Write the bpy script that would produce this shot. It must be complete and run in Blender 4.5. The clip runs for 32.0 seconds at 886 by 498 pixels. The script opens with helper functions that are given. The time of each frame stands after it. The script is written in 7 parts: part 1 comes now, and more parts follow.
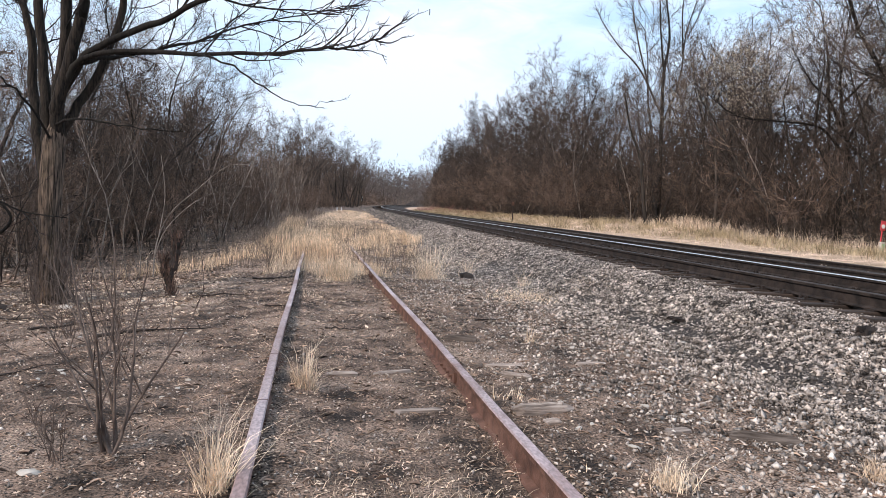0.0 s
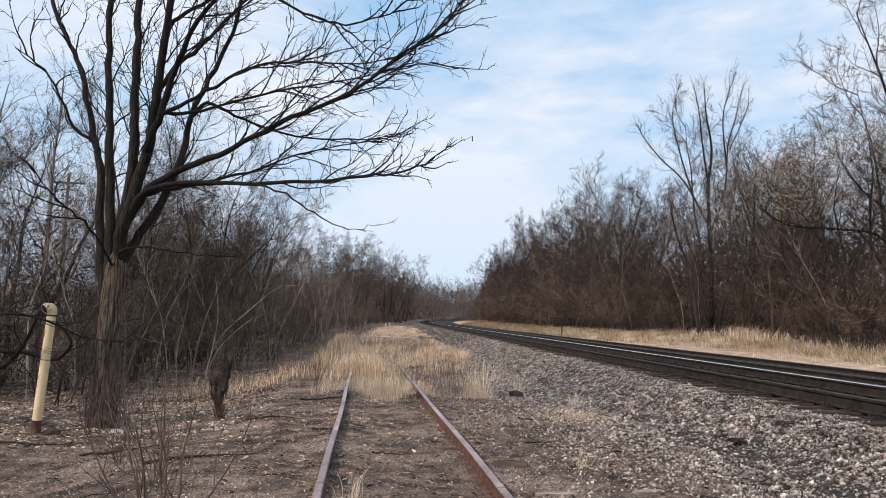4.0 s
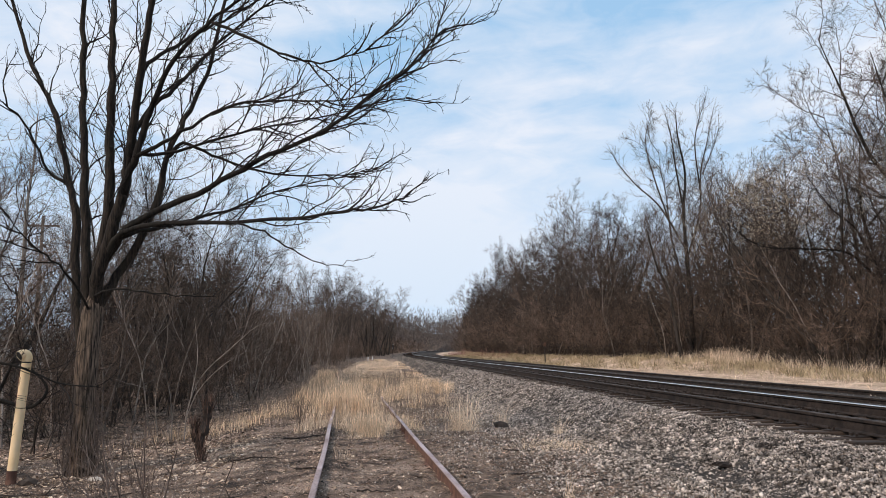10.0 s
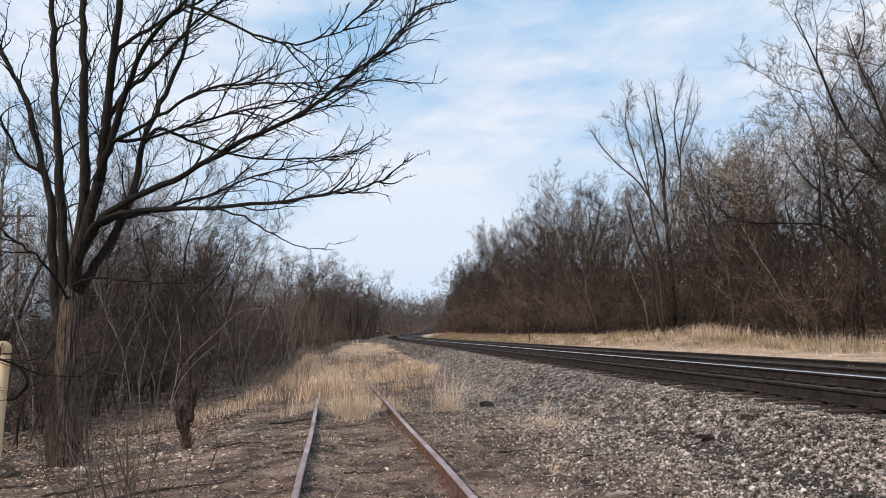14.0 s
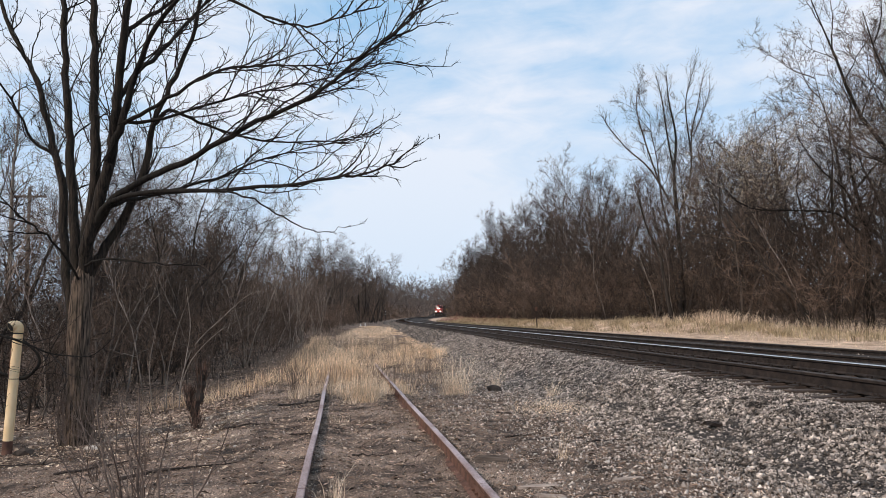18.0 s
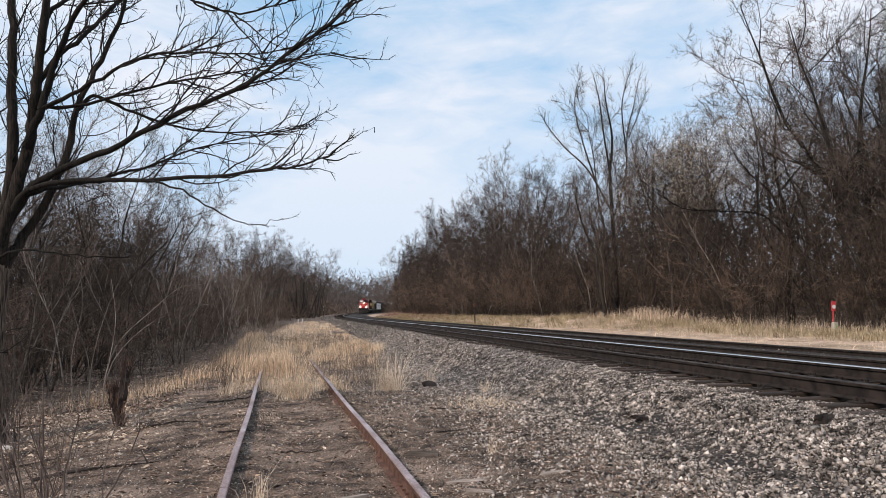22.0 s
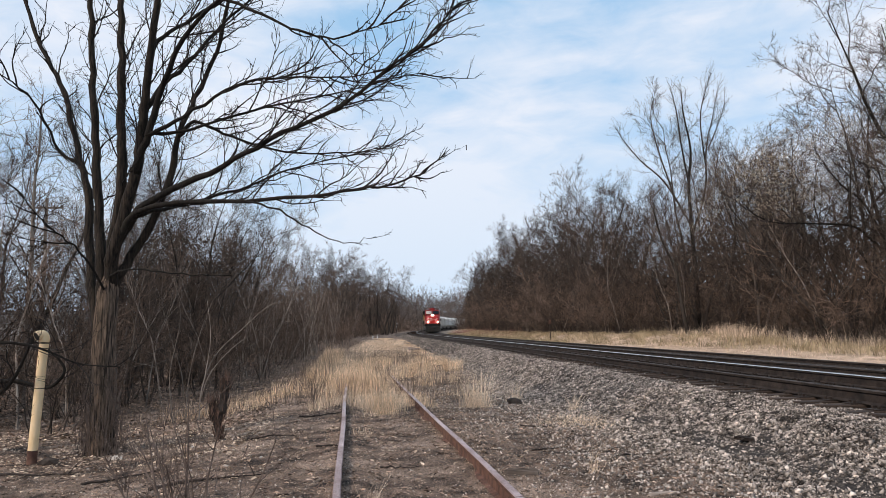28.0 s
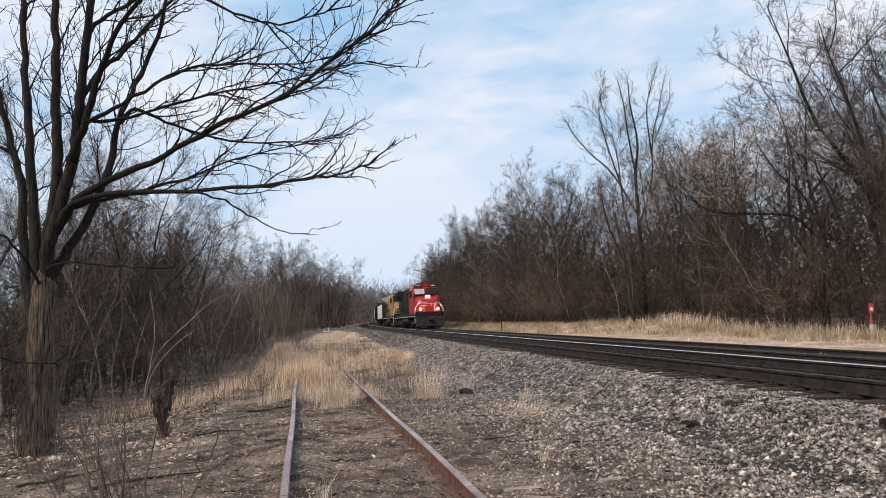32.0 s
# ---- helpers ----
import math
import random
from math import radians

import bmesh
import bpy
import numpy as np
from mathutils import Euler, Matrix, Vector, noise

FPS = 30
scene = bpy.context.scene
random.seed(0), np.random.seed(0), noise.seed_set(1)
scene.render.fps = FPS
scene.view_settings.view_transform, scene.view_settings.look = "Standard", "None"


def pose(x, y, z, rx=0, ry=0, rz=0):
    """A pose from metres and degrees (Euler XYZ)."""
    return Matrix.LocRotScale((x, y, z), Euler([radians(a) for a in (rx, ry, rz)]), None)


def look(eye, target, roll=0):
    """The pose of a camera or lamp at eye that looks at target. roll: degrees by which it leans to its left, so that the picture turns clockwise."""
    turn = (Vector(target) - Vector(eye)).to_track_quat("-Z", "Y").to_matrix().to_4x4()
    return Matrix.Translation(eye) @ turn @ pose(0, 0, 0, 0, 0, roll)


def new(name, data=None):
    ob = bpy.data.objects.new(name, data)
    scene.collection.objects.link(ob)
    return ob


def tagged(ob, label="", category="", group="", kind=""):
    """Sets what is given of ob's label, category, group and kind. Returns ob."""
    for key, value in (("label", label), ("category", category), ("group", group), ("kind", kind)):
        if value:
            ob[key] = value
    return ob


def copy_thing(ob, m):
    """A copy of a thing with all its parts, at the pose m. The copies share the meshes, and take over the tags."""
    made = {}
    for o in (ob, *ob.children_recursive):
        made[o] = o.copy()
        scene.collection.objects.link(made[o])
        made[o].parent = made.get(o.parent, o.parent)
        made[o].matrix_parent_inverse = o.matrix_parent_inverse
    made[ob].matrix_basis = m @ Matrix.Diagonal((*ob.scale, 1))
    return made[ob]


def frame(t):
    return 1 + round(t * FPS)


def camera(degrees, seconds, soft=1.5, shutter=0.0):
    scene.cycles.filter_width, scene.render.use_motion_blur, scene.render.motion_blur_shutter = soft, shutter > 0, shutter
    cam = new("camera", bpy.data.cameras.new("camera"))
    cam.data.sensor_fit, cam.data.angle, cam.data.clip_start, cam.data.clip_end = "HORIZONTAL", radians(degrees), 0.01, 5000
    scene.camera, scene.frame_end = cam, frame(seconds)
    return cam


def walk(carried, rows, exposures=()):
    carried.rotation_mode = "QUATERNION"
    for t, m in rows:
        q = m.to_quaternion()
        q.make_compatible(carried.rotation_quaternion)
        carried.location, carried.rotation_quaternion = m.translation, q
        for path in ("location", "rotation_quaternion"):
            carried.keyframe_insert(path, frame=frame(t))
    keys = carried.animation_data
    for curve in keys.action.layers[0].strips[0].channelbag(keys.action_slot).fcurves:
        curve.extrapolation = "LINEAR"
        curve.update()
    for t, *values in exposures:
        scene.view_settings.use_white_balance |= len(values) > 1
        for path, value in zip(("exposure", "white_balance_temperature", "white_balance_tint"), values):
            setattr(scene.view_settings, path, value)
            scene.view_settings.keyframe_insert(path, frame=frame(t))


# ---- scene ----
cam = camera(63.0, 32.0, soft=0.5)
PATH = [
    (0, (-0.453, 1.008, 1.393), (-0.102, 2.975, 1.295), 2.2),
    (0.5, (-0.433, 1.004, 1.38), (-0.093, 2.972, 1.272), 2.1),
    (1, (-0.427, 0.991, 1.407), (-0.106, 2.964, 1.333), 1.8),
    (1.5, (-0.44, 0.984, 1.428), (-0.146, 2.962, 1.424), 1.2),
    (2, (-0.449, 0.98, 1.442), (-0.192, 2.962, 1.51), 0.6),
    (2.5, (-0.451, 0.971, 1.447), (-0.224, 2.954, 1.571), 0.2),
    (3, (-0.451, 0.976, 1.466), (-0.244, 2.958, 1.626), 0.3),
    (3.5, (-0.434, 0.975, 1.47), (-0.23, 2.956, 1.657), 0.8),
    (5.5, (-0.447, 0.949, 1.494), (-0.222, 2.919, 1.762), 1.9),
    (6, (-0.439, 0.952, 1.491), (-0.213, 2.92, 1.771), 1.4),
    (6.5, (-0.435, 0.94, 1.496), (-0.208, 2.906, 1.784), 0.9),
    (7, (-0.431, 0.948, 1.492), (-0.199, 2.912, 1.787), 0.4),
    (7.5, (-0.427, 0.942, 1.495), (-0.187, 2.906, 1.791), 0.0),
    (8, (-0.41, 0.946, 1.5), (-0.165, 2.908, 1.797), -0.2),
    (8.5, (-0.423, 0.951, 1.502), (-0.171, 2.913, 1.8), -0.3),
    (9, (-0.424, 0.944, 1.5), (-0.169, 2.904, 1.799), -0.4),
    (9.5, (-0.43, 0.939, 1.492), (-0.171, 2.9, 1.792), -0.5),
    (10, (-0.428, 0.934, 1.496), (-0.166, 2.894, 1.792), -0.7),
    (10.5, (-0.423, 0.932, 1.494), (-0.157, 2.893, 1.783), -1.0),
    (11, (-0.416, 0.948, 1.496), (-0.145, 2.91, 1.775), -1.2),
    (11.5, (-0.409, 0.949, 1.491), (-0.132, 2.911, 1.761), -1.5),
    (12, (-0.406, 0.955, 1.49), (-0.122, 2.917, 1.755), -1.7),
    (12.5, (-0.402, 0.959, 1.484), (-0.111, 2.92, 1.747), -1.8),
    (13, (-0.415, 0.955, 1.487), (-0.117, 2.915, 1.748), -1.9),
    (13.5, (-0.414, 0.94, 1.49), (-0.11, 2.901, 1.743), -2.0),
    (14, (-0.416, 0.958, 1.484), (-0.107, 2.919, 1.73), -2.1),
    (14.5, (-0.405, 0.966, 1.482), (-0.092, 2.927, 1.724), -2.2),
    (16.5, (-0.418, 0.962, 1.497), (-0.103, 2.923, 1.74), -2.1),
    (17, (-0.41, 0.97, 1.487), (-0.105, 2.933, 1.718), -1.8),
    (17.5, (-0.424, 0.974, 1.484), (-0.13, 2.94, 1.7), -1.7),
    (18, (-0.431, 0.968, 1.489), (-0.145, 2.937, 1.692), -1.5),
    (18.5, (-0.42, 0.968, 1.484), (-0.135, 2.938, 1.681), -1.4),
    (19, (-0.415, 0.957, 1.483), (-0.121, 2.925, 1.676), -1.4),
    (19.5, (-0.415, 0.967, 1.482), (-0.101, 2.933, 1.67), -1.3),
    (20, (-0.397, 0.979, 1.476), (-0.059, 2.942, 1.658), -1.2),
    (20.5, (-0.398, 0.992, 1.483), (-0.027, 2.949, 1.66), -1.0),
    (21, (-0.384, 0.999, 1.481), (0.022, 2.949, 1.66), -0.9),
    (21.5, (-0.345, 1.015, 1.476), (0.091, 2.958, 1.661), -1.0),
    (22, (-0.34, 1.004, 1.478), (0.108, 2.944, 1.666), -1.3),
    (22.5, (-0.365, 0.999, 1.477), (0.079, 2.94, 1.666), -1.6),
    (23, (-0.386, 0.998, 1.475), (0.045, 2.942, 1.662), -1.6),
    (23.5, (-0.377, 0.995, 1.478), (0.035, 2.943, 1.667), -1.3),
    (24, (-0.407, 0.976, 1.487), (-0.019, 2.928, 1.679), -0.7),
    (24.5, (-0.529, 1.008, 1.482), (-0.173, 2.966, 1.678), -0.0),
    (25, (-0.694, 1.034, 1.479), (-0.378, 2.999, 1.677), 0.6),
    (25.5, (-0.703, 1.025, 1.488), (-0.427, 2.995, 1.689), 1.1),
    (27.5, (-0.662, 1.035, 1.491), (-0.414, 3.005, 1.728), -0.8),
    (28, (-0.64, 1.023, 1.48), (-0.383, 2.992, 1.718), -1.2),
    (28.5, (-0.647, 1.036, 1.467), (-0.376, 3.004, 1.703), -1.7),
    (29, (-0.647, 1.053, 1.465), (-0.36, 3.019, 1.695), -2.0),
    (29.5, (-0.633, 1.047, 1.461), (-0.329, 3.011, 1.685), -2.4),
    (30, (-0.613, 1.053, 1.457), (-0.294, 3.015, 1.68), -2.7),
    (30.5, (-0.623, 1.073, 1.455), (-0.288, 3.032, 1.678), -2.8),
    (31, (-0.613, 1.079, 1.45), (-0.27, 3.036, 1.675), -2.9),
    (31.5, (-0.608, 1.085, 1.45), (-0.248, 3.04, 1.672), -2.6),
    (32, (-0.611, 1.104, 1.464), (-0.222, 3.054, 1.676), -2.0),
]
walk(cam, [(t, look(eye, target, roll)) for t, eye, target, roll in PATH], exposures=[(0, 0.36, 6600, 17), (1, 0.56, 6620, 17), (2, 0.42, 6650, 17), (3, 0.1, 6720, 17), (6, -0.03, 6860, 17), (32, -0.03, 6830, 17)])


# ---------------------------------------------------------------- sky and sun
def build_world():
    world = bpy.data.worlds.new("sky")
    scene.world = world
    world.use_nodes = True
    nt = world.node_tree
    nt.nodes.clear()
    out = nt.nodes.new("ShaderNodeOutputWorld")
    bg = nt.nodes.new("ShaderNodeBackground")
    sky = nt.nodes.new("ShaderNodeTexSky")
    sky.sky_type, sky.sun_disc = "NISHITA", False
    sky.sun_elevation, sky.sun_rotation = radians(38), radians(236)
    sky.air_density, sky.dust_density, sky.ozone_density = 1.0, 0.5, 3.0
    coord = nt.nodes.new("ShaderNodeTexCoord")
    place = nt.nodes.new("ShaderNodeMapping")
    place.inputs["Scale"].default_value = (1.3, 1.3, 3.2)
    place.inputs["Rotation"].default_value = (0.25, 0.1, 0.4)
    big = nt.nodes.new("ShaderNodeTexNoise")
    big.inputs["Scale"].default_value, big.inputs["Detail"].default_value, big.inputs["Roughness"].default_value = 1.5, 6, 0.52
    big.inputs["Distortion"].default_value = 0.3
    ramp = nt.nodes.new("ShaderNodeValToRGB")
    ramp.color_ramp.elements[0].position, ramp.color_ramp.elements[1].position = 0.5, 0.72
    ramp.color_ramp.elements[0].color = (0.05, 0.05, 0.05, 1)
    ramp.color_ramp.elements[1].color = (0.97, 0.97, 0.97, 1)
    mix = nt.nodes.new("ShaderNodeMix")
    mix.data_type = "RGBA"
    mix.inputs[7].default_value = CLOUD
    nt.links.new(coord.outputs["Generated"], place.inputs["Vector"])
    nt.links.new(place.outputs["Vector"], big.inputs["Vector"])
    fine = nt.nodes.new("ShaderNodeTexNoise")
    fine.inputs["Scale"].default_value, fine.inputs["Detail"].default_value, fine.inputs["Roughness"].default_value = 9.0, 5, 0.6
    fine.inputs["Distortion"].default_value = 0.6
    nt.links.new(place.outputs["Vector"], fine.inputs["Vector"])
    both = nt.nodes.new("ShaderNodeMath")
    both.operation = "MULTIPLY_ADD"
    both.inputs[1].default_value = 0.22
    nt.links.new(fine.outputs["Fac"], both.inputs[0])
    nt.links.new(big.outputs["Fac"], both.inputs[2])
    nt.links.new(both.outputs["Value"], ramp.inputs["Fac"])
    nt.links.new(ramp.outputs["Color"], mix.inputs[0])
    haze = nt.nodes.new("ShaderNodeMix")
    haze.data_type = "RGBA"
    haze.inputs[0].default_value, haze.inputs[7].default_value = 0.75, BLUE
    nt.links.new(sky.outputs["Color"], haze.inputs[6])
    nt.links.new(haze.outputs[2], mix.inputs[6])
    split = nt.nodes.new("ShaderNodeSeparateXYZ")
    nt.links.new(coord.outputs["Generated"], split.inputs[0])
    low = nt.nodes.new("ShaderNodeMapRange")
    low.inputs["From Min"].default_value, low.inputs["From Max"].default_value = 0.0, 0.3
    low.inputs["To Min"].default_value, low.inputs["To Max"].default_value = 0.85, 0.0
    nt.links.new(split.outputs["Z"], low.inputs["Value"])
    near = nt.nodes.new("ShaderNodeMix")
    near.data_type = "RGBA"
    near.inputs[7].default_value = HORIZON
    nt.links.new(low.outputs["Result"], near.inputs[0])
    nt.links.new(mix.outputs[2], near.inputs[6])
    nt.links.new(near.outputs[2], bg.inputs["Color"])
    bg.inputs["Strength"].default_value = SKY_STRENGTH
    nt.links.new(bg.outputs["Background"], out.inputs["Surface"])
    sun = new("sun", bpy.data.lights.new("sun", "SUN"))
    sun.data.energy, sun.data.angle, sun.data.color = SUN_STRENGTH, radians(8), (1.0, 0.9, 0.76)
    sun.matrix_world = look((-25, -17, 24), (0, 0, 0))


BLUE = (3.7, 7.2, 10.6, 1)
CLOUD = (8.1, 9.15, 10.2, 1)
HORIZON = (5.9, 8.0, 9.9, 1)
SKY_STRENGTH = 0.101
SUN_STRENGTH = 2.75
build_world()


# ---------------------------------------------------------------- materials
def mat(name, c1, c2, scale=4.0, rough=0.85, bump=0.3, fine=40.0, vary=0.0, island=0.0, metal=0.0, stretch=(1, 1, 1), c3=None, stain=0.9, lo=0.35, hi=0.65, speck=0.0, grain=90.0):
    """Two colours mixed by a noise, a third in stains of a larger size, fine relief, and a change of value from thing to thing or piece to piece."""
    m = bpy.data.materials.new(name)
    m.use_nodes = True
    nt = m.node_tree
    bsdf = nt.nodes["Principled BSDF"]
    bsdf.inputs["Roughness"].default_value, bsdf.inputs["Metallic"].default_value = rough, metal
    bsdf.inputs["Specular IOR Level"].default_value = 0.3
    coord = nt.nodes.new("ShaderNodeTexCoord")
    place = nt.nodes.new("ShaderNodeMapping")
    place.inputs["Scale"].default_value = stretch
    nt.links.new(coord.outputs["Object"], place.inputs["Vector"])

    def noise_node(s, detail=5):
        n = nt.nodes.new("ShaderNodeTexNoise")
        n.inputs["Scale"].default_value, n.inputs["Detail"].default_value = s, detail
        nt.links.new(place.outputs["Vector"], n.inputs["Vector"])
        return n

    def mixed(a, b, fac):
        x = nt.nodes.new("ShaderNodeMix")
        x.data_type = "RGBA"
        for socket, v in ((x.inputs[6], a), (x.inputs[7], b)):
            if isinstance(v, tuple):
                socket.default_value = (*v, 1)
            else:
                nt.links.new(v, socket)
        nt.links.new(fac, x.inputs[0])
        return x.outputs[2]

    def ramped(v, a, b):
        r = nt.nodes.new("ShaderNodeMapRange")
        r.inputs["From Min"].default_value, r.inputs["From Max"].default_value = a, b
        nt.links.new(v, r.inputs["Value"])
        return r.outputs["Result"]

    col = mixed(c1, c2, ramped(noise_node(scale).outputs["Fac"], lo, hi))
    if c3:
        col = mixed(col, c3, ramped(noise_node(scale * 0.23, 7).outputs["Fac"], 0.5, 0.5 + 0.3 * stain))
    if speck:
        r = nt.nodes.new("ShaderNodeMapRange")
        r.inputs["From Min"].default_value, r.inputs["From Max"].default_value = 0.35, 0.65
        r.inputs["To Min"].default_value, r.inputs["To Max"].default_value = 1 - speck, 1 + speck
        nt.links.new(noise_node(grain, 3).outputs["Fac"], r.inputs["Value"])
        hs = nt.nodes.new("ShaderNodeHueSaturation")
        nt.links.new(r.outputs["Result"], hs.inputs["Value"])
        nt.links.new(col, hs.inputs["Color"])
        col = hs.outputs["Color"]
    for amount, kind in ((vary, "info"), (island, "geo")):
        if amount:
            src = nt.nodes.new("ShaderNodeObjectInfo").outputs["Random"] if kind == "info" else nt.nodes.new("ShaderNodeNewGeometry").outputs["Random Per Island"]
            r = nt.nodes.new("ShaderNodeMapRange")
            r.inputs["To Min"].default_value, r.inputs["To Max"].default_value = 1 - amount, 1 + amount
            nt.links.new(src, r.inputs["Value"])
            hs = nt.nodes.new("ShaderNodeHueSaturation")
            nt.links.new(r.outputs["Result"], hs.inputs["Value"])
            nt.links.new(col, hs.inputs["Color"])
            col = hs.outputs["Color"]
    nt.links.new(col, bsdf.inputs["Base Color"])
    if bump:
        b = nt.nodes.new("ShaderNodeBump")
        b.inputs["Strength"].default_value, b.inputs["Distance"].default_value = bump, 0.02
        nt.links.new(noise_node(fine, 8).outputs["Fac"], b.inputs["Height"])
        nt.links.new(b.outputs["Normal"], bsdf.inputs["Normal"])
    return m


def glow(name, colour, strength):
    m = bpy.data.materials.new(name)
    m.use_nodes = True
    b = m.node_tree.nodes["Principled BSDF"]
    b.inputs["Base Color"].default_value = (*colour, 1)
    b.inputs["Emission Color"].default_value = (*colour, 1)
    b.inputs["Emission Strength"].default_value = strength
    return m


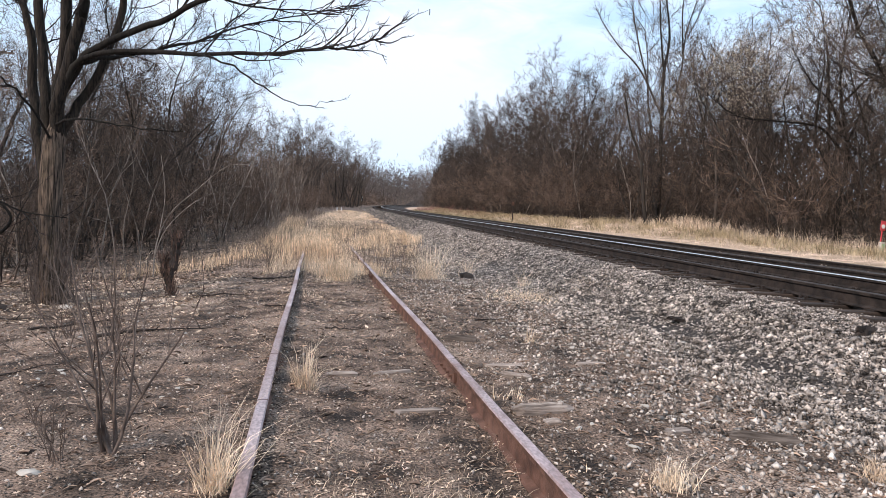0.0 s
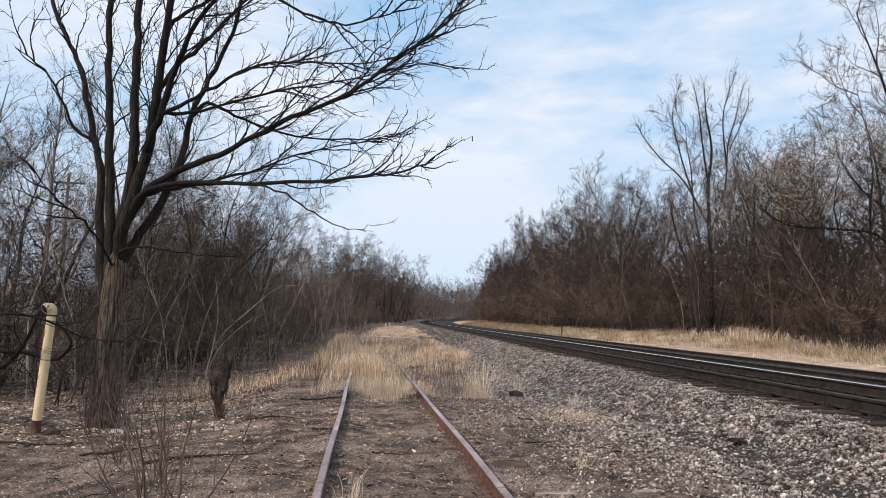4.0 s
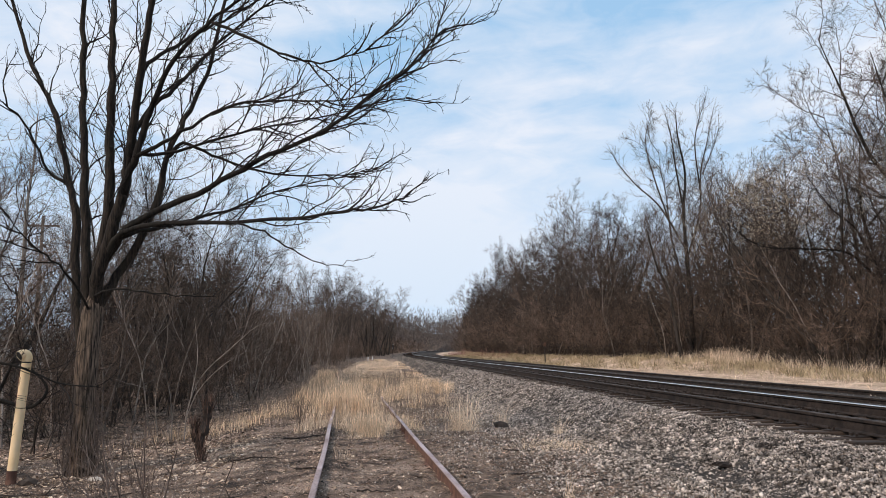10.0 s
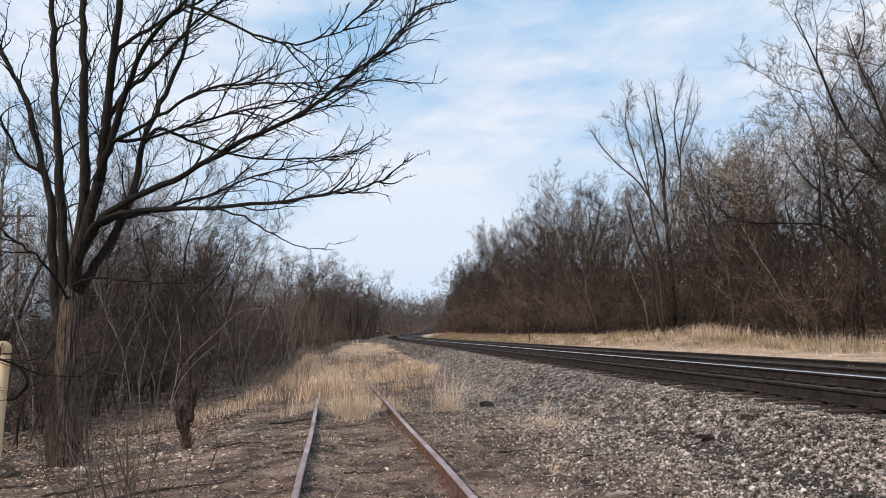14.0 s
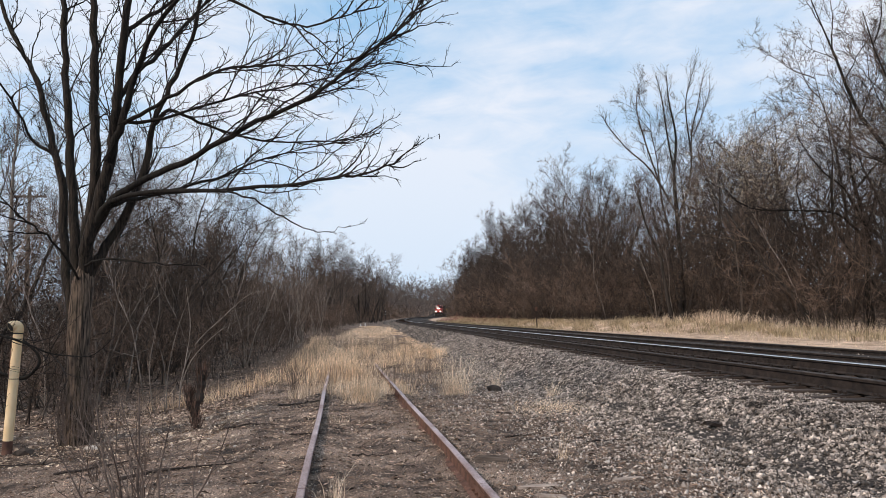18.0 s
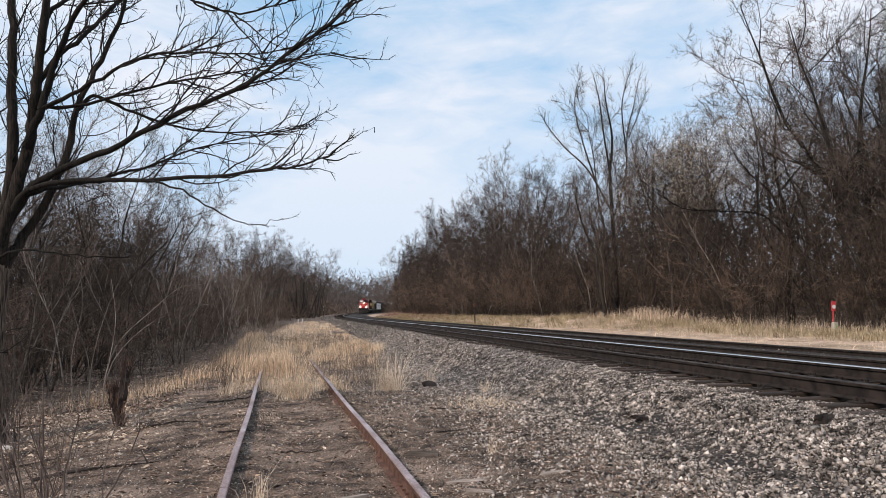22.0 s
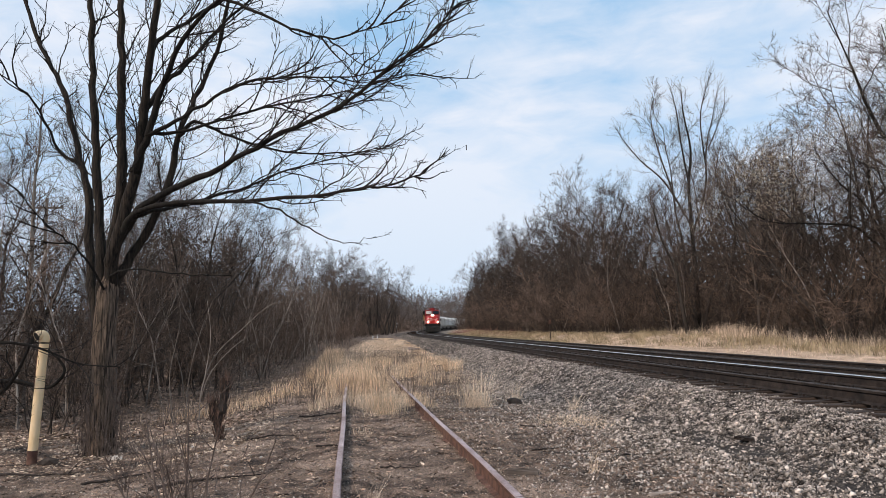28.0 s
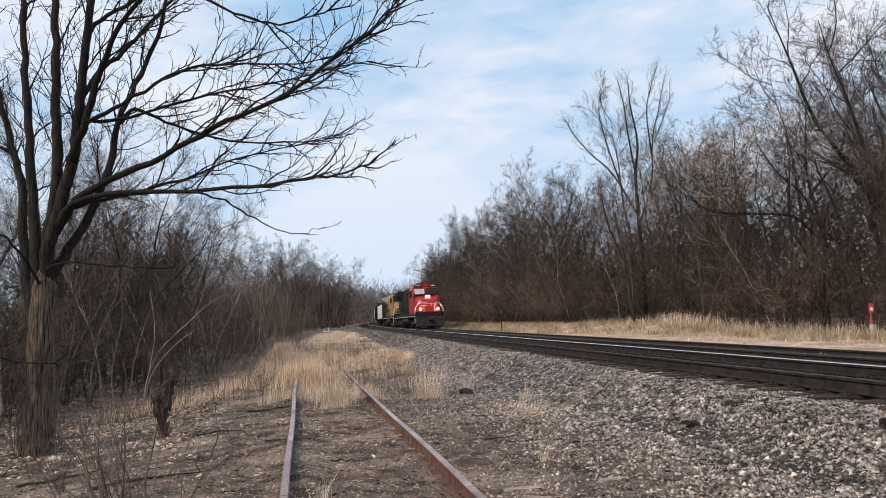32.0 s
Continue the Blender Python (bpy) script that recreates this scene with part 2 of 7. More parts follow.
M = dict(
    soil=mat("soil", (0.03, 0.02, 0.015), (0.23, 0.155, 0.114), 3.0, 0.95, 1.0, 70, c3=(0.36, 0.26, 0.2), stain=0.7, speck=0.9, grain=70.0),
    stone=mat("ballast_stone", (0.035, 0.028, 0.024), (0.52, 0.44, 0.385), 9.0, 0.9, 0.4, 60, vary=0.4, island=0.75, c3=(0.05, 0.038, 0.031)),
    gravel=mat("gravel", (0.1, 0.08, 0.067), (0.6, 0.51, 0.445), 9.0, 0.9, 0.4, 60, island=0.8),
    chip=mat("leaf_litter", (0.085, 0.052, 0.038), (0.5, 0.36, 0.275), 5.0, 0.9, 0.2, 50, island=0.85),
    # stems and limbs: their shaded look against the sky is painted in
    shaded_stem_bark=mat("shaded_stem_bark", (0.007, 0.005, 0.004), (0.04, 0.029, 0.021), 34.0, 0.95, 1.0, 40, stretch=(1, 1, 0.13), c3=(0.022, 0.018, 0.012)),
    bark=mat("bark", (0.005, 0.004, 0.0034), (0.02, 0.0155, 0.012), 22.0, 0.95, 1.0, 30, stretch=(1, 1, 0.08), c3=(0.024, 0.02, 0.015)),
    trunk_bark=mat("trunk_bark", (0.018, 0.013, 0.01), (0.22, 0.155, 0.113), 36.0, 0.95, 1.0, 40, stretch=(1, 1, 0.11), c3=(0.055, 0.042, 0.027), stain=1.2, lo=0.38, hi=0.68),
    old_leaf=mat("withered_leaves", (0.34, 0.245, 0.175), (0.74, 0.58, 0.44), 3.0, 0.9, 0.0, island=0.4),
    catkin=mat("pale_catkins", (0.34, 0.28, 0.21), (0.52, 0.45, 0.36), 2.0, 0.9, 0.0, island=0.4),
    young_bark=mat("young_bark", (0.1, 0.082, 0.07), (0.37, 0.31, 0.262), 5.0, 0.95, 0.4, 25, stretch=(1, 1, 0.2), vary=0.5),
    # distance haze is put into this paler, greyer twig colour
    hazed_twig=mat("hazed_twigs", (0.12, 0.098, 0.09), (0.19, 0.158, 0.143), 0.1, 0.95, 0.0, island=0.3),
    tangle=mat("tangled_grass", (0.2, 0.155, 0.09), (0.48, 0.38, 0.245), 0.8, 0.9, 0.0, island=0.5),
    limb_bark=mat("limb_bark", (0.024, 0.018, 0.0145), (0.13, 0.097, 0.076), 0.5, 0.95, 0.0, island=0.5),
    red_brush=mat("red_brush_twigs", (0.13, 0.06, 0.05), (0.34, 0.18, 0.15), 0.4, 0.95, 0.0, island=0.4),
    shrub=mat("shrub_bark", (0.07, 0.049, 0.04), (0.19, 0.14, 0.115), 9.0, 0.9, 0.3, 40),
    # near black too, with the twigs' backlit shade in the colour
    twig=mat("shaded_twig_bark", (0.007, 0.0055, 0.0048), (0.02, 0.015, 0.013), 6.0, 0.9, 0.2, 30),
    wood_bark=mat("woodland_bark", (0.02, 0.016, 0.0135), (0.07, 0.056, 0.047), 5.0, 0.95, 0.6, 20, stretch=(1, 1, 0.2), vary=0.45),
    wood_twig=mat("woodland_twigs", (0.036, 0.027, 0.022), (0.14, 0.104, 0.083), 0.35, 0.95, 0.0, vary=0.3, island=0.55),
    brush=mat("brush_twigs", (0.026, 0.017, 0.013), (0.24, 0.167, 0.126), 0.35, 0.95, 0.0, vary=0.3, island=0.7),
    # a darker copy of brush, holding the lower wood's shade in its colour
    shaded_brush=mat("shaded_brush_twigs", (0.016, 0.0115, 0.009), (0.118, 0.085, 0.066), 0.35, 0.95, 0.0, vary=0.3, island=0.65),
    pale_bark=mat("pale_bark", (0.13, 0.11, 0.095), (0.28, 0.24, 0.21), 5.0, 0.9, 0.5, 25, stretch=(1, 1, 0.3)),
    thatch=mat("mown_dry_grass", (0.34, 0.235, 0.165), (0.66, 0.475, 0.35), 1.6, 0.95, 0.8, 45, c3=(0.27, 0.19, 0.125), speck=0.45, grain=40.0),
    # the shade between the loose stones is put into this near-black colour
    shaded_bed=mat("ballast_bed", (0.014, 0.011, 0.0095), (0.06, 0.048, 0.041), 14.0, 0.95, 1.0, 25, c3=(0.035, 0.028, 0.023), speck=0.6, grain=30.0),
    straw=mat("dry_grass", (0.56, 0.385, 0.245), (0.98, 0.74, 0.52), 0.9, 0.9, 0.0, island=0.55),
    verge_straw=mat("verge_grass", (0.44, 0.335, 0.24), (0.86, 0.68, 0.52), 0.9, 0.9, 0.0, island=0.5),
    straw_pale=mat("pale_dry_grass", (0.58, 0.43, 0.31), (0.97, 0.78, 0.59), 0.9, 0.9, 0.0, island=0.5),
    weed=mat("brown_weed", (0.12, 0.085, 0.065), (0.24, 0.18, 0.14), 1.2, 0.9, 0.0, island=0.4),
    rust=mat("rusty_steel", (0.07, 0.035, 0.026), (0.18, 0.092, 0.066), 7.0, 0.8, 0.35, 60, metal=0.1, c3=(0.23, 0.13, 0.098)),
    railtop=mat("worn_rail_top", (0.24, 0.15, 0.13), (0.54, 0.43, 0.43), 3.0, 0.5, 0.2, 60, metal=0.3, stretch=(1, 0.4, 1), c3=(0.24, 0.13, 0.105), stain=0.7, speck=0.25, grain=60.0),
    rail_dark=mat("dark_rail", (0.018, 0.013, 0.0105), (0.052, 0.037, 0.03), 7.0, 0.7, 0.3, 50, metal=0.2),
    rail_shine=mat("polished_rail_top", (0.8, 0.77, 0.74), (0.9, 0.87, 0.84), 5.0, 0.3, 0.05, 50, metal=1.0),
    rail_dull=mat("dull_rail_top", (0.035, 0.028, 0.025), (0.075, 0.06, 0.053), 5.0, 0.7, 0.1, 50, metal=0.2),
    tie=mat("creosoted_tie", (0.018, 0.0125, 0.0095), (0.075, 0.05, 0.037), 6.0, 0.9, 0.8, 25, stretch=(0.15, 1, 1), vary=0.3),
    oldwood=mat("weathered_wood", (0.13, 0.1, 0.085), (0.46, 0.385, 0.335), 22.0, 0.9, 1.0, 40, stretch=(0.1, 1, 1), vary=0.2, c3=(0.2, 0.15, 0.12)),
    greylog=mat("grey_rotten_log", (0.05, 0.039, 0.033), (0.21, 0.172, 0.15), 20.0, 0.95, 1.0, 40, stretch=(0.12, 1, 1), c3=(0.07, 0.055, 0.046)),
    rot=mat("rotten_wood", (0.016, 0.0125, 0.0105), (0.065, 0.049, 0.041), 8.0, 0.95, 1.0, 20, stretch=(1, 1, 0.15)),
    splinter=mat("splintered_wood", (0.035, 0.021, 0.016), (0.23, 0.14, 0.105), 12.0, 0.95, 1.0, 30, stretch=(1, 1, 0.15), island=0.5),
    pipe=mat("cream_paint", (0.78, 0.56, 0.32), (0.85, 0.64, 0.4), 4.0, 0.55, 0.1, 60, c3=(0.6, 0.43, 0.22)),
    red=mat("red_paint", (0.32, 0.014, 0.013), (0.4, 0.022, 0.018), 2.0, 0.35, 0.02, 30, c3=(0.26, 0.025, 0.022)),
    black=mat("black_paint", (0.005, 0.005, 0.0055), (0.011, 0.0105, 0.0105), 2.0, 0.85, 0.05, 30, c3=(0.022, 0.02, 0.018)),
    under=mat("sooty_steel", (0.012, 0.011, 0.01), (0.04, 0.035, 0.03), 3.0, 0.8, 0.2, 30),
    white=mat("white_paint", (0.72, 0.71, 0.69), (0.82, 0.81, 0.79), 3.0, 0.5, 0.05, 30, c3=(0.5, 0.47, 0.43)),
    yellow=mat("yellow_paint", (0.26, 0.15, 0.045), (0.33, 0.2, 0.07), 2.0, 0.5, 0.05, 30, c3=(0.17, 0.12, 0.07)),
    grey=mat("grey_paint", (0.3, 0.3, 0.29), (0.4, 0.39, 0.38), 2.0, 0.6, 0.05, 30, c3=(0.22, 0.2, 0.18)),
    hopper=mat("hopper_paint", (0.58, 0.58, 0.56), (0.72, 0.71, 0.69), 1.0, 0.6, 0.05, 30, c3=(0.4, 0.36, 0.32)),
    glass=mat("dark_glass", (0.015, 0.017, 0.02), (0.02, 0.022, 0.025), 1.0, 0.1, 0.0),
    lamp=glow("headlight_glass", (1.0, 0.86, 0.64), 30.0),
    signal=glow("signal_light", (1.0, 0.97, 0.92), 0.5),
    # a pale pane colour with the sky's reflection painted in
    screen=mat("glare_painted_windscreen", (0.5, 0.45, 0.4), (0.62, 0.56, 0.5), 2.0, 0.15, 0.0),
    emblem=mat("dusty_white_paint", (0.42, 0.36, 0.35), (0.52, 0.46, 0.45), 4.0, 0.6, 0.05, 40),
    flag=mat("red_plastic", (0.55, 0.05, 0.06), (0.62, 0.08, 0.09), 4.0, 0.6, 0.05, 40),
    green=mat("pale_green_paint", (0.3, 0.42, 0.25), (0.38, 0.48, 0.3), 4.0, 0.6, 0.05, 40),
    concrete=mat("pale_concrete", (0.4, 0.35, 0.3), (0.56, 0.5, 0.44), 9.0, 0.9, 0.3, 50),
    siding=mat("pale_cladding", (0.62, 0.6, 0.59), (0.74, 0.72, 0.7), 2.0, 0.8, 0.1, 30),
    polewood=mat("pole_wood", (0.12, 0.095, 0.08), (0.22, 0.18, 0.15), 6.0, 0.9, 0.5, 25, stretch=(1, 1, 0.1)),
)


# ---------------------------------------------------------------- mesh helpers
class Shape:
    """Gathers vertices and faces, with a material slot for each face."""

    def __init__(self):
        self.v, self.f, self.m = [], [], []

    def tube(self, pts, radii, n=6, slot=0, cap=True):
        pts = [Vector(p) for p in pts]
        base = len(self.v)
        side = None
        for k, p in enumerate(pts):
            t = (pts[min(k + 1, len(pts) - 1)] - pts[max(k - 1, 0)]).normalized()
            if side is None:
                side = t.orthogonal().normalized()
            side = (side - t * side.dot(t)).normalized()
            up = t.cross(side)
            for j in range(n):
                a = 2 * math.pi * j / n
                self.v.append(p + (side * math.cos(a) + up * math.sin(a)) * radii[k])
        for k in range(len(pts) - 1):
            for j in range(n):
                a, b = base + k * n + j, base + k * n + (j + 1) % n
                self.f.append((a, b, b + n, a + n))
                self.m.append(slot)
        if cap:
            self.f.append(tuple(base + j for j in reversed(range(n))))
            self.f.append(tuple(base + (len(pts) - 1) * n + j for j in range(n)))
            self.m += [slot, slot]

    def blade(self, a, b, w, side, slot=0):
        """A thin tapering sliver from a to b."""
        i = len(self.v)
        self.v += [a - side * w, a + side * w, b]
        self.f.append((i, i + 1, i + 2))
        self.m.append(slot)

    def box(self, lo, hi, slot=0, turn=None, taper=0.0):
        i = len(self.v)
        cx, cy = (lo[0] + hi[0]) / 2, (lo[1] + hi[1]) / 2
        for z in (lo[2], hi[2]):
            k = 1 - taper if z == hi[2] else 1
            for x, y in ((lo[0], lo[1]), (hi[0], lo[1]), (hi[0], hi[1]), (lo[0], hi[1])):
                p = Vector((cx + (x - cx) * k, cy + (y - cy) * k, z))
                self.v.append(turn @ p if turn else p)
        for q in ((0, 3, 2, 1), (4, 5, 6, 7), (0, 1, 5, 4), (1, 2, 6, 5), (2, 3, 7, 6), (3, 0, 4, 7)):
            self.f.append(tuple(i + a for a in q))
            self.m.append(slot)

    def prism(self, profile, axis, a, b, slot=0):
        """A closed outline pushed from a to b along an axis ('x' or 'y'); the outline is in the two other axes."""
        i, n = len(self.v), len(profile)
        for s in (a, b):
            for p, q in profile:
                self.v.append(Vector((s, p, q)) if axis == "x" else Vector((p, s, q)))
        for k in range(n):
            self.f.append((i + k, i + (k + 1) % n, i + n + (k + 1) % n, i + n + k))
            self.m.append(slot)
        self.f += [tuple(i + k for k in reversed(range(n))), tuple(i + n + k for k in range(n))]
        self.m += [slot, slot]

    def loft(self, rings, slot=0):
        """A closed body through outlines of equally many points."""
        i, n = len(self.v), len(rings[0])
        for ring in rings:
            self.v += [Vector(p) for p in ring]
        for r in range(len(rings) - 1):
            for k in range(n):
                a, b = i + r * n + k, i + r * n + (k + 1) % n
                self.f.append((a, b, b + n, a + n))
                self.m.append(slot)
        self.f += [tuple(i + k for k in reversed(range(n))), tuple(i + (len(rings) - 1) * n + k for k in range(n))]
        self.m += [slot, slot]

    def mesh(self, name, materials, smooth=False):
        me = bpy.data.meshes.new(name)
        me.from_pydata(self.v, [], self.f)
        for m in materials:
            me.materials.append(m)
        me.polygons.foreach_set("material_index", self.m)
        if smooth:
            me.polygons.foreach_set("use_smooth", [True] * len(self.f))
        me.update()
        return me


def fixed(me):
    """Turns the faces of a closed mesh outwards."""
    bm = bmesh.new()
    bm.from_mesh(me)
    bmesh.ops.recalc_face_normals(bm, faces=bm.faces)
    bm.to_mesh(me)
    bm.free()
    return me


def fast_mesh(name, verts, faces, material, size):
    """A mesh from arrays: verts (n, 3) and faces (m, size)."""
    me = bpy.data.meshes.new(name)
    me.vertices.add(len(verts))
    me.vertices.foreach_set("co", np.asarray(verts, np.float32).ravel())
    me.loops.add(faces.size)
    me.loops.foreach_set("vertex_index", faces.astype(np.int32).ravel())
    me.polygons.add(len(faces))
    me.polygons.foreach_set("loop_start", np.arange(len(faces), dtype=np.int32) * size)
    me.update(calc_edges=True)
    me.materials.append(material)
    return me


def softened(me, width=0.01, segments=1):
    bm = bmesh.new()
    bm.from_mesh(me)
    bmesh.ops.recalc_face_normals(bm, faces=bm.faces)
    bmesh.ops.bevel(bm, geom=[e for e in bm.edges if e.is_manifold and e.calc_face_angle() > 0.5], offset=width, segments=segments, affect="EDGES", profile=0.7)
    bm.to_mesh(me)
    bm.free()
    return me


def part(name, shape, material, parent, label="", smooth=False, bevel=0.0):
    """Links a shape as one mesh object under a thing or a part."""
    ms = material if isinstance(material, (list, tuple)) else [material]
    me = shape.mesh(name, ms, smooth)
    me = softened(me, bevel) if bevel else me
    ob = new(name, me)
    ob.parent = parent
    if label:
        tagged(ob, label)
    return ob


def thing(name, label, category, m=None, group="", kind=""):
    ob = tagged(new(name), label, category, group, kind)
    ob.matrix_world = m or Matrix()
    return ob


# ---------------------------------------------------------------- the plan
SPACING = 3.8
EDGE_Y, EDGE_X = [15, 19, 25, 35, 60, 90, 130, 200, 260], [-6.8, -5.4, -3.9, -2.7, -1.3, 0.6, 5.0, 13.0, 24.0]


def far_x(y):
    """The centre of the far track."""
    y = np.asarray(y, float)
    over = np.clip(y - 100, 0, 260)
    return 10.4 + 0.03 * (y - 10) + 0.5 * 0.0011 * over**2 + np.clip(y - 360, 0, None) * 0.286


def far_slope(y):
    return 0.03 + 0.0011 * min(max(y - 100, 0), 260)


def rail_z(y):
    y = np.asarray(y, float)
    return 0.7 + 0.0105 * (np.clip(y, -60, 90) - 10) + 0.0128 * np.clip(y - 90, 0, 300)


def smooth(a, b, x):
    t = np.clip((x - a) / (b - a), 0, 1)
    return t * t * (3 - 2 * t)


def ground_z(x, y):
    """The ground: the flat yard, the ballast bed of the main line and the verges on both sides."""
    x, y = np.asarray(x, float), np.asarray(y, float)
    yard = 0.0178 * np.clip(y - 20, 0, 70) + 0.0125 * np.clip(y - 90, 0, 300)
    yard = yard - 0.27 * smooth(-1.6, -4.6, x + 0.02 * np.clip(y - 20, 0, 60)) - 0.25 * smooth(-6, -12, x)
    u = x - (far_x(y) - SPACING)
    bed = rail_z(y) - 0.25
    z = yard + (bed - yard) * smooth(-3.1, -1.5, u)
    foot = 14.8 - 5.5 * smooth(27, 65, y) + 4.5 * smooth(105, 165, y)
    right = rail_z(y) - 0.42 + 2.6 * smooth(16, 42, u) + 0.55 * smooth(0.25, 1.0, (u - 6.4) / (foot - 6.4)) * smooth(26, 44, y)
    near = np.clip(1.4 - np.abs(y - 8) / 30, 0, 1) * np.clip(1.3 - np.abs(x) / 16, 0, 1) * (1 - 0.6 * smooth(-3.2, -2.0, u))
    lumps = 0.016 * np.sin(1.9 * x + 0.7 * y) * np.sin(1.3 * y - 0.5 * x + 1) + 0.012 * np.sin(3.7 * x - 1.3 * y + 2) * np.sin(3.1 * y + 0.9 * x) + 0.007 * np.sin(7.3 * x + 2.1 * y) * np.sin(6.7 * y - 2.6 * x + 0.6)
    sunk = 0.07 * np.exp(-(((x + 0.72) / 0.32) ** 2)) * smooth(22, 16, y) * smooth(-9, -7, y)
    hill = near * lumps + sunk - 0.02 + 9.0 * smooth(300, 400, y) + 3.0 * smooth(-14, -45, u) * smooth(90, 180, y)
    return z + (right - bed) * smooth(5.3, 6.6, u) + hill


def gz(x, y):
    return float(ground_z(x, y))


def build_ground():
    xs = np.concatenate([-np.geomspace(2500, 16, 26), np.arange(-15, -3, 0.3), np.arange(-3, 13, 0.22), np.arange(13, 40, 0.6), np.geomspace(40, 2500, 26)])
    ys = np.concatenate([-np.geomspace(2500, 8, 20), np.arange(-7, 2, 0.5), np.arange(2, 24, 0.22), np.arange(24, 60, 0.6), np.arange(60, 400, 3.0), np.geomspace(400, 3000, 20)])
    X, Y = np.meshgrid(xs, ys)
    Z = ground_z(X, Y)
    n, k = X.shape
    idx = np.arange(n * k).reshape(n, k)
    faces = np.stack([idx[:-1, :-1], idx[:-1, 1:], idx[1:, 1:], idx[1:, :-1]], -1).reshape(-1, 4)
    me = bpy.data.meshes.new("ground")
    me.from_pydata(np.stack([X, Y, Z], -1).reshape(-1, 3).tolist(), [], faces.tolist())
    me.materials.append(M["soil"])
    me.polygons.foreach_set("use_smooth", [True] * len(me.polygons))
    tagged(new("ground", me), "dark brown bare soil with leaf litter and gravel", "ground", kind="structure")


build_ground()


# ---------------------------------------------------------------- rails and ties
RAIL = [(-0.07, 0), (0.07, 0), (0.07, 0.012), (0.016, 0.03), (0.011, 0.125), (0.034, 0.14), (0.036, 0.17), (0.028, 0.18), (-0.028, 0.18), (-0.036, 0.17), (-0.034, 0.14), (-0.011, 0.125), (-0.016, 0.03), (-0.07, 0.012)]


def rail_shape(stations, height):
    """A rail of real profile along stations of (x, y, z of its top); the top faces take the second slot."""
    s = Shape()
    n = len(RAIL)
    for k, (x, y, z) in enumerate(stations):
        a, b = stations[max(k - 1, 0)], stations[min(k + 1, len(stations) - 1)]
        d = Vector((b[0] - a[0], b[1] - a[1], 0)).normalized()
        r = Vector((d.y, -d.x, 0))
        for p, q in RAIL:
            s.v.append(Vector((x, y, z)) + r * p + Vector((0, 0, q - 0.18)) * height)
    for k in range(len(stations) - 1):
        for j in range(n):
            a, b = k * n + j, k * n + (j + 1) % n
            s.f.append((a, b, b + n, a + n))
            s.m.append(1 if j in (7, 8) or (j == 6) else 0)
    s.f += [tuple(reversed(range(n))), tuple((len(stations) - 1) * n + j for j in range(n))]
    s.m += [0, 0]
    return s


def build_main_line():
    ys = np.concatenate([np.arange(-60, 40, 4.0), np.arange(40, 500, 8.0)])
    for nm, shift in (("near", -SPACING), ("far", 0.0)):
        track = thing("railway_track", "ballasted main line track with dark steel rails", "railway track", kind="structure")
        for side in (-1, 1):
            top = M["rail_shine"] if (nm == "near" and side == 1) else M["rail_dull"]
            drop = 0.0 if nm == "near" else 0.13
            st = [(float(far_x(y)) + shift + side * 0.755, float(y), float(rail_z(y)) - drop) for y in ys]
            part("rail", rail_shape(st, 1.0), [M["rail_dark"], top], track, "polished steel rail" if top is M["rail_shine"] else "dark steel rail")
        track_ties(track, shift, 0.0 if nm == "near" else 0.13)


def track_ties(track, shift, drop):
    rng = random.Random(5 if shift else 6)
    s = Shape()
    s.box((-1.3, -0.115, -0.17), (1.3, 0.115, 0.0))
    me = softened(s.mesh("tie", [M["tie"]]), 0.012)
    p = Shape()
    for side in (-1, 1):
        x = side * 0.755
        p.box((x - 0.18, -0.09, 0.0), (x + 0.18, 0.09, 0.016))
        for dx in (-0.1, 0.1):
            for dy in (-0.05, 0.05):
                p.box((x + dx - 0.015, dy - 0.015, 0.016), (x + dx + 0.015, dy + 0.015, 0.05))
    plates = p.mesh("tie_plate", [M["rail_dark"]])
    anchors = Shape()
    for i in range(430):
        y = -20 + i * 0.52 + rng.uniform(-0.03, 0.03)
        a = -math.atan(far_slope(y))
        m = Matrix.Translation((float(far_x(y)) + shift + rng.uniform(-0.11, 0.11), y, float(rail_z(y)) - 0.196 - drop)) @ Matrix.Rotation(a + rng.uniform(-0.045, 0.045), 4, "Z") @ Matrix.Rotation(rng.uniform(-0.012, 0.012), 4, "Y")
        if i < 150:
            t = new("tie", me)
            t.parent, t.matrix_local = track, m
            q = new("tie_plate", plates)
            q.parent, q.matrix_local = t, Matrix()
        else:
            anchors.box((-1.3, -0.115, -0.17), (1.3, 0.115, 0.0), turn=m)
    part("far_ties", anchors, M["tie"], track)["kind"] = "stuff"


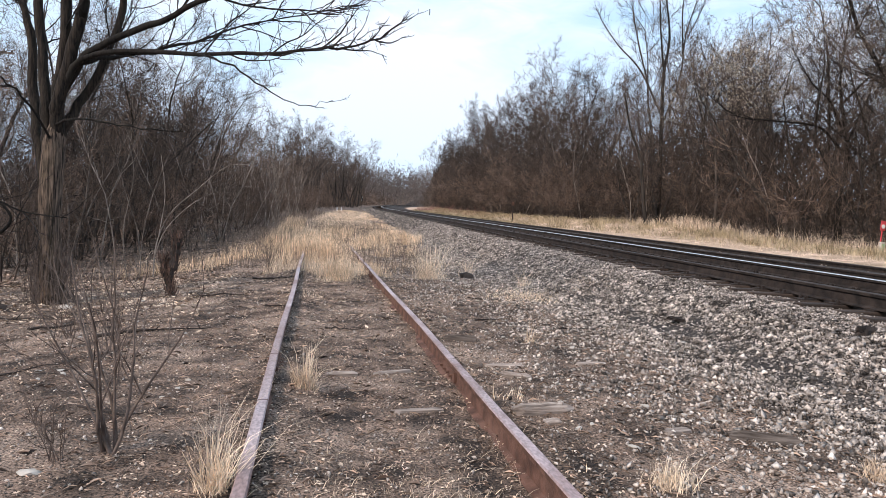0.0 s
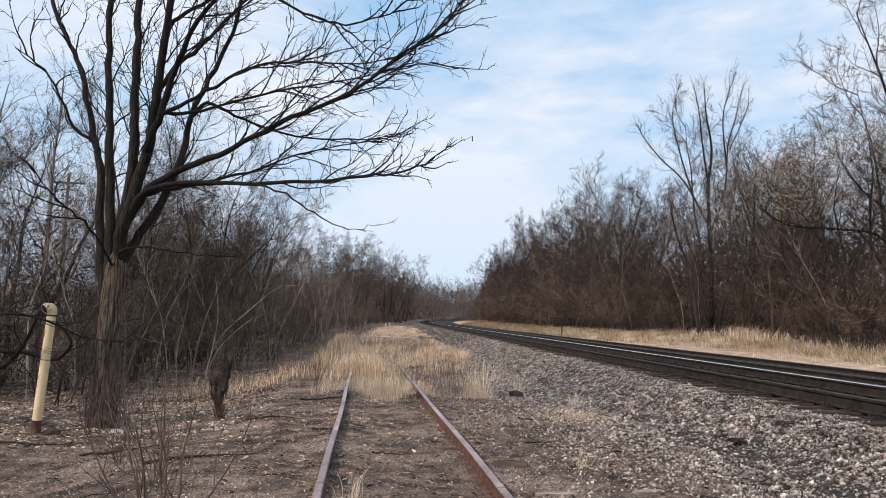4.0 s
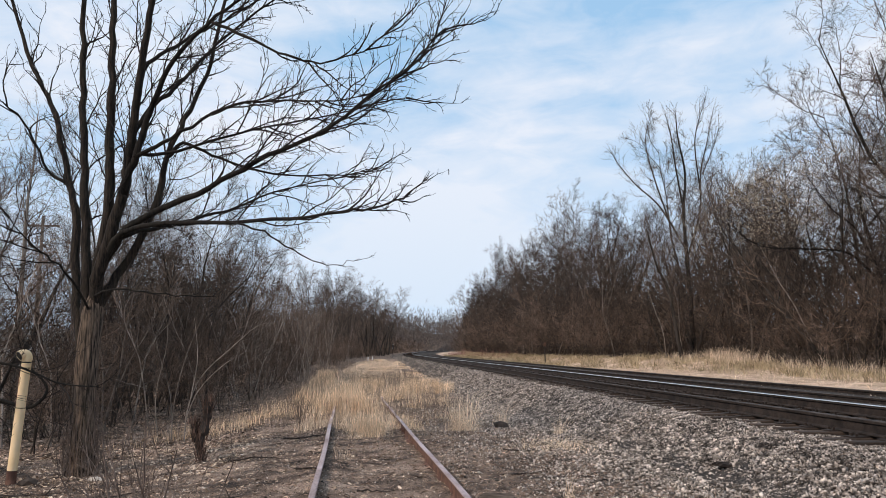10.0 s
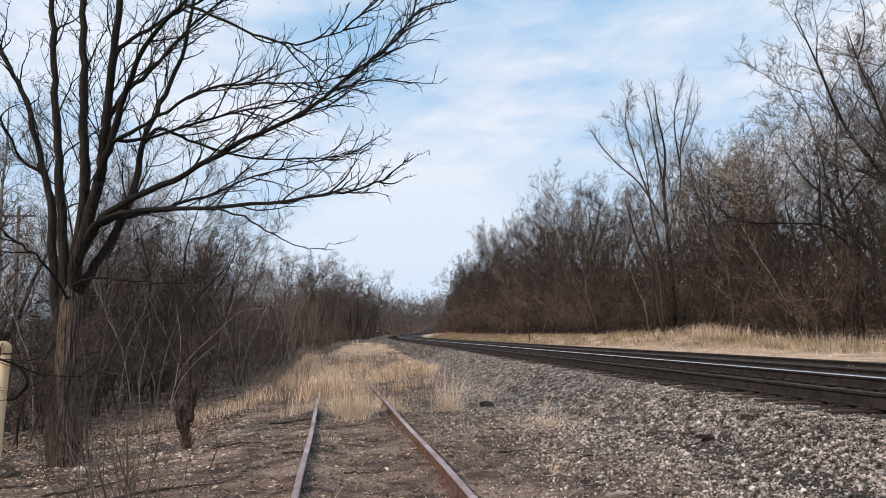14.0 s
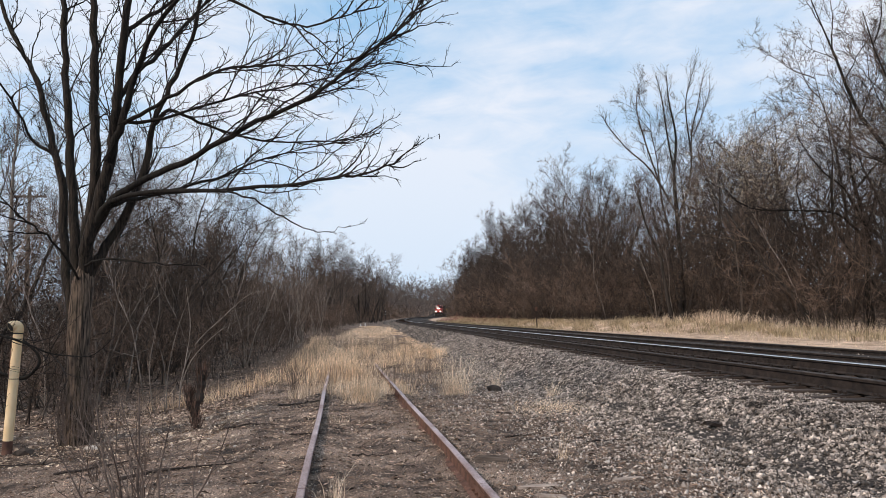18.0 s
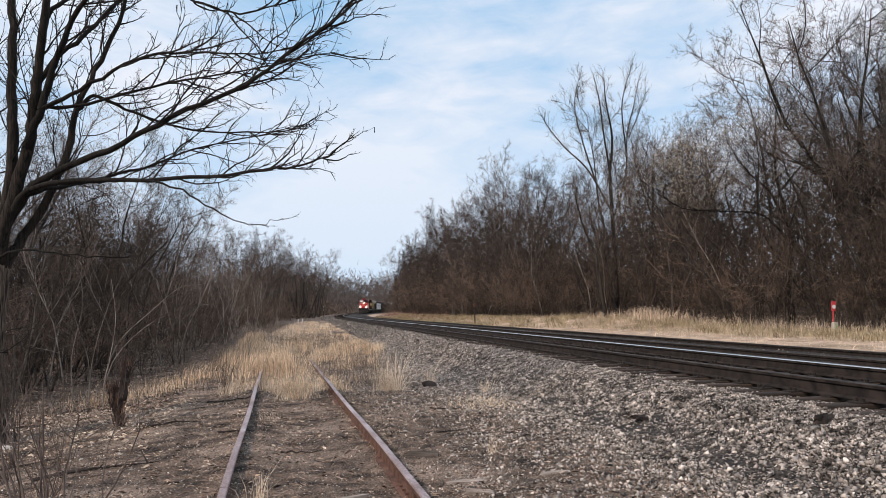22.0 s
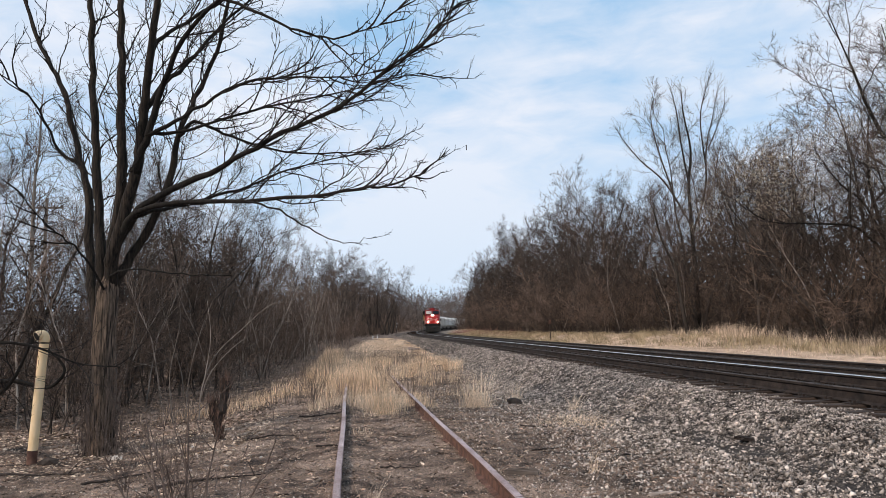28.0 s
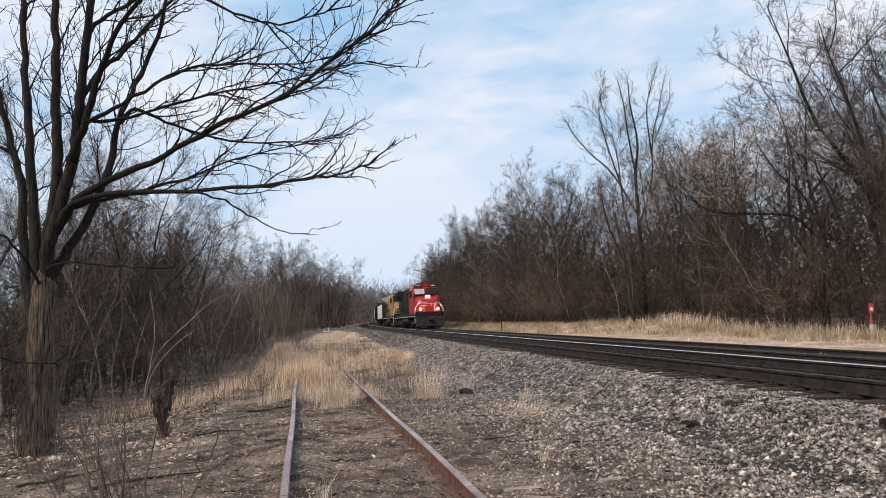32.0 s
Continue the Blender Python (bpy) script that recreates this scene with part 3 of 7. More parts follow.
def build_siding():
    track = thing("disused_siding", "disused siding with rusty rails sunk into the soil", "railway track", kind="structure")
    wob = random.Random(3)
    for side, joints in ((-1, (5.8, 7.3, 14.8)), (1, (7.1, 16.0))):
        cuts = [-8.0, *joints, 27.0]
        for a, b in zip(cuts, cuts[1:]):
            st = []
            for k in range(max(2, int((b - a) / 1.5)) + 1):
                y = a + 0.006 + (b - a - 0.012) * k / max(2, int((b - a) / 1.5))
                z = 0.14 + max(0, y - 20) * 0.008
                st.append((side * 0.755 + 0.008 * math.sin(y * 0.7 + side), y, z + 0.004 * math.sin(y * 0.9)))
            part("rail", rail_shape(st, 1.0), [M["rust"], M["railtop"]], track, "rusty steel rail with a worn top")
        for j in joints[:2]:
            for face in (-1, 1):
                s = Shape()
                s.box((side * 0.755 + face * 0.03 - 0.012, j - 0.3, 0.0), (side * 0.755 + face * 0.03 + 0.012, j + 0.3, 0.085))
                for k in range(4):
                    y = j - 0.22 + k * 0.147
                    s.tube([(side * 0.755 + face * 0.02, y, 0.045), (side * 0.755 + face * 0.07, y, 0.045)], [0.016, 0.016], 6)
                part("joint_bar", s, M["rust"], track)
    for y in np.arange(3.0, 20, 0.56):
        s = Shape()
        x0, x1 = -1.28 + wob.uniform(-0.1, 0.1), 1.28 + wob.uniform(-0.1, 0.1)
        s.box((x0, y - 0.1, -0.2), (x1, y + 0.1, -0.058 + wob.uniform(-0.02, 0.015)))
        part("sunken_tie", s, M["tie"], track, "rotten tie sunk into the soil", bevel=0.012)


build_main_line()
build_siding()


def strip(name, label, category, ys, offs, lift, material, bumpy=0.0):
    """A band of the ground's own form along the main line, a little above it; offs are metres from the near track's centre."""
    rng = random.Random(len(name))
    s = Shape()
    for y in ys:
        for k, u in enumerate(offs):
            x = float(far_x(y)) - SPACING + u
            edge = 0.0 if k in (0, len(offs) - 1) else 1.0
            x += (1 - edge) * 0.5 * noise.noise((y * 0.35, u, 4.0))
            s.v.append(Vector((x, y, gz(x, y) + lift * edge - 0.05 * (1 - edge) + bumpy * rng.uniform(-1, 1))))
    n = len(offs)
    for a in range(len(ys) - 1):
        for k in range(n - 1):
            i = a * n + k
            s.f.append((i, i + 1, i + 1 + n, i + n))
            s.m.append(0)
    tagged(new(name, s.mesh(name, [material], True)), label, category, kind="structure")


_along = [float(v) for v in np.concatenate([np.arange(-40, 60, 0.8), np.arange(60, 480, 4.0)])]
strip("ballast_bed", "crushed-stone ballast bed of the main line, gap shade painted in", "ballast", _along, [float(v) for v in np.arange(-3.3, 6.7, 0.4)], 0.03, M["shaded_bed"], 0.008)
strip("verge", "pale mown dry grass beside the railway", "grass verge", _along, [float(v) for v in np.arange(6.3, 15.0, 0.7)], 0.05, M["thatch"], 0.01)


def stones(name, label, category, x, y, size, seed, material, lift=0.3, chunky=True):
    """Broken stones as squashed, uneven, faceted lumps lying on the ground."""
    rng = np.random.default_rng(seed)
    n = len(x)
    if chunky:
        base = np.array([[1, 0, 0], [0, 1, 0], [-1, 0, 0], [0, -1, 0], [0.55, 0.32, 0.8], [-0.55, 0.32, 0.8], [0, -0.6, 0.8]], float)
        f = np.array([[0, 1, 4], [1, 5, 4], [1, 2, 5], [2, 6, 5], [2, 3, 6], [3, 0, 6], [0, 4, 6], [4, 5, 6]])
    else:
        base = np.array([[1, 0, 0], [0, 1, 0], [-1, 0, 0], [0, -1, 0], [0, 0, 1]], float)
        f = np.array([[0, 1, 4], [1, 2, 4], [2, 3, 4], [3, 0, 4], [3, 2, 1], [3, 1, 0]])
    k = len(base)
    v = base[None] * rng.uniform(0.65, 1.25, (n, k, 1)) + rng.normal(0, 0.14, (n, k, 3))
    v *= size[:, None, None] * np.stack([rng.uniform(0.8, 1.3, n), rng.uniform(0.6, 1.1, n), rng.uniform(0.32, 0.65, n)], 1)[:, None, :]
    v[:, :4, 2] -= size[:, None] * 0.3
    q = rng.normal(size=(n, 4)) * (1, 0.55, 0.55, 1)
    q /= np.linalg.norm(q, axis=1)[:, None]
    w, a, b, c = q.T
    rot = np.stack([1 - 2 * (b * b + c * c), 2 * (a * b - w * c), 2 * (a * c + w * b), 2 * (a * b + w * c), 1 - 2 * (a * a + c * c), 2 * (b * c - w * a), 2 * (a * c - w * b), 2 * (b * c + w * a), 1 - 2 * (a * a + b * b)], 1).reshape(n, 3, 3)
    v = np.einsum("nij,nkj->nki", rot, v) + np.stack([x, y, ground_z(x, y) + size * (lift + rng.uniform(-0.35, 0.35, n)) + 0.03 * smooth(-3.5, -2.9, x - far_x(y) + SPACING) + 0.01 * smooth(-1.9, -1.35, x - far_x(y) + SPACING) * smooth(-0.9, -1.0, x - far_x(y) + SPACING)], 1)[:, None, :]
    faces = (np.arange(n)[:, None, None] * k + f[None]).reshape(-1, 3)
    tagged(new(name, fast_mesh(name, v.reshape(-1, 3), faces, material, 3)), label, category, kind="stuff")


def build_stones():
    r = np.random.default_rng(31)
    n = 165000
    y = 3.6 + 41 * r.random(n) ** 1.9
    u = r.uniform(-3.7, -1.02, n)
    x = far_x(y) - SPACING + u
    blotch = np.array([noise.noise((a * 0.8, b * 0.5, 14.0)) for a, b in zip(x, y)])
    keep = r.random(n) < smooth(-3.6, -2.5, u + 0.4 * blotch) + 0.12
    stones("ballast_stones", "loose angular grey ballast stones on the bank", "ballast", x[keep], y[keep], (0.0065 + 0.0085 * r.random(n)[keep] ** 1.5) * (1 + y[keep] / 24), 32, M["stone"])
    n = 12000
    y = 41 + 120 * r.random(n) ** 1.4
    x = far_x(y) - SPACING + r.uniform(-3.4, -1.2, n)
    stones("far_ballast_stones", "grey ballast stones farther along the line", "ballast", x, y, r.uniform(0.05, 0.1, n), 33, M["stone"], 0.3, False)
    n = 15000
    y = 3 + 45 * r.random(n) ** 1.5
    x = far_x(y) - SPACING + r.uniform(-1.2, 6.2, n)
    stones("track_stones", "grey ballast stones between the ties", "ballast", x, y, r.uniform(0.02, 0.04, n), 34, M["stone"], -0.75)
    n = 44000
    y = 2.6 + 20 * r.random(n) ** 1.7
    x = r.uniform(0.95, 4.6, n)
    blotch = np.array([noise.noise((a * 0.9, b * 0.6, 2.0)) for a, b in zip(x, y)])
    keep = r.random(n) < 0.3 + 0.7 * smooth(0.6, 2.4, x + blotch * 1.4)
    stones("gravel", "small pale gravel trodden into the soil", "gravel", x[keep], y[keep], (0.008 + 0.022 * r.random(n)[keep] ** 2.0) * (0.8 + 0.5 * smooth(1, 4, x[keep])), 35, M["gravel"], 0.35, False)
    n = 16000
    y = 2.6 + 18 * r.random(n) ** 1.6
    x = r.uniform(-5.5, 1.0, n)
    stones("yard_stones", "scattered small stones on the bare soil", "gravel", x, y, r.uniform(0.004, 0.016, n), 36, M["gravel"], 0.3, False)
    n = 12000
    y = r.uniform(-7, 2.7, n)
    u = r.uniform(-3.7, -1.15, n)
    keep = r.random(n) < smooth(-3.6, -2.3, u) + 0.1
    stones("ballast_stones", "loose angular grey ballast stones on the bank", "ballast", (far_x(y) - SPACING + u)[keep], y[keep], r.uniform(0.014, 0.028, n)[keep], 37, M["stone"])
    n = 9000
    y = r.uniform(-7, 2.7, n)
    x = r.uniform(-6, 5.0, n)
    stones("yard_stones", "scattered small stones on the bare soil", "gravel", x, y, r.uniform(0.006, 0.02, n), 38, M["gravel"], 0.3, False)


def litter(name, label, n, xr, yr, seed, size, material, power=1.5, slim=(0.12, 0.5)):
    """Fallen leaves and wood chips: thin curled pieces lying on the soil."""
    r = np.random.default_rng(seed)
    x, y = r.uniform(*xr, n), yr[0] + (yr[1] - yr[0]) * r.random(n) ** power
    a, ln, w = r.uniform(0, 6.28, n), r.uniform(*size, n), r.uniform(*slim, n)
    d = np.stack([np.cos(a), np.sin(a), r.normal(0, 0.25, n)], 1) * ln[:, None]
    e = np.stack([-np.sin(a), np.cos(a), r.normal(0, 0.35, n)], 1) * (ln * w)[:, None]
    c = np.stack([x, y, ground_z(x, y) + 0.008], 1)
    up = np.array([0, 0, 1.0]) * (ln * r.uniform(0.0, 0.4, n))[:, None]
    v = np.stack([c - d, c - e + up, c + d, c + e + up * 0.4], 1).reshape(-1, 3)
    i = np.arange(n)[:, None] * 4
    faces = np.concatenate([i + [0, 1, 2], i + [0, 2, 3]])
    tagged(new(name, fast_mesh(name, v, faces, material, 3)), label, "leaf litter", kind="stuff")


def grass(name, label, x, y, height, seed, material, lean=0.25, width=0.002, category="grass"):
    """Dry stalks, each of two bent pieces, rooted on the ground."""
    r = np.random.default_rng(seed)
    n = len(x)
    root = np.stack([x, y, ground_z(x, y) - 0.01], 1)
    a = r.uniform(0, 6.28, n)
    out = np.stack([np.cos(a), np.sin(a), np.zeros(n)], 1) * (np.abs(r.normal(0, lean, n)) * height)[:, None]
    mid = root + out * 0.35 + np.stack([np.zeros(n), np.zeros(n), height * 0.6], 1)
    tip = root + out + np.stack([np.zeros(n), np.zeros(n), height * r.uniform(0.8, 1.0, n)], 1)
    side = np.stack([-np.sin(a + 1.0), np.cos(a + 1.0), np.zeros(n)], 1) * (np.broadcast_to(width, (n,)) * (1 + y / 45))[:, None]
    v = np.stack([root - side, root + side, mid - side * 0.7, mid + side * 0.7, tip], 1).reshape(-1, 3)
    i = np.arange(n)[:, None] * 5
    faces = np.concatenate([i + [0, 1, 3], i + [0, 3, 2], i + [2, 3, 4]])
    return tagged(new(name, fast_mesh(name, v, faces, material, 3)), label, category, kind="stuff")


def build_grass():
    r = np.random.default_rng(41)

    def tufts(n, each, keepers):
        """Roots and heights of stalks that stand in tufts."""
        y = 14.0 + 81 * r.random(n) ** 1.7
        lo = np.interp(y, EDGE_Y, EDGE_X) + 1.2 - 0.8 * smooth(22, 19, y)
        lo = np.maximum(lo, -1.15)
        hi = np.minimum(1.35 + 0.18 * (y - 17.0), far_x(y) - SPACING - 3.0)
        x = lo + (hi - lo) * r.random(n)
        clump = np.array([noise.noise((a * 0.7, b * 0.4, 1.0)) for a, b in zip(x, y)])
        edge = 16.9 + 2.6 * np.exp(-(((np.abs(x) - 0.755) / 0.22) ** 2)) + 2.4 * smooth(0.8, 1.2, x) + 4.0 * np.array([noise.noise((a * 1.6, b * 0.15, 9.0)) for a, b in zip(x, y)]) - 2.2 * np.exp(-(((x - 0.2) / 0.2) ** 2))
        sown = (y - edge) / 4.0 + 0.9 * clump + r.normal(0, 0.18, n)
        keep = (sown > 0.7 * r.random(n)) & (clump + r.normal(0, 0.2, n) > keepers + 0.42 * smooth(0.75, 1.1, x) * smooth(34, 22, y))
        ramp = smooth(-1.0, 4.5, y - edge)[keep]
        x, y, clump = x[keep], y[keep], clump[keep]
        tall = np.clip(0.36 + 0.75 * clump + r.normal(0, 0.17, len(x)), 0.08, 0.95) * (0.3 + 0.7 * ramp) * (1 - 0.82 * smooth(24, 44, y))
        k = np.repeat(np.arange(len(x)), each)
        wide = 0.07 + 0.12 * r.random(len(x))
        return x[k] + r.normal(0, 1, len(k)) * wide[k], y[k] + r.normal(0, 1, len(k)) * wide[k], tall[k] * r.uniform(0.55, 1.1, len(k))

    x, y, h = tufts(2100, 38, -0.1)
    grass("tall_dry_grass", "tall straw-coloured dry grass growing over the siding", x, y, h, 42, M["straw"], 0.42)
    x, y, h = tufts(900, 38, -0.02)
    grass("tall_dry_grass", "pale feathery dry grass growing over the siding", x, y, h * 0.9, 48, M["straw_pale"], 0.6)
    n = 24000
    y = 16.5 + 61 * r.random(n) ** 1.6
    x = np.maximum(np.interp(y, EDGE_Y, EDGE_X) + 0.9, -1.5) + 4.2 * r.random(n)
    keep = np.array([noise.noise((a * 1.1, b * 0.9, 31.0)) for a, b in zip(x, y)]) + r.normal(0, 0.12, n) > -0.15 + 0.45 * smooth(0.7, 1.1, x) * smooth(27, 20, y) + 0.25 * smooth(19.5, 17.0, y)
    grass("low_dry_grass", "short tangled dry grass under the tall stalks", x[keep], y[keep], np.clip(r.normal(0.2, 0.09, keep.sum()), 0.05, 0.42), 43, M["straw_pale"], 0.7)
    n = 2200
    y = 18 + 26 * r.random(n) ** 1.3
    x = np.maximum(np.interp(y, EDGE_Y, EDGE_X) + 0.5, -2.6) + 5.2 * r.random(n)
    grass("dead_weeds", "thin brown dead weed stalks among the grass", x, y, np.clip(r.normal(0.55, 0.2, n), 0.15, 1.1), 49, M["weed"], 0.35, 0.003)
    n = 3000
    y = 18 + 60 * r.random(n) ** 1.4
    x = np.interp(y, EDGE_Y, EDGE_X) - 1.2 + 2.8 * r.random(n)
    grass("edge_weeds", "brown dead weeds and brush along the thicket's edge", x, y, np.clip(r.normal(0.3, 0.16, n), 0.06, 0.8), 58, M["weed"], 0.4, 0.003)
    n = 15000
    y = 16.2 + 34 * r.random(n) ** 1.3
    x = -1.0 - r.random(n) * (1.2 + 3.6 * smooth(24, 16, y))
    keep = (np.array([noise.noise((a * 0.7, b * 0.5, 12.0)) for a, b in zip(x, y)]) + r.normal(0, 0.2, n) > -0.02) & (y > 15.8 - 0.4 * (x + 2.3)) & (y > 18.5 + 1.5 * (x + 2.3))
    grass("edge_grass", "low dry grass along the thicket's edge", x[keep], y[keep], np.clip(r.normal(0.3, 0.14, keep.sum()), 0.05, 0.7), 44, M["straw"], 0.45)
    n = 30000
    y = 12 + 190 * r.random(n) ** 1.6
    e = far_x(y) + 11.0 - 5.5 * smooth(27, 65, y) + 4.5 * smooth(105, 165, y)
    x = e - 2.4 + 3.4 * r.random(n) ** 0.7
    lush = np.array([noise.noise((a * 0.5, b * 0.35, 7.0)) for a, b in zip(x, y)]) + r.normal(0, 0.18, n)
    clear = (np.abs(x - 21.7) > 0.45) | (np.abs(y - 25.4) > 1.5)
    for keep, material in (((lush > -0.08) & (y < 46) & clear, M["verge_straw"]), ((lush > 0.0) & (y >= 46), M["tangle"])):
        grass("verge_grass", "tall pale dry grass in front of the woods", x[keep], y[keep], np.clip(0.4 + 0.9 * lush[keep] + r.normal(0, 0.18, keep.sum()), 0.08, 1.0) * (0.4 + 0.6 * smooth(-2.4, -0.6, x - e)[keep]) * (1 - 0.6 * smooth(38, 56, y[keep])), 45, material, 0.48, 0.0034)
    n = 30000
    y = 12 + 110 * r.random(n) ** 1.5
    e = far_x(y) + 11.0 - 5.5 * smooth(27, 65, y) + 4.5 * smooth(105, 165, y)
    x = e - 4.6 + 4.6 * r.random(n) ** 0.8
    lush = np.array([noise.noise((a * 0.8, b * 0.6, 17.0)) for a, b in zip(x, y)])
    keep = lush + r.normal(0, 0.25, n) > -0.15
    grass("tangled_grass", "low tangled tan and greenish grass along the verge", x[keep], y[keep], np.clip(0.27 + 0.28 * lush[keep] + r.normal(0, 0.09, keep.sum()), 0.05, 0.65), 57, M["tangle"], 1.0, 0.008)
    n = 15000
    y = 10 + 120 * r.random(n) ** 1.4
    x = far_x(y) + 2.6 + 6.5 * r.random(n)
    grass("mown_grass", "short mown pale grass beside the track", x, y, np.clip(r.normal(0.1, 0.05, n), 0.03, 0.3), 46, M["straw_pale"], 0.9, 0.006)
    n = 5000
    y = 5 + 14 * r.random(n)
    x = r.uniform(-6, 4, n)
    keep = np.array([noise.noise((a * 1.1, b * 1.1, 20.0)) for a, b in zip(x, y)]) > 0.18
    grass("sparse_weeds", "sparse thin dead weeds on the bare soil", x[keep], y[keep], r.uniform(0.03, 0.16, keep.sum()), 47, M["weed"], 0.9, 0.002)
    for k, (cx, cy, n, h, spread) in enumerate(((-0.5, 6.6, 260, 0.34, 0.07), (-0.88, 4.5, 300, 0.38, 0.065), (1.45, 4.5, 320, 0.15, 0.1), (2.75, 4.55, 300, 0.15, 0.08), (0.2, 4.2, 90, 0.14, 0.2), (1.94, 8.74, 40, 0.3, 0.06), (3.64, 14.8, 90, 0.42, 0.1), (1.95, 16.1, 420, 0.8, 0.28), (3.0, 17.2, 120, 0.5, 0.15), (1.1, 6.4, 60, 0.1, 0.15), (-0.45, 12.5, 60, 0.12, 0.2))):
        g = np.random.default_rng(60 + k)
        grass("grass_tuft", "tuft of straw-coloured dry grass", cx + g.normal(0, spread * 0.6, n), cy + g.normal(0, spread * 0.6, n), np.clip(g.gamma(2.0, h * 0.3, n), 0.03, h * 1.35), 80 + k, M["straw_pale"], 0.7, 0.0019)
    g = np.random.default_rng(99)
    n = 2600
    grass("grass_mat", "flattened pale grass lying on the gravel", 3.75 + g.normal(0, 0.55, n), 13.2 + g.normal(0, 0.5, n), g.uniform(0.03, 0.09, n), 98, M["straw_pale"], 1.5, 0.004)
    n = 900
    grass("grass_mat", "flattened pale grass between the siding's rails", g.normal(0.1, 0.45, n), 4.3 + g.normal(0, 0.5, n), g.uniform(0.02, 0.07, n), 97, M["straw_pale"], 1.8, 0.002)


build_stones()
litter("leaf_litter", "fallen brown leaves and wood chips on the soil", 52000, (-9, 1.2), (2.6, 24), 51, (0.004, 0.016), M["chip"])
litter("wood_fibres", "pale splinters, straws and needles strewn on the soil", 30000, (-7, 3.0), (2.6, 20), 53, (0.012, 0.05), M["chip"], 1.5, (0.03, 0.09))
litter("leaf_litter", "pale leaf fragments and bark chips by the rails", 24000, (-1.2, 4.4), (2.6, 20), 52, (0.005, 0.017), M["chip"])
litter("pale_leaf_litter", "pale curled fallen leaves under the trees", 3600, (-8.5, -2.0), (11.4, 17.0), 54, (0.012, 0.042), M["old_leaf"], 1.0, (0.4, 0.8))
litter("pale_leaf_litter", "pale wood chips and leaf scraps on the soil", 16000, (-7, 1.4), (2.8, 17), 56, (0.004, 0.015), M["old_leaf"], 1.3, (0.3, 0.8))
litter("pale_leaf_litter", "pale curled fallen leaves along the siding", 900, (-2.4, 1.6), (9, 19), 55, (0.015, 0.045), M["old_leaf"], 0.8, (0.3, 0.7))
litter("thicket_leaf_litter", "brown fallen leaves on the floor of the thicket", 26000, (-16, -2.4), (15.5, 42), 60, (0.02, 0.06), M["chip"], 1.3, (0.3, 0.7))
litter("leaf_litter", "fallen brown leaves and wood chips on the soil", 14000, (-7, 4.0), (-7, 2.7), 59, (0.005, 0.018), M["chip"], 1.0)
build_grass()


# ---------------------------------------------------------------- trees
class Branches:
    """Gathers crooked tapering branches: tubes of a few sides, or flat ribbons for the finest twigs."""

    def __init__(self):
        self.v, self.f, self.n = [], [], 0

    def add(self, pts, radii, sides, rng):
        n, k, _ = pts.shape
        along = np.gradient(pts, axis=1)
        along /= np.linalg.norm(along, axis=2, keepdims=True) + 1e-9
        side = np.cross(along, rng.normal(size=(n, 1, 3)))
        side /= np.linalg.norm(side, axis=2, keepdims=True) + 1e-9
        up = np.cross(along, side)
        r = radii[:, :, None]
        rings = [pts + (side * math.cos(2 * math.pi * j / sides) + up * math.sin(2 * math.pi * j / sides)) * r for j in range(sides)]
        self.v.append(np.stack(rings, 2).reshape(-1, 3))
        base = self.n + (np.arange(n)[:, None] * k + np.arange(k - 1)[None, :]).ravel() * sides
        for j in range(sides if sides > 2 else 1):
            a, b = base + j, base + (j + 1) % sides
            self.f += [np.stack([a, b, b + sides], 1), np.stack([a, b + sides, a + sides], 1)]
        self.n += n * k * sides

    def mesh(self, name, material):
        return fast_mesh(name, np.concatenate(self.v), np.concatenate(self.f), material, 3)


def branch_out(rng, p, d, length, radius, levels, big, small, split):
    """Branches from the starts p in the directions d, and their side branches, level by level. Each level: segments, wander, lift, sides, the tip's share
    of the radius, then children, first place, angles, length ratios and the share of the radius for the next."""
    for at, lv in enumerate(levels):
        n, k = len(p), lv["segs"]
        pts, ways = [p], []
        q, dd = p.copy(), d.copy()
        for _ in range(k):
            dd = dd + rng.normal(size=(n, 3)) * lv["wander"] + (0, 0, lv["lift"])
            dd /= np.linalg.norm(dd, axis=1)[:, None]
            q = q + dd * (length / k)[:, None]
            pts.append(q)
            ways.append(dd)
        pts, ways = np.stack(pts, 1), np.stack(ways, 1)
        shrink = 1 - (1 - lv["tip"]) * np.linspace(0, 1, k + 1) ** 0.8
        radii = radius[:, None] * shrink[None]
        (big if at < split else small).add(pts, radii, lv["sides"], rng)
        m = lv.get("n", 0)
        if not m:
            return
        i = np.repeat(np.arange(n), m)
        t = lv["first"] + (1 - lv["first"]) * (np.tile(np.arange(m), n) + rng.random(n * m)) / m
        u = np.minimum(t * k, k - 1e-4)
        j = u.astype(int)
        fr = (u - j)[:, None]
        p = pts[i, j] * (1 - fr) + pts[i, j + 1] * fr
        w = ways[i, j]
        out = np.cross(w, rng.normal(size=(n * m, 3)))
        out /= np.linalg.norm(out, axis=1)[:, None] + 1e-9
        a = np.radians(rng.uniform(*lv["angle"], n * m))[:, None]
        d = w * np.cos(a) + out * np.sin(a)
        length = length[i] * rng.uniform(*lv["ratio"], n * m) * (1.15 - 0.55 * t)
        radius = np.maximum(radii[i, j] * lv["thin"], lv["least"])


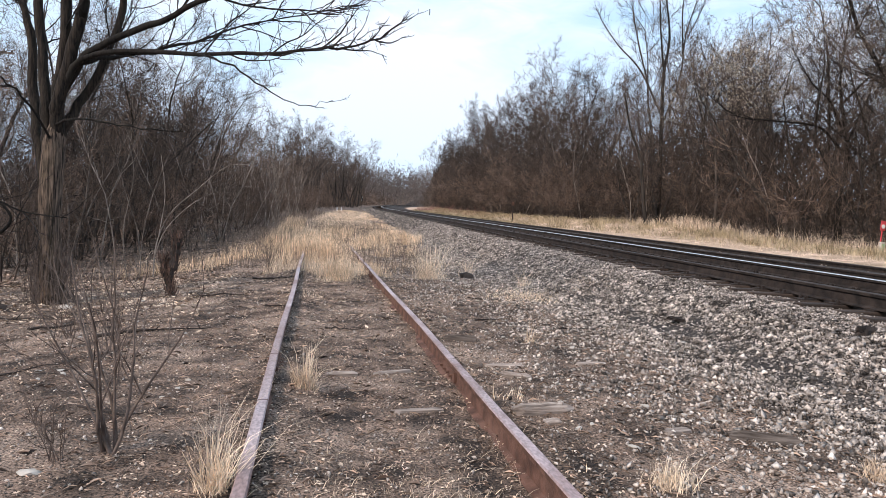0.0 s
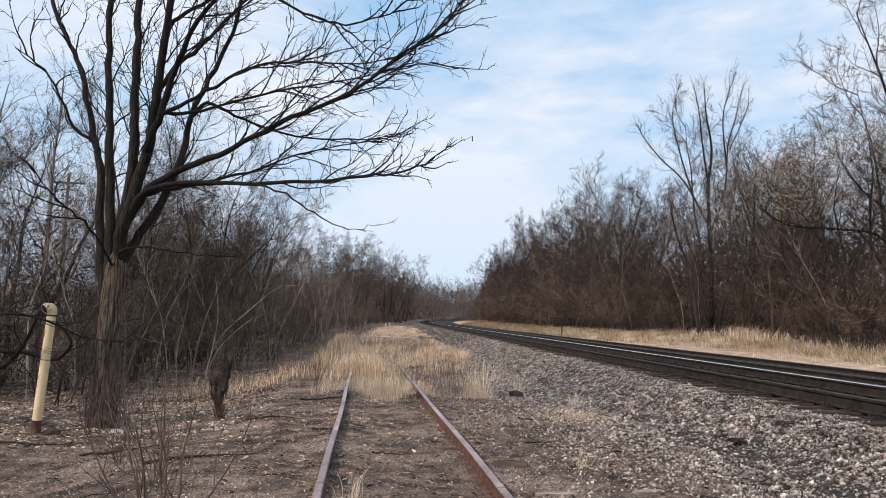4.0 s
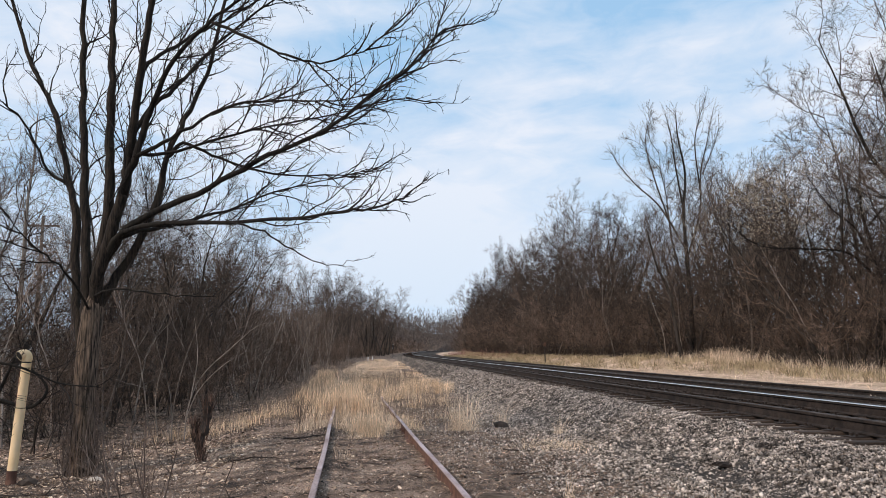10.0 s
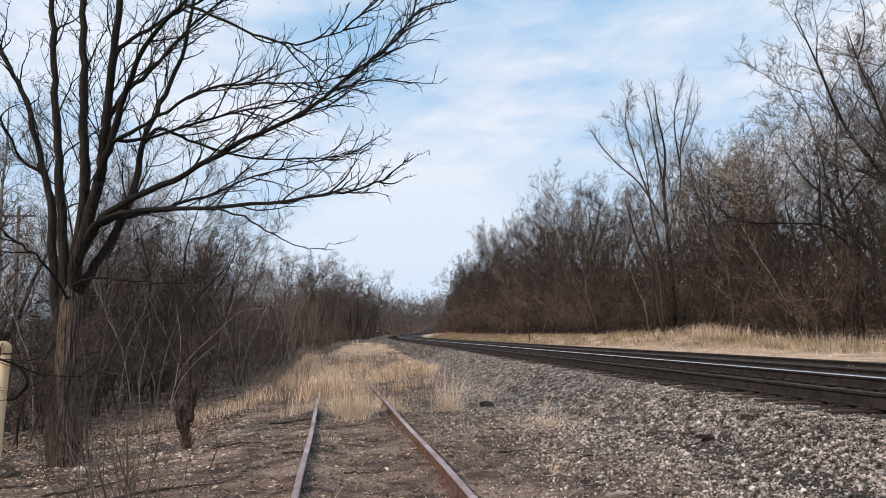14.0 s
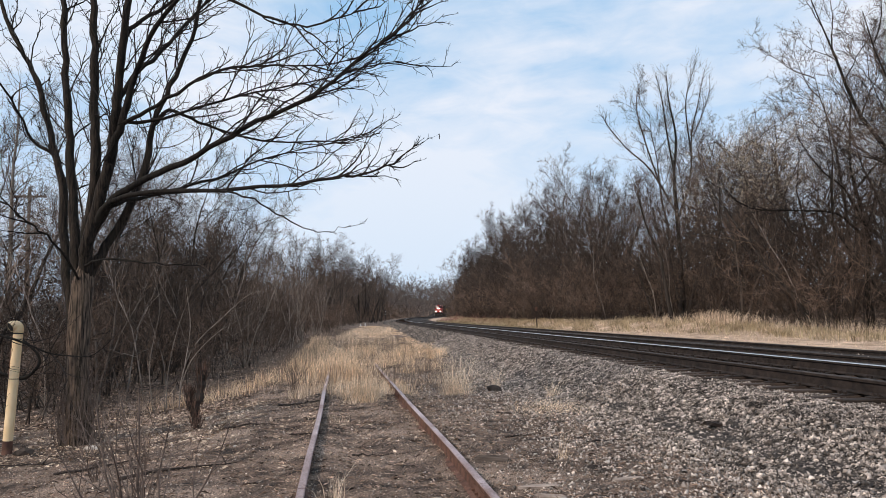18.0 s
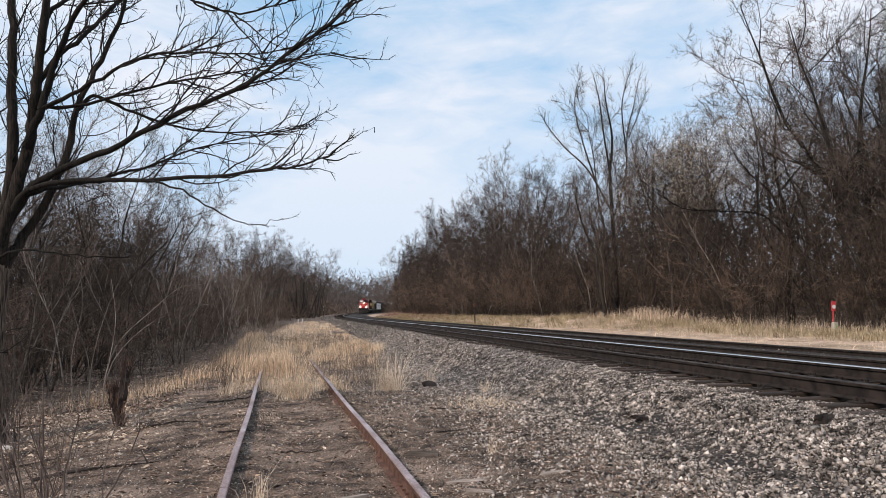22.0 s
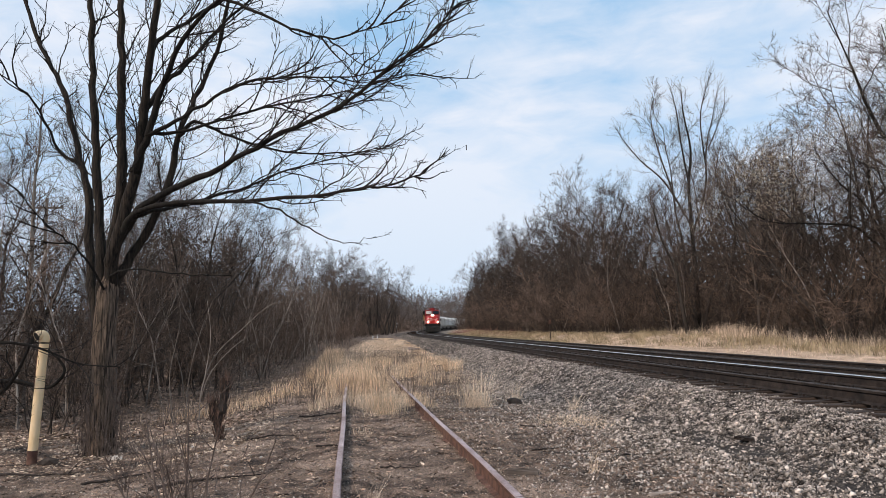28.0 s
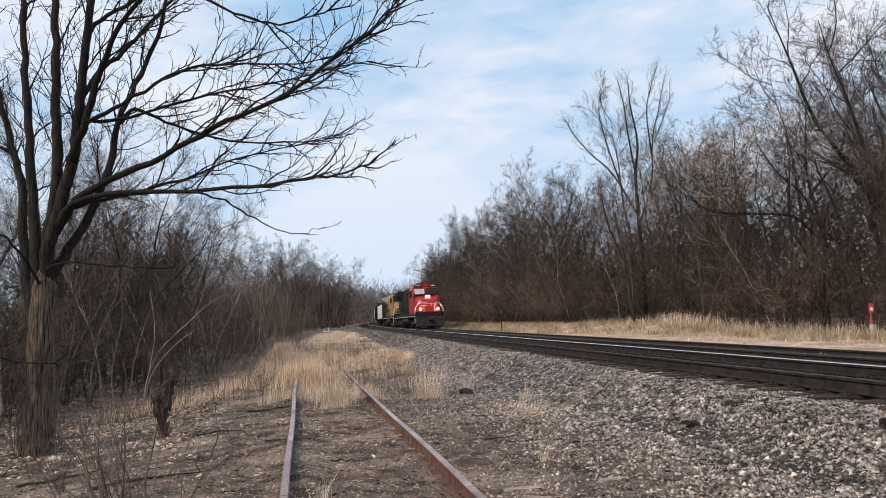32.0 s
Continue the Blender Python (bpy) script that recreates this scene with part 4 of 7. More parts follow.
def make_tree(name, label, category, seed, height, stems, levels, girth, lean, bark, twig, group, split=2, foot=0.1):
    """A bare tree of crooked limbs and fine twigs, with one stem or several from one foot."""
    rng = np.random.default_rng(seed)
    t = thing(name, label, category, group=group)
    a = rng.uniform(0, 6.28) + np.arange(stems) * 6.28 / stems + rng.normal(0, 0.4, stems)
    out = rng.uniform(*lean, stems)
    h = height * rng.uniform(0.78, 1.0, stems)
    p = np.stack([np.cos(a) * foot * (stems > 1), np.sin(a) * foot * (stems > 1), np.full(stems, -0.2)], 1)
    d = np.stack([np.cos(a) * out, np.sin(a) * out, np.ones(stems)], 1)
    d /= np.linalg.norm(d, axis=1)[:, None]
    big, small = Branches(), Branches()
    branch_out(rng, p, d, h, girth * h / height * 1.15, levels, big, small, split)
    tops = np.concatenate([v[:, 2] for v in small.v])
    fit = height / np.percentile(tops, 99)
    for b in (big, small):
        b.v = [v * (min(1.0, fit * 1.12), min(1.0, fit * 1.12), fit) for v in b.v]
    for nm, group_of, material in (("trunk" if stems < 4 else "brushwood", big, bark), ("crown", small, twig)):
        ob = new(nm, group_of.mesh(nm, material))
        ob.parent = t
        if nm != "trunk":
            ob["kind"] = "stuff"
    return t


def level(segs, wander, lift, sides, tip, n=0, first=0.2, angle=(30, 60), ratio=(0.4, 0.6), thin=0.6, least=0.006):
    return dict(segs=segs, wander=wander, lift=lift, sides=sides, tip=tip, n=n, first=first, angle=angle, ratio=ratio, thin=thin, least=least)


def woods():
    """Kinds of bare trees and thickets, each built once, to be set out by copying."""
    g = "bare trees along the railway"
    kinds = []
    for k in range(7):
        stems = (1, 2, 3, 1, 2, 2, 3)[k]
        many = {1: 11, 2: 7, 3: 5}[stems]
        kinds.append(make_tree("bare_tree", "leafless brown woodland tree with crooked limbs and fine twigs", "tree", 10 + k, 13.0, stems,
                               [level(9, 0.1, 0.06, 5, 0.07, many, 0.25, (30, 65), (0.32, 0.58), 0.55, 0.03), level(7, 0.2, 0.12, 3, 0.12, 8, 0.2, (30, 65), (0.3, 0.5), 0.5, 0.012),
                                level(4, 0.2, 0.12, 2, 0.35, 9, 0.1, (25, 60), (0.4, 0.75), 0.6, 0.0085), level(2, 0.18, 0.12, 2, 0.35, 4, 0.1, (25, 60), (0.4, 0.85), 0.7, 0.006), level(1, 0.0, 0.0, 2, 0.1)],
                               0.15, (0.02, 0.1) if stems == 1 else (0.15, 0.38), M["wood_bark"], M["wood_twig"], g))
    brush = []
    for k in range(5):
        brush.append(make_tree("thicket", "dense leafless brown brush with many thin crooked stems", "bush", 40 + k, 4.5, 8,
                               [level(8, 0.2, 0.04, 3, 0.1, 7, 0.15, (25, 60), (0.3, 0.55), 0.55, 0.008), level(4, 0.24, 0.1, 2, 0.4, 6, 0.1, (25, 65), (0.35, 0.6), 0.6, 0.006), level(2, 0.28, 0.1, 2, 0.4, 4, 0.1, (25, 70), (0.4, 0.75), 0.7, 0.006), level(1, 0.2, 0.05, 2, 0.2)],
                               0.024, (0.15, 0.75), M["limb_bark"], M["brush"], "thickets along the railway", 1, 0.35))
    poles = []
    for k in range(4):
        poles.append(make_tree("young_tree", "thin young leafless tree with a pale grey crooked stem", "tree", 60 + k, 8.0, 1 + k % 2,
                               [level(12, 0.1, 0.03, 4, 0.08, 13, 0.25, (25, 60), (0.16, 0.34), 0.45, 0.012), level(5, 0.24, 0.12, 3, 0.3, 6, 0.1, (25, 65), (0.3, 0.6), 0.6, 0.007), level(3, 0.28, 0.1, 2, 0.4, 3, 0.1, (25, 65), (0.4, 0.8), 0.7, 0.0055), level(2, 0.2, 0.05, 2, 0.2)],
                               0.05, (0.05, 0.22), M["young_bark"], M["brush"], "young trees in the thicket"))
    far = []
    for k in range(3):
        far.append(make_tree("distant_tree", "leafless tree far down the line, greyed by painted haze", "tree", 80 + k, 19.0, 1 + k,
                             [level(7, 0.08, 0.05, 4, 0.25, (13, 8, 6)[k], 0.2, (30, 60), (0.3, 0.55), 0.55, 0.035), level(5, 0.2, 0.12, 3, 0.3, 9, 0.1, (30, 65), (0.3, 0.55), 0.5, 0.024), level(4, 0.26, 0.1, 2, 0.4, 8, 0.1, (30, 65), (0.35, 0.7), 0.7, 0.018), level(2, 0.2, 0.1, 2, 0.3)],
                             0.2, (0.02, 0.1) if k == 0 else (0.12, 0.35), M["hazed_twig"], M["hazed_twig"], "distant trees closing the view"))
    return kinds, brush, poles, far


def set_out(kinds, places, rng):
    used = set()
    for x, y, k, scale in places:
        src = kinds[k % len(kinds)]
        m = Matrix.Translation((x, y, gz(x, y))) @ Matrix.Rotation(rng.uniform(0, 6.28), 4, "Z") @ Matrix.Diagonal((scale, scale, scale * rng.uniform(0.9, 1.1), 1))
        if k % len(kinds) not in used:
            used.add(k % len(kinds))
            src.matrix_world = m
        else:
            copy_thing(src, m)


def right_edge(y):
    """The front of the woods beyond the main line."""
    return float(far_x(y)) + 11.0 - 5.5 * float(smooth(27, 65, y)) + 4.5 * float(smooth(105, 165, y))


def left_edge(y):
    return float(np.interp(y, EDGE_Y, EDGE_X))


def slivers(name, base, tip, width, rng, material):
    """Many thin tapering twigs from base to tip points."""
    n = len(base)
    d = tip - base
    side = np.cross(d, rng.normal(size=(n, 3)))
    side /= np.linalg.norm(side, axis=1)[:, None] + 1e-9
    w = np.broadcast_to(np.asarray(width, float), (n,))[:, None]
    v = np.stack([base - side * w, base + side * w, tip], 1).reshape(-1, 3)
    return fast_mesh(name, v, np.arange(3 * n).reshape(-1, 3), material, 3)


def sprays(base, d, ln, w, rng, per=9, spread=0.55):
    """Crooked twigs with short side twigs: starts, tips and widths."""
    n = len(base)
    starts, tips, wide = [], [], []
    joints, p, way = [base], base, d
    for k in range(3):
        way = way + rng.normal(size=(n, 3)) * 0.28 + (0, 0, 0.06)
        way /= np.linalg.norm(way, axis=1)[:, None]
        q = p + way * ln / 3
        starts.append(p)
        tips.append(q + way * ln * 0.12)
        wide.append(w * (1.2 - 0.25 * k))
        joints.append(q)
        p = q
    for k in range(per - 3):
        at = (k + 0.5) / (per - 3) * 2.6
        j = min(int(at), 2)
        p = joints[j] + (joints[j + 1] - joints[j]) * (at - j)
        e = d + rng.normal(size=(n, 3)) * spread
        e /= np.linalg.norm(e, axis=1)[:, None]
        starts.append(p)
        tips.append(p + e * ln * (0.42 - 0.08 * at) * rng.uniform(0.5, 1.2, n)[:, None])
        wide.append(w * 0.7)
    return np.concatenate(starts), np.concatenate(tips), np.concatenate(wide)


def undergrowth(label, n, xy, height, seed, material, length=(0.8, 2.2), width=(0.008, 0.016)):
    """Low tangled brush between the trunks."""
    rng = np.random.default_rng(seed)
    x, y = xy(rng, n // 9)
    n = len(x)
    top = height(x, y) * np.array([0.8 + 0.7 * noise.noise((a * 0.25, b * 0.2, 5.0)) for a, b in zip(x, y)])
    base = np.stack([x, y, ground_z(x, y) + rng.random(n) ** 1.35 * np.maximum(top - 0.8, 0.2) - 0.2], 1)
    d = rng.normal(size=(n, 3)) * (0.6, 0.6, 0.4) + (0, 0, 0.6)
    d /= np.linalg.norm(d, axis=1)[:, None]
    me = slivers("woods", *sprays(base, d, rng.uniform(*length, n)[:, None], rng.uniform(*width, n) * (0.4 + y / 60), rng), rng, material)
    tagged(new("distant_woods", me), label, "woods", kind="stuff")


def build_woods():
    rng = random.Random(11)
    kinds, brush, poles, far = woods()
    trees, shrubs, young, distant = [], [], [], []

    def sparse(x, y):
        """Towards the pale house beyond the yard the thicket is thin."""
        return x + 0.6 < -0.31 * (y - 1)

    # the woods beyond the main line, low at the front and taller behind
    for i in range(140):
        y = 14 + 240 * rng.random() ** 1.35
        u = rng.random() ** 1.2
        h = (5.6 + 7.0 * float(smooth(0, 0.4, u)) + rng.uniform(-1.5, 1.5)) * (1 + 0.27 * float(smooth(50, 90, y)))
        trees.append((right_edge(y) + 1.4 + u * 15, y, rng.randrange(7), h / 13))
    for i in range(11):
        y = 22 + 30 * rng.random()
        trees.append((right_edge(y) + 4 + rng.random() * 9, y, rng.randrange(7), rng.uniform(0.75, 1.02) * (1 + 0.15 * float(smooth(34, 24, y)))))
    for i in range(20):
        y = 18 + 130 * rng.random() ** 1.2
        trees.append((right_edge(y) + 15 + rng.random() * 14, y, rng.randrange(7), rng.uniform(0.7, 0.95)))
    for i in range(110):
        y = 13 + 200 * rng.random() ** 1.6
        shrubs.append((right_edge(y) + 0.4 + rng.random() ** 1.4 * 8, y, rng.randrange(5), rng.uniform(0.7, 1.1) + 0.4 * float(smooth(35, 70, y))))
    for i in range(16):
        y = 24 + 70 * rng.random() ** 1.3
        young.append((right_edge(y) + 0.5 + rng.random() ** 1.2 * 6, y, rng.randrange(4), rng.uniform(0.8, 1.3)))
    # the thicket beside the siding
    for i in range(100):
        y = 21 + 200 * rng.random() ** 1.9
        u = rng.random()
        h = (3.2 + 4.5 * float(smooth(0, 0.3, u)) + rng.uniform(-0.8, 0.8)) * (1 + 0.8 * float(smooth(50, 150, y)))
        x = left_edge(y) - 1.2 - u * 13
        if not sparse(x, y) or i % 2:
            trees.append((x, y, rng.randrange(7), h / 13))
    for i in range(20):
        y = 26 + 16 * rng.random()
        h = rng.uniform(6.8, 8.4) * (0.85 + 0.15 * float(smooth(26, 36, y)))
        trees.append((-0.6 - rng.uniform(0.15, 0.31) * (y - 1), y, rng.randrange(7), h / 13))
    for i in range(18):
        y = 165 + 140 * rng.random()
        trees.append((float(far_x(y)) - SPACING - 7.5 - rng.random() * 26, y, rng.randrange(7), rng.uniform(0.8, 1.1)))
    for i in range(116):
        y = 17.5 + 190 * rng.random() ** 1.8
        x = left_edge(y) - 0.6 - rng.random() ** 1.2 * 9
        if not sparse(x, y) or i % 2:
            shrubs.append((x, y, rng.randrange(5), rng.uniform(0.4, 0.62) + 0.45 * float(smooth(1, 5, left_edge(y) - x))))
    for i in range(150):
        y = 17.5 + 75 * rng.random() ** 1.9
        x = left_edge(y) - 0.7 - rng.random() ** 1.2 * 10
        if not sparse(x, y) or i % 2:
            young.append((x, y, rng.randrange(4), rng.uniform(0.42, 0.6) + 0.28 * float(smooth(1, 4, left_edge(y) - x))))
    for x, y, k in ((3.4, 138, 1.15), (5.6, 142, 1.2), (8.4, 158, 1.0), (1.0, 136, 0.95), (7.0, 148, 1.1), (-2.5, 124, 0.9), (4.5, 150, 1.15), (-7, 110, 0.9), (3.2, 134, 1.2), (6.4, 139, 1.25), (0.4, 132, 1.0)):
        trees.append((x, y, (2, 5, 1, 4)[int(x * 10) % 4], k))
    for i in range(84):
        distant.append((-45 + 200 * rng.random(), 310 + 50 * rng.random(), rng.randrange(3), rng.uniform(0.7, 0.95)))
    # crooked brush between the pipe and the pale house
    for i in range(9):
        y = 16.5 + 22 * rng.random() ** 1.3
        x = -0.6 - rng.uniform(0.33, 0.62) * (y - 1)
        shrubs.append((x, y, rng.randrange(5), rng.uniform(0.5, 0.85)))
    set_out(kinds, trees, rng)
    set_out(brush, shrubs, rng)
    set_out(poles, young, rng)
    set_out(far, distant, rng)

    def on_right(r, n):
        y = 12 + 240 * r.random(n) ** 1.35
        return far_x(y) + 11.0 - 5.5 * smooth(27, 65, y) + 4.5 * smooth(105, 165, y) + 0.3 + r.random(n) ** 1.5 * 14, y

    def in_depth(r, n):
        y = 12 + 130 * r.random(n) ** 1.3
        return far_x(y) + 11.0 - 5.5 * smooth(27, 65, y) + 4.5 * smooth(105, 165, y) + 10 + r.random(n) * 14, y

    def at_end(r, n):
        return -50 + 210 * r.random(n), 300 + 50 * r.random(n)

    def beyond_left(r, n):
        y = 150 + 160 * r.random(n)
        return far_x(y) - SPACING - 5.5 - r.random(n) ** 1.3 * 26, y

    def beyond_right(r, n):
        y = 150 + 180 * r.random(n)
        return far_x(y) + 7.0 + r.random(n) ** 1.3 * 30, y

    def red_edge(r, n):
        y = 78 + 70 * r.random(n)
        return far_x(y) + 3.6 + r.random(n) * 2.6, y

    def on_left(r, n):
        y = 18 + 200 * r.random(n) ** 1.5
        x = np.interp(y, EDGE_Y, EDGE_X) - 0.7 - r.random(n) ** 1.2 * 13
        keep = (x + 0.6 > -0.31 * (y - 1)) | (r.random(n) < 0.3)
        return x[keep], y[keep]

    undergrowth("leafless undergrowth below the trees, darkened with painted shade", 420000, on_right, lambda x, y: 11.0 + 2.5 * smooth(45, 80, y), 22, M["shaded_brush"], (0.6, 1.6), (0.008, 0.015))
    undergrowth("leafless undergrowth deep in the wood, darkened with painted shade", 70000, in_depth, lambda x, y: 9.0 + 0 * x, 27, M["shaded_brush"], (1.5, 3.0), (0.05, 0.08))
    undergrowth("far leafless woodland closing the view, haze in its colour", 170000, at_end, lambda x, y: 17.0 + 0 * x, 28, M["hazed_twig"], (1.6, 3.6), (0.009, 0.016))
    def behind_end(r, n):
        return -70 + 260 * r.random(n), 352 + 30 * r.random(n)

    undergrowth("far leafless woodland closing the view, haze in its colour", 110000, behind_end, lambda x, y: 11.5 + 0 * x, 35, M["hazed_twig"], (1.4, 2.6), (0.018, 0.03))
    undergrowth("low reddish leafless brush at the wood's edge", 6000, red_edge, lambda x, y: 1.5 + 0 * x, 31, M["red_brush"], (0.4, 1.0), (0.006, 0.01))
    undergrowth("leafless brush on the far side of the curve", 22000, beyond_right, lambda x, y: 8.0 + 0 * x, 33, M["wood_twig"], (1.5, 3.5), (0.008, 0.014))
    undergrowth("leafless brush beside the far curve", 16000, beyond_left, lambda x, y: 6.0 + 0 * x, 29, M["brush"], (1.5, 3.0), (0.01, 0.018))
    undergrowth("dark leafless undergrowth in the thicket", 62000, on_left, lambda x, y: (1.1 + 2.4 * smooth(0, 3, np.interp(y, EDGE_Y, EDGE_X) - x)) * (1 + 0.5 * smooth(40, 100, y)), 25, M["brush"], (0.5, 1.2), (0.0045, 0.008))


build_woods()


# ---------------------------------------------------------------- the tree beside the siding
def rounded(ctrl, per=5):
    """A smooth line through a few control points."""
    c = [Vector(p) for p in ctrl]
    c = [c[0] * 2 - c[1], *c, c[-1] * 2 - c[-2]]
    out = []
    for k in range(1, len(c) - 2):
        for j in range(per):
            t = j / per
            out.append(0.5 * (2 * c[k] + (c[k + 1] - c[k - 1]) * t + (2 * c[k - 1] - 5 * c[k] + 4 * c[k + 1] - c[k + 2]) * t * t + (3 * c[k] - c[k - 1] - 3 * c[k + 1] + c[k + 2]) * t**3))
    out.append(c[-2])
    return out


def shoots(s, rng, line, radius, depth, reach, sway, every=0.16, pods=None):
    """Side branches along a line, sweeping the same way and curving up, with twigs on them."""
    total = sum((b - a).length for a, b in zip(line, line[1:]))
    n = max(2, int(total / every))
    for i in range(n):
        u = (0.12 + 0.88 * (i + rng.random()) / n) * (len(line) - 1)
        k = min(int(u), len(line) - 2)
        p = line[k].lerp(line[k + 1], u - k)
        along = (line[k + 1] - line[k]).normalized()
        out = along.orthogonal().normalized()
        out.rotate(Matrix.Rotation(rng.uniform(0, 6.28), 3, along))
        a = radians(rng.uniform(14, 44) if depth == 0 else rng.uniform(24, 60))
        d = along * math.cos(a) + out * math.sin(a) + Vector(sway) * rng.uniform(0.0, 0.5)
        ln = reach * rng.uniform(0.35, 1.0) * (1.1 - 0.45 * u / len(line)) * (1.4 if depth == 0 else 1.0)
        steps, wander = ((8, 0.15), (5, 0.2), (3, 0.22))[depth]
        pts, rad = [p], [radius]
        q, dd = p.copy(), d.normalized()
        for j in range(steps):
            dd = (dd + Vector((rng.gauss(0, wander), rng.gauss(0, wander), rng.gauss(0.05, wander)))).normalized()
            q = q + dd * ln / steps
            pts.append(q.copy())
            rad.append(max(radius * (1 - 0.8 * (j + 1) / steps), 0.0022))
        s.tube(pts, rad, 4 if depth == 0 else 3, cap=False)
        if pods is not None and depth == 1 and rng.random() < 0.04:
            e = pts[-1]
            pods.box((e.x - 0.005, e.y - 0.005, e.z - 0.07), (e.x + 0.005, e.y + 0.005, e.z + 0.004))
        if depth < 2:
            shoots(s, rng, pts, max(radius * 0.54, 0.0038), depth + 1, ln * (0.6 if depth == 0 else 0.5), (0, 0, 0.14), 0.2 if depth == 0 else 0.19, pods)


def build_locust():
    rng = random.Random(8)
    tree = thing("bare_tree", "large leafless multi-stemmed tree, furrowed grey-brown trunk, shade painted into its limbs", "tree", Matrix.Translation((-4.58, 13.4, -0.3)))
    o = Vector((-4.58, 13.4, -0.3))
    trunk = Shape()
    line = rounded([(-4.55, 13.4, -0.4), (-4.58, 13.4, 0.35), (-4.6, 13.4, 1.01), (-4.57, 13.4, 1.92), (-4.53, 13.4, 2.4), (-4.5, 13.38, 2.7)], 6)
    n = 44
    for k, p in enumerate(line):
        u = k / (len(line) - 1)
        r = 0.168 - 0.015 * u - 0.1 * max(0, u - 0.75) / 0.25 + 0.09 * max(0, 1 - u * 4) ** 2
        for j in range(n):
            a = 2 * math.pi * j / n
            ridge = 1 + 0.12 * noise.noise((math.cos(a) * 3.2, math.sin(a) * 3.2, u * 2.2)) + 0.11 * noise.noise((math.cos(a) * 8, math.sin(a) * 8, u * 3)) + 0.16 * max(0, 1 - u * 5) * math.cos(a * 5 + 1)
            trunk.v.append(p - o + Vector((math.cos(a), math.sin(a), 0)) * r * ridge)
    for k in range(len(line) - 1):
        for j in range(n):
            a, b = k * n + j, k * n + (j + 1) % n
            trunk.f.append((a, b, b + n, a + n))
            trunk.m.append(0)
    part("trunk", trunk, M["trunk_bark"], tree, "furrowed grey-brown trunk", smooth=True)
    pods = Shape()

    def limb(name, ctrl, r0, r1, reach, sway, every=0.22, twig_r=0.0155):
        line = [p - o for p in rounded(ctrl)]
        m = len(line) - 1
        s = Shape()
        rad = [0.88 * (r0 + (r1 - r0) * (k / m) ** 0.75) for k in range(m + 1)]
        for k in range(1, m):
            line[k] += Vector((rng.gauss(0, 0.012), rng.gauss(0, 0.012), rng.gauss(0, 0.012)))
        s.tube(line, [r * rng.uniform(0.94, 1.06) for r in rad], 10)
        ob = part(name, s, M["shaded_stem_bark" if name == "stem" else "bark"], tree, smooth=True)
        t = Shape()
        shoots(t, rng, line[max(2, m // 5):], twig_r, 0, reach, sway, every * 1.1, pods)
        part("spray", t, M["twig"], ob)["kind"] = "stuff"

    up, right = (0, 0, 0.6), (0.7, -0.1, 0.15)
    limb("stem", [(-4.68, 13.4, 1.55), (-4.93, 13.7, 2.69), (-5.09, 13.9, 4.06), (-5.29, 14.0, 4.65), (-5.64, 14.2, 5.89), (-6.16, 14.4, 6.85), (-6.81, 14.6, 8.53)], 0.105, 0.03, 1.2, up, 0.32)
    limb("stem", [(-4.64, 13.4, 2.0), (-4.7, 13.5, 2.89), (-4.83, 13.6, 4.01), (-4.93, 13.7, 5.16), (-5.07, 13.8, 6.38), (-5.16, 13.9, 7.63), (-5.23, 14.0, 9.4)], 0.115, 0.04, 1.2, up, 0.36)
    limb("stem", [(-4.5, 13.4, 2.3), (-4.5, 13.4, 2.89), (-4.36, 13.3, 4.19), (-4.4, 13.3, 5.07), (-4.45, 13.4, 6.26), (-4.53, 13.5, 7.48), (-4.56, 13.6, 9.3)], 0.135, 0.045, 1.3, up, 0.36)
    limb("stem", [(-4.5, 13.4, 2.4), (-4.44, 13.3, 2.98), (-4.08, 13.1, 4.26), (-3.99, 13.0, 4.9), (-3.88, 12.9, 5.81), (-3.7, 12.7, 7.15), (-3.51, 12.5, 8.5)], 0.135, 0.045, 1.3, right, 0.3)
    limb("stem", [(-4.5, 13.4, 2.3), (-4.3, 13.5, 2.75), (-3.95, 13.6, 3.49), (-3.7, 13.7, 4.2), (-3.57, 13.8, 5.1), (-3.26, 13.9, 5.94), (-2.94, 14.0, 6.92), (-2.66, 14.1, 8.7)], 0.105, 0.03, 1.3, right, 0.3)
    limb("limb", [(-4.08, 13.1, 4.2), (-3.86, 12.9, 4.82), (-3.6, 12.7, 5.49), (-3.23, 12.4, 6.21), (-2.5, 12.0, 6.84), (-1.8, 11.8, 7.3)], 0.085, 0.02, 1.4, right, 0.24)
    limb("limb", [(-4.4, 13.3, 3.05), (-4.12, 13.1, 3.5), (-3.52, 12.8, 3.64), (-2.18, 12.2, 3.59), (-0.73, 11.6, 3.62), (0.03, 11.3, 3.69), (0.46, 11.1, 3.8)], 0.075, 0.008, 1.0, right, 0.22)
    limb("limb", [(-4.38, 13.3, 3.1), (-3.88, 13.1, 3.73), (-2.81, 12.6, 4.11), (-1.84, 12.0, 4.51), (-0.78, 11.4, 4.83), (-0.1, 11.0, 5.26), (0.46, 10.7, 5.63), (0.93, 10.5, 6.11)], 0.08, 0.008, 1.4, right, 0.19)
    limb("limb", [(-3.57, 13.8, 5.05), (-3.3, 13.8, 5.28), (-2.67, 13.8, 5.03), (-1.76, 13.9, 4.8), (-0.64, 13.9, 4.8), (0.02, 13.9, 4.93)], 0.045, 0.008, 1.1, right, 0.24)
    limb("limb", [(-3.88, 12.9, 5.75), (-3.77, 13.0, 6.4), (-3.25, 13.3, 6.98), (-2.52, 13.7, 7.72), (-1.9, 14.0, 8.3)], 0.055, 0.015, 1.3, right, 0.26)
